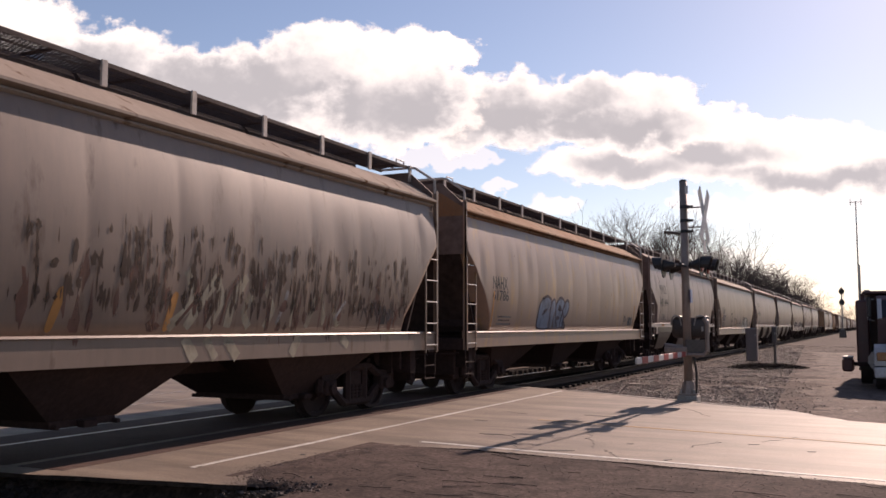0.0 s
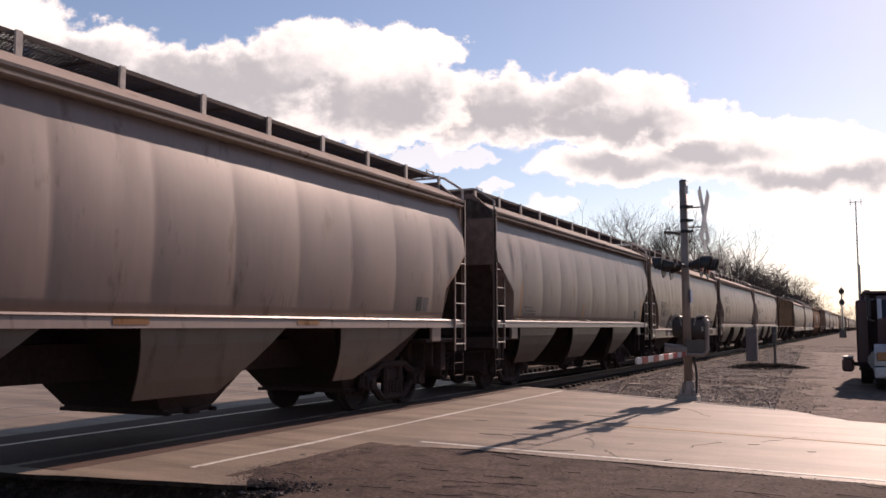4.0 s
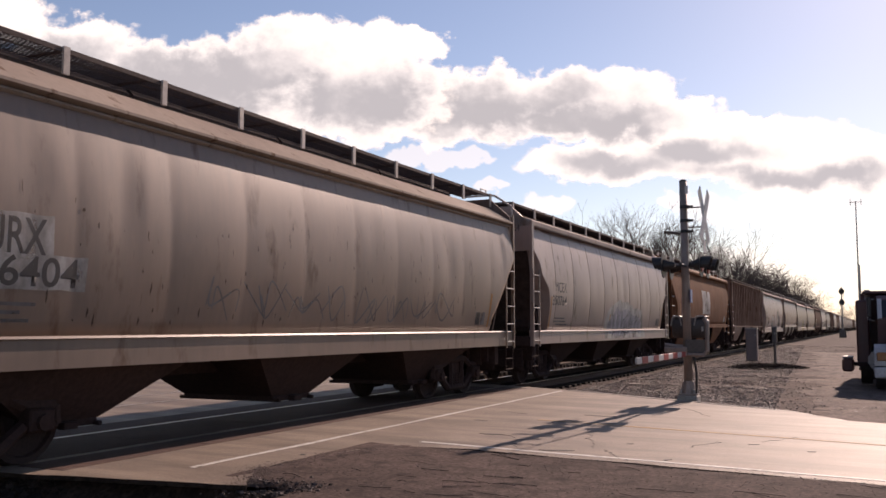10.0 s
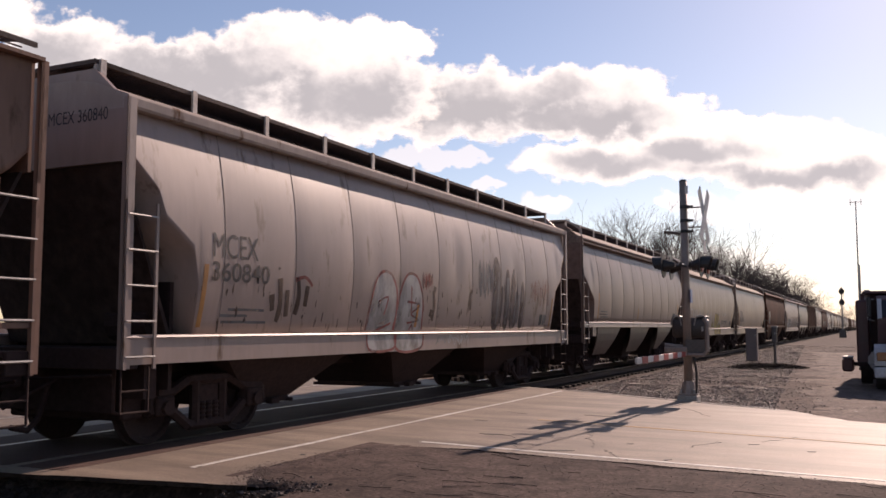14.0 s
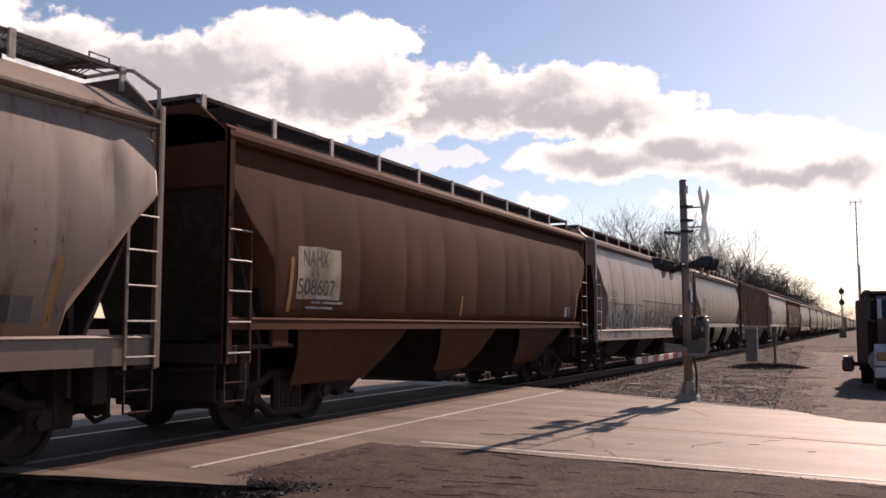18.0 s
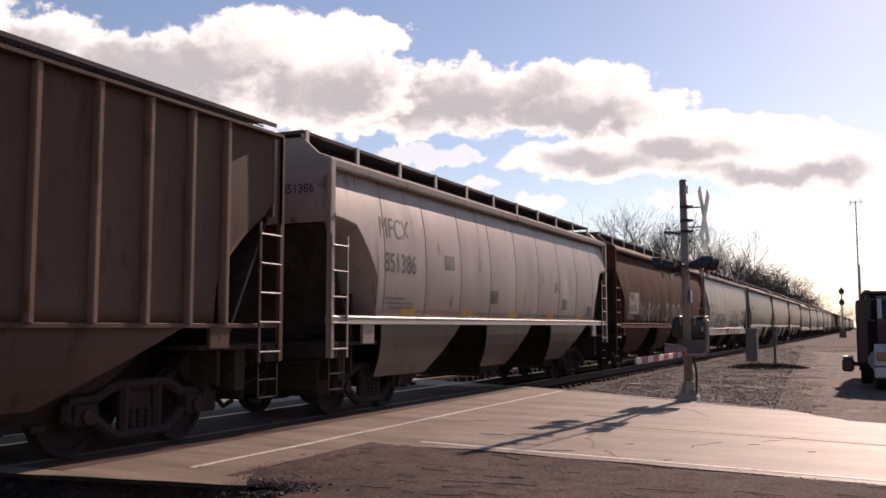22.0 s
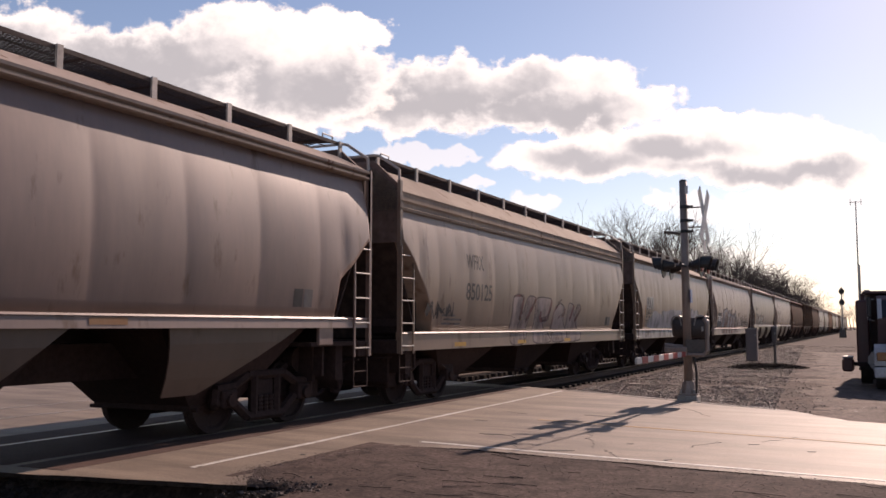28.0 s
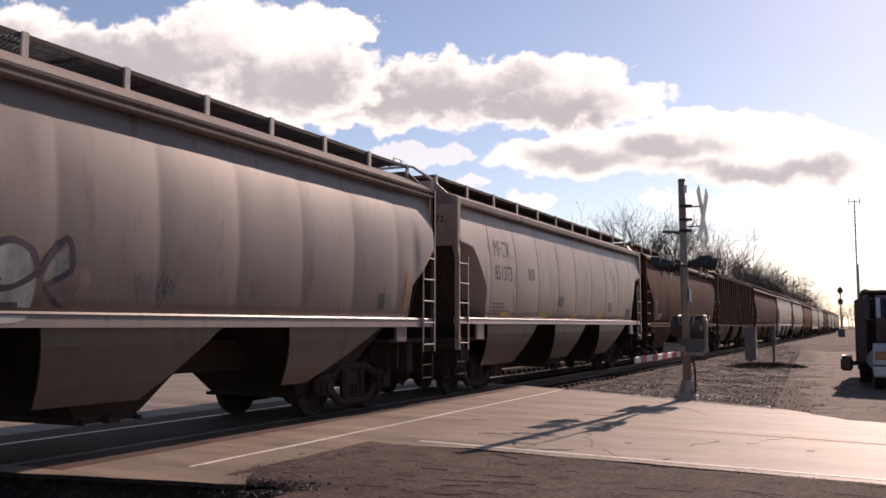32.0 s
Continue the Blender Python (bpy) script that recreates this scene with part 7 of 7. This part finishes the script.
def end_lettering(number, text, x0, x1, z0, z1, ink, ground=None):
    """Small stencils on the end panel that faces the road."""
    car, b = CARS[number][0], TRAIN[number][1]
    y = -BUILD[b]["L"] / 2 + 0.03
    if ground:
        part("end_patch", box(BM(), x0 - 0.05, x1 + 0.05, y - 0.003, y - 0.001, z0 - 0.04, z1 + 0.04), M[ground], car)
    bm = lettering(text, x0, x1, z0, z1, 0.0 if "M" in text else 0.01)
    for v in bm.verts:
        v.co = (v.co.y, y - 0.005, v.co.z)
    part("end_lettering", bm, M[ink], car, "small stencilled end mark")


for number, text, ink, ground in ((13, "SRIX", "whitemark", "black"), (21, "SRIX", "whitemark", None), (19, "MCEX 350831", "black", None), (30, "MCEX 350802", "black", None),
                                  (24, "MCEX 350921", "black", None), (11, "MCEX 350764", "black", None), (14, "MCEX 360840", "black", None), (8, "851370", "black", None), (22, "851386", "black", None), (32, "851373", "black", None), (23, "508759", "palegrey", None), (2, "481444", "black", None), (4, "481476", "black", None)):
    up = 0.27 if TRAIN[number][1] == "post" else 0.0
    end_lettering(number, text, 0.25 if len(text) > 7 else 0.6, 1.2, 3.55 + up, 3.70 + up, ink, ground)

end_lettering(17, "FURX", 0.70, 1.10, 3.52, 3.63, "black", "palegrey")
end_lettering(17, "846365", 0.62, 1.16, 3.33, 3.44, "black")


# ---- what moves ----
def motions():
    for car, y in CARS:
        walk(car, [(t, pose(0, y - SPEED * t, 0)) for t in (0.0, 8.0, 16.0, 24.0, 32.0)])
    radius, step = 0.46, 0.042
    for n, (wheelset, offset) in enumerate(WHEELS):
        car_y = CARS[n // 4][1]
        y = car_y + wheelset.parent.matrix_basis.translation.y + offset
        start = max(0.0, min((y - 24.0) / SPEED, 30.9))       # rolls while it passes the road
        turn = 0.0
        rows = [(0.0, 0.0)] if start > 0 else []
        for k in range(27):
            rows.append((start + k * step, turn))
            turn += math.degrees(SPEED * step / radius)
        rows.append((32.0, turn - math.degrees(SPEED * step / radius)))
        walk(wheelset, [(t, pose(0, offset, 0.46, a)) for t, a in rows])
    for ob, (dx, dy), s, far in CLOUDS:
        rows = [(t, AXIS @ Matrix.Translation((dx * s * t / 32.0, dy * s * t / 32.0, -far))) for t in (0.0, 16.0, 32.0)]
        walk(ob, rows)


motions()
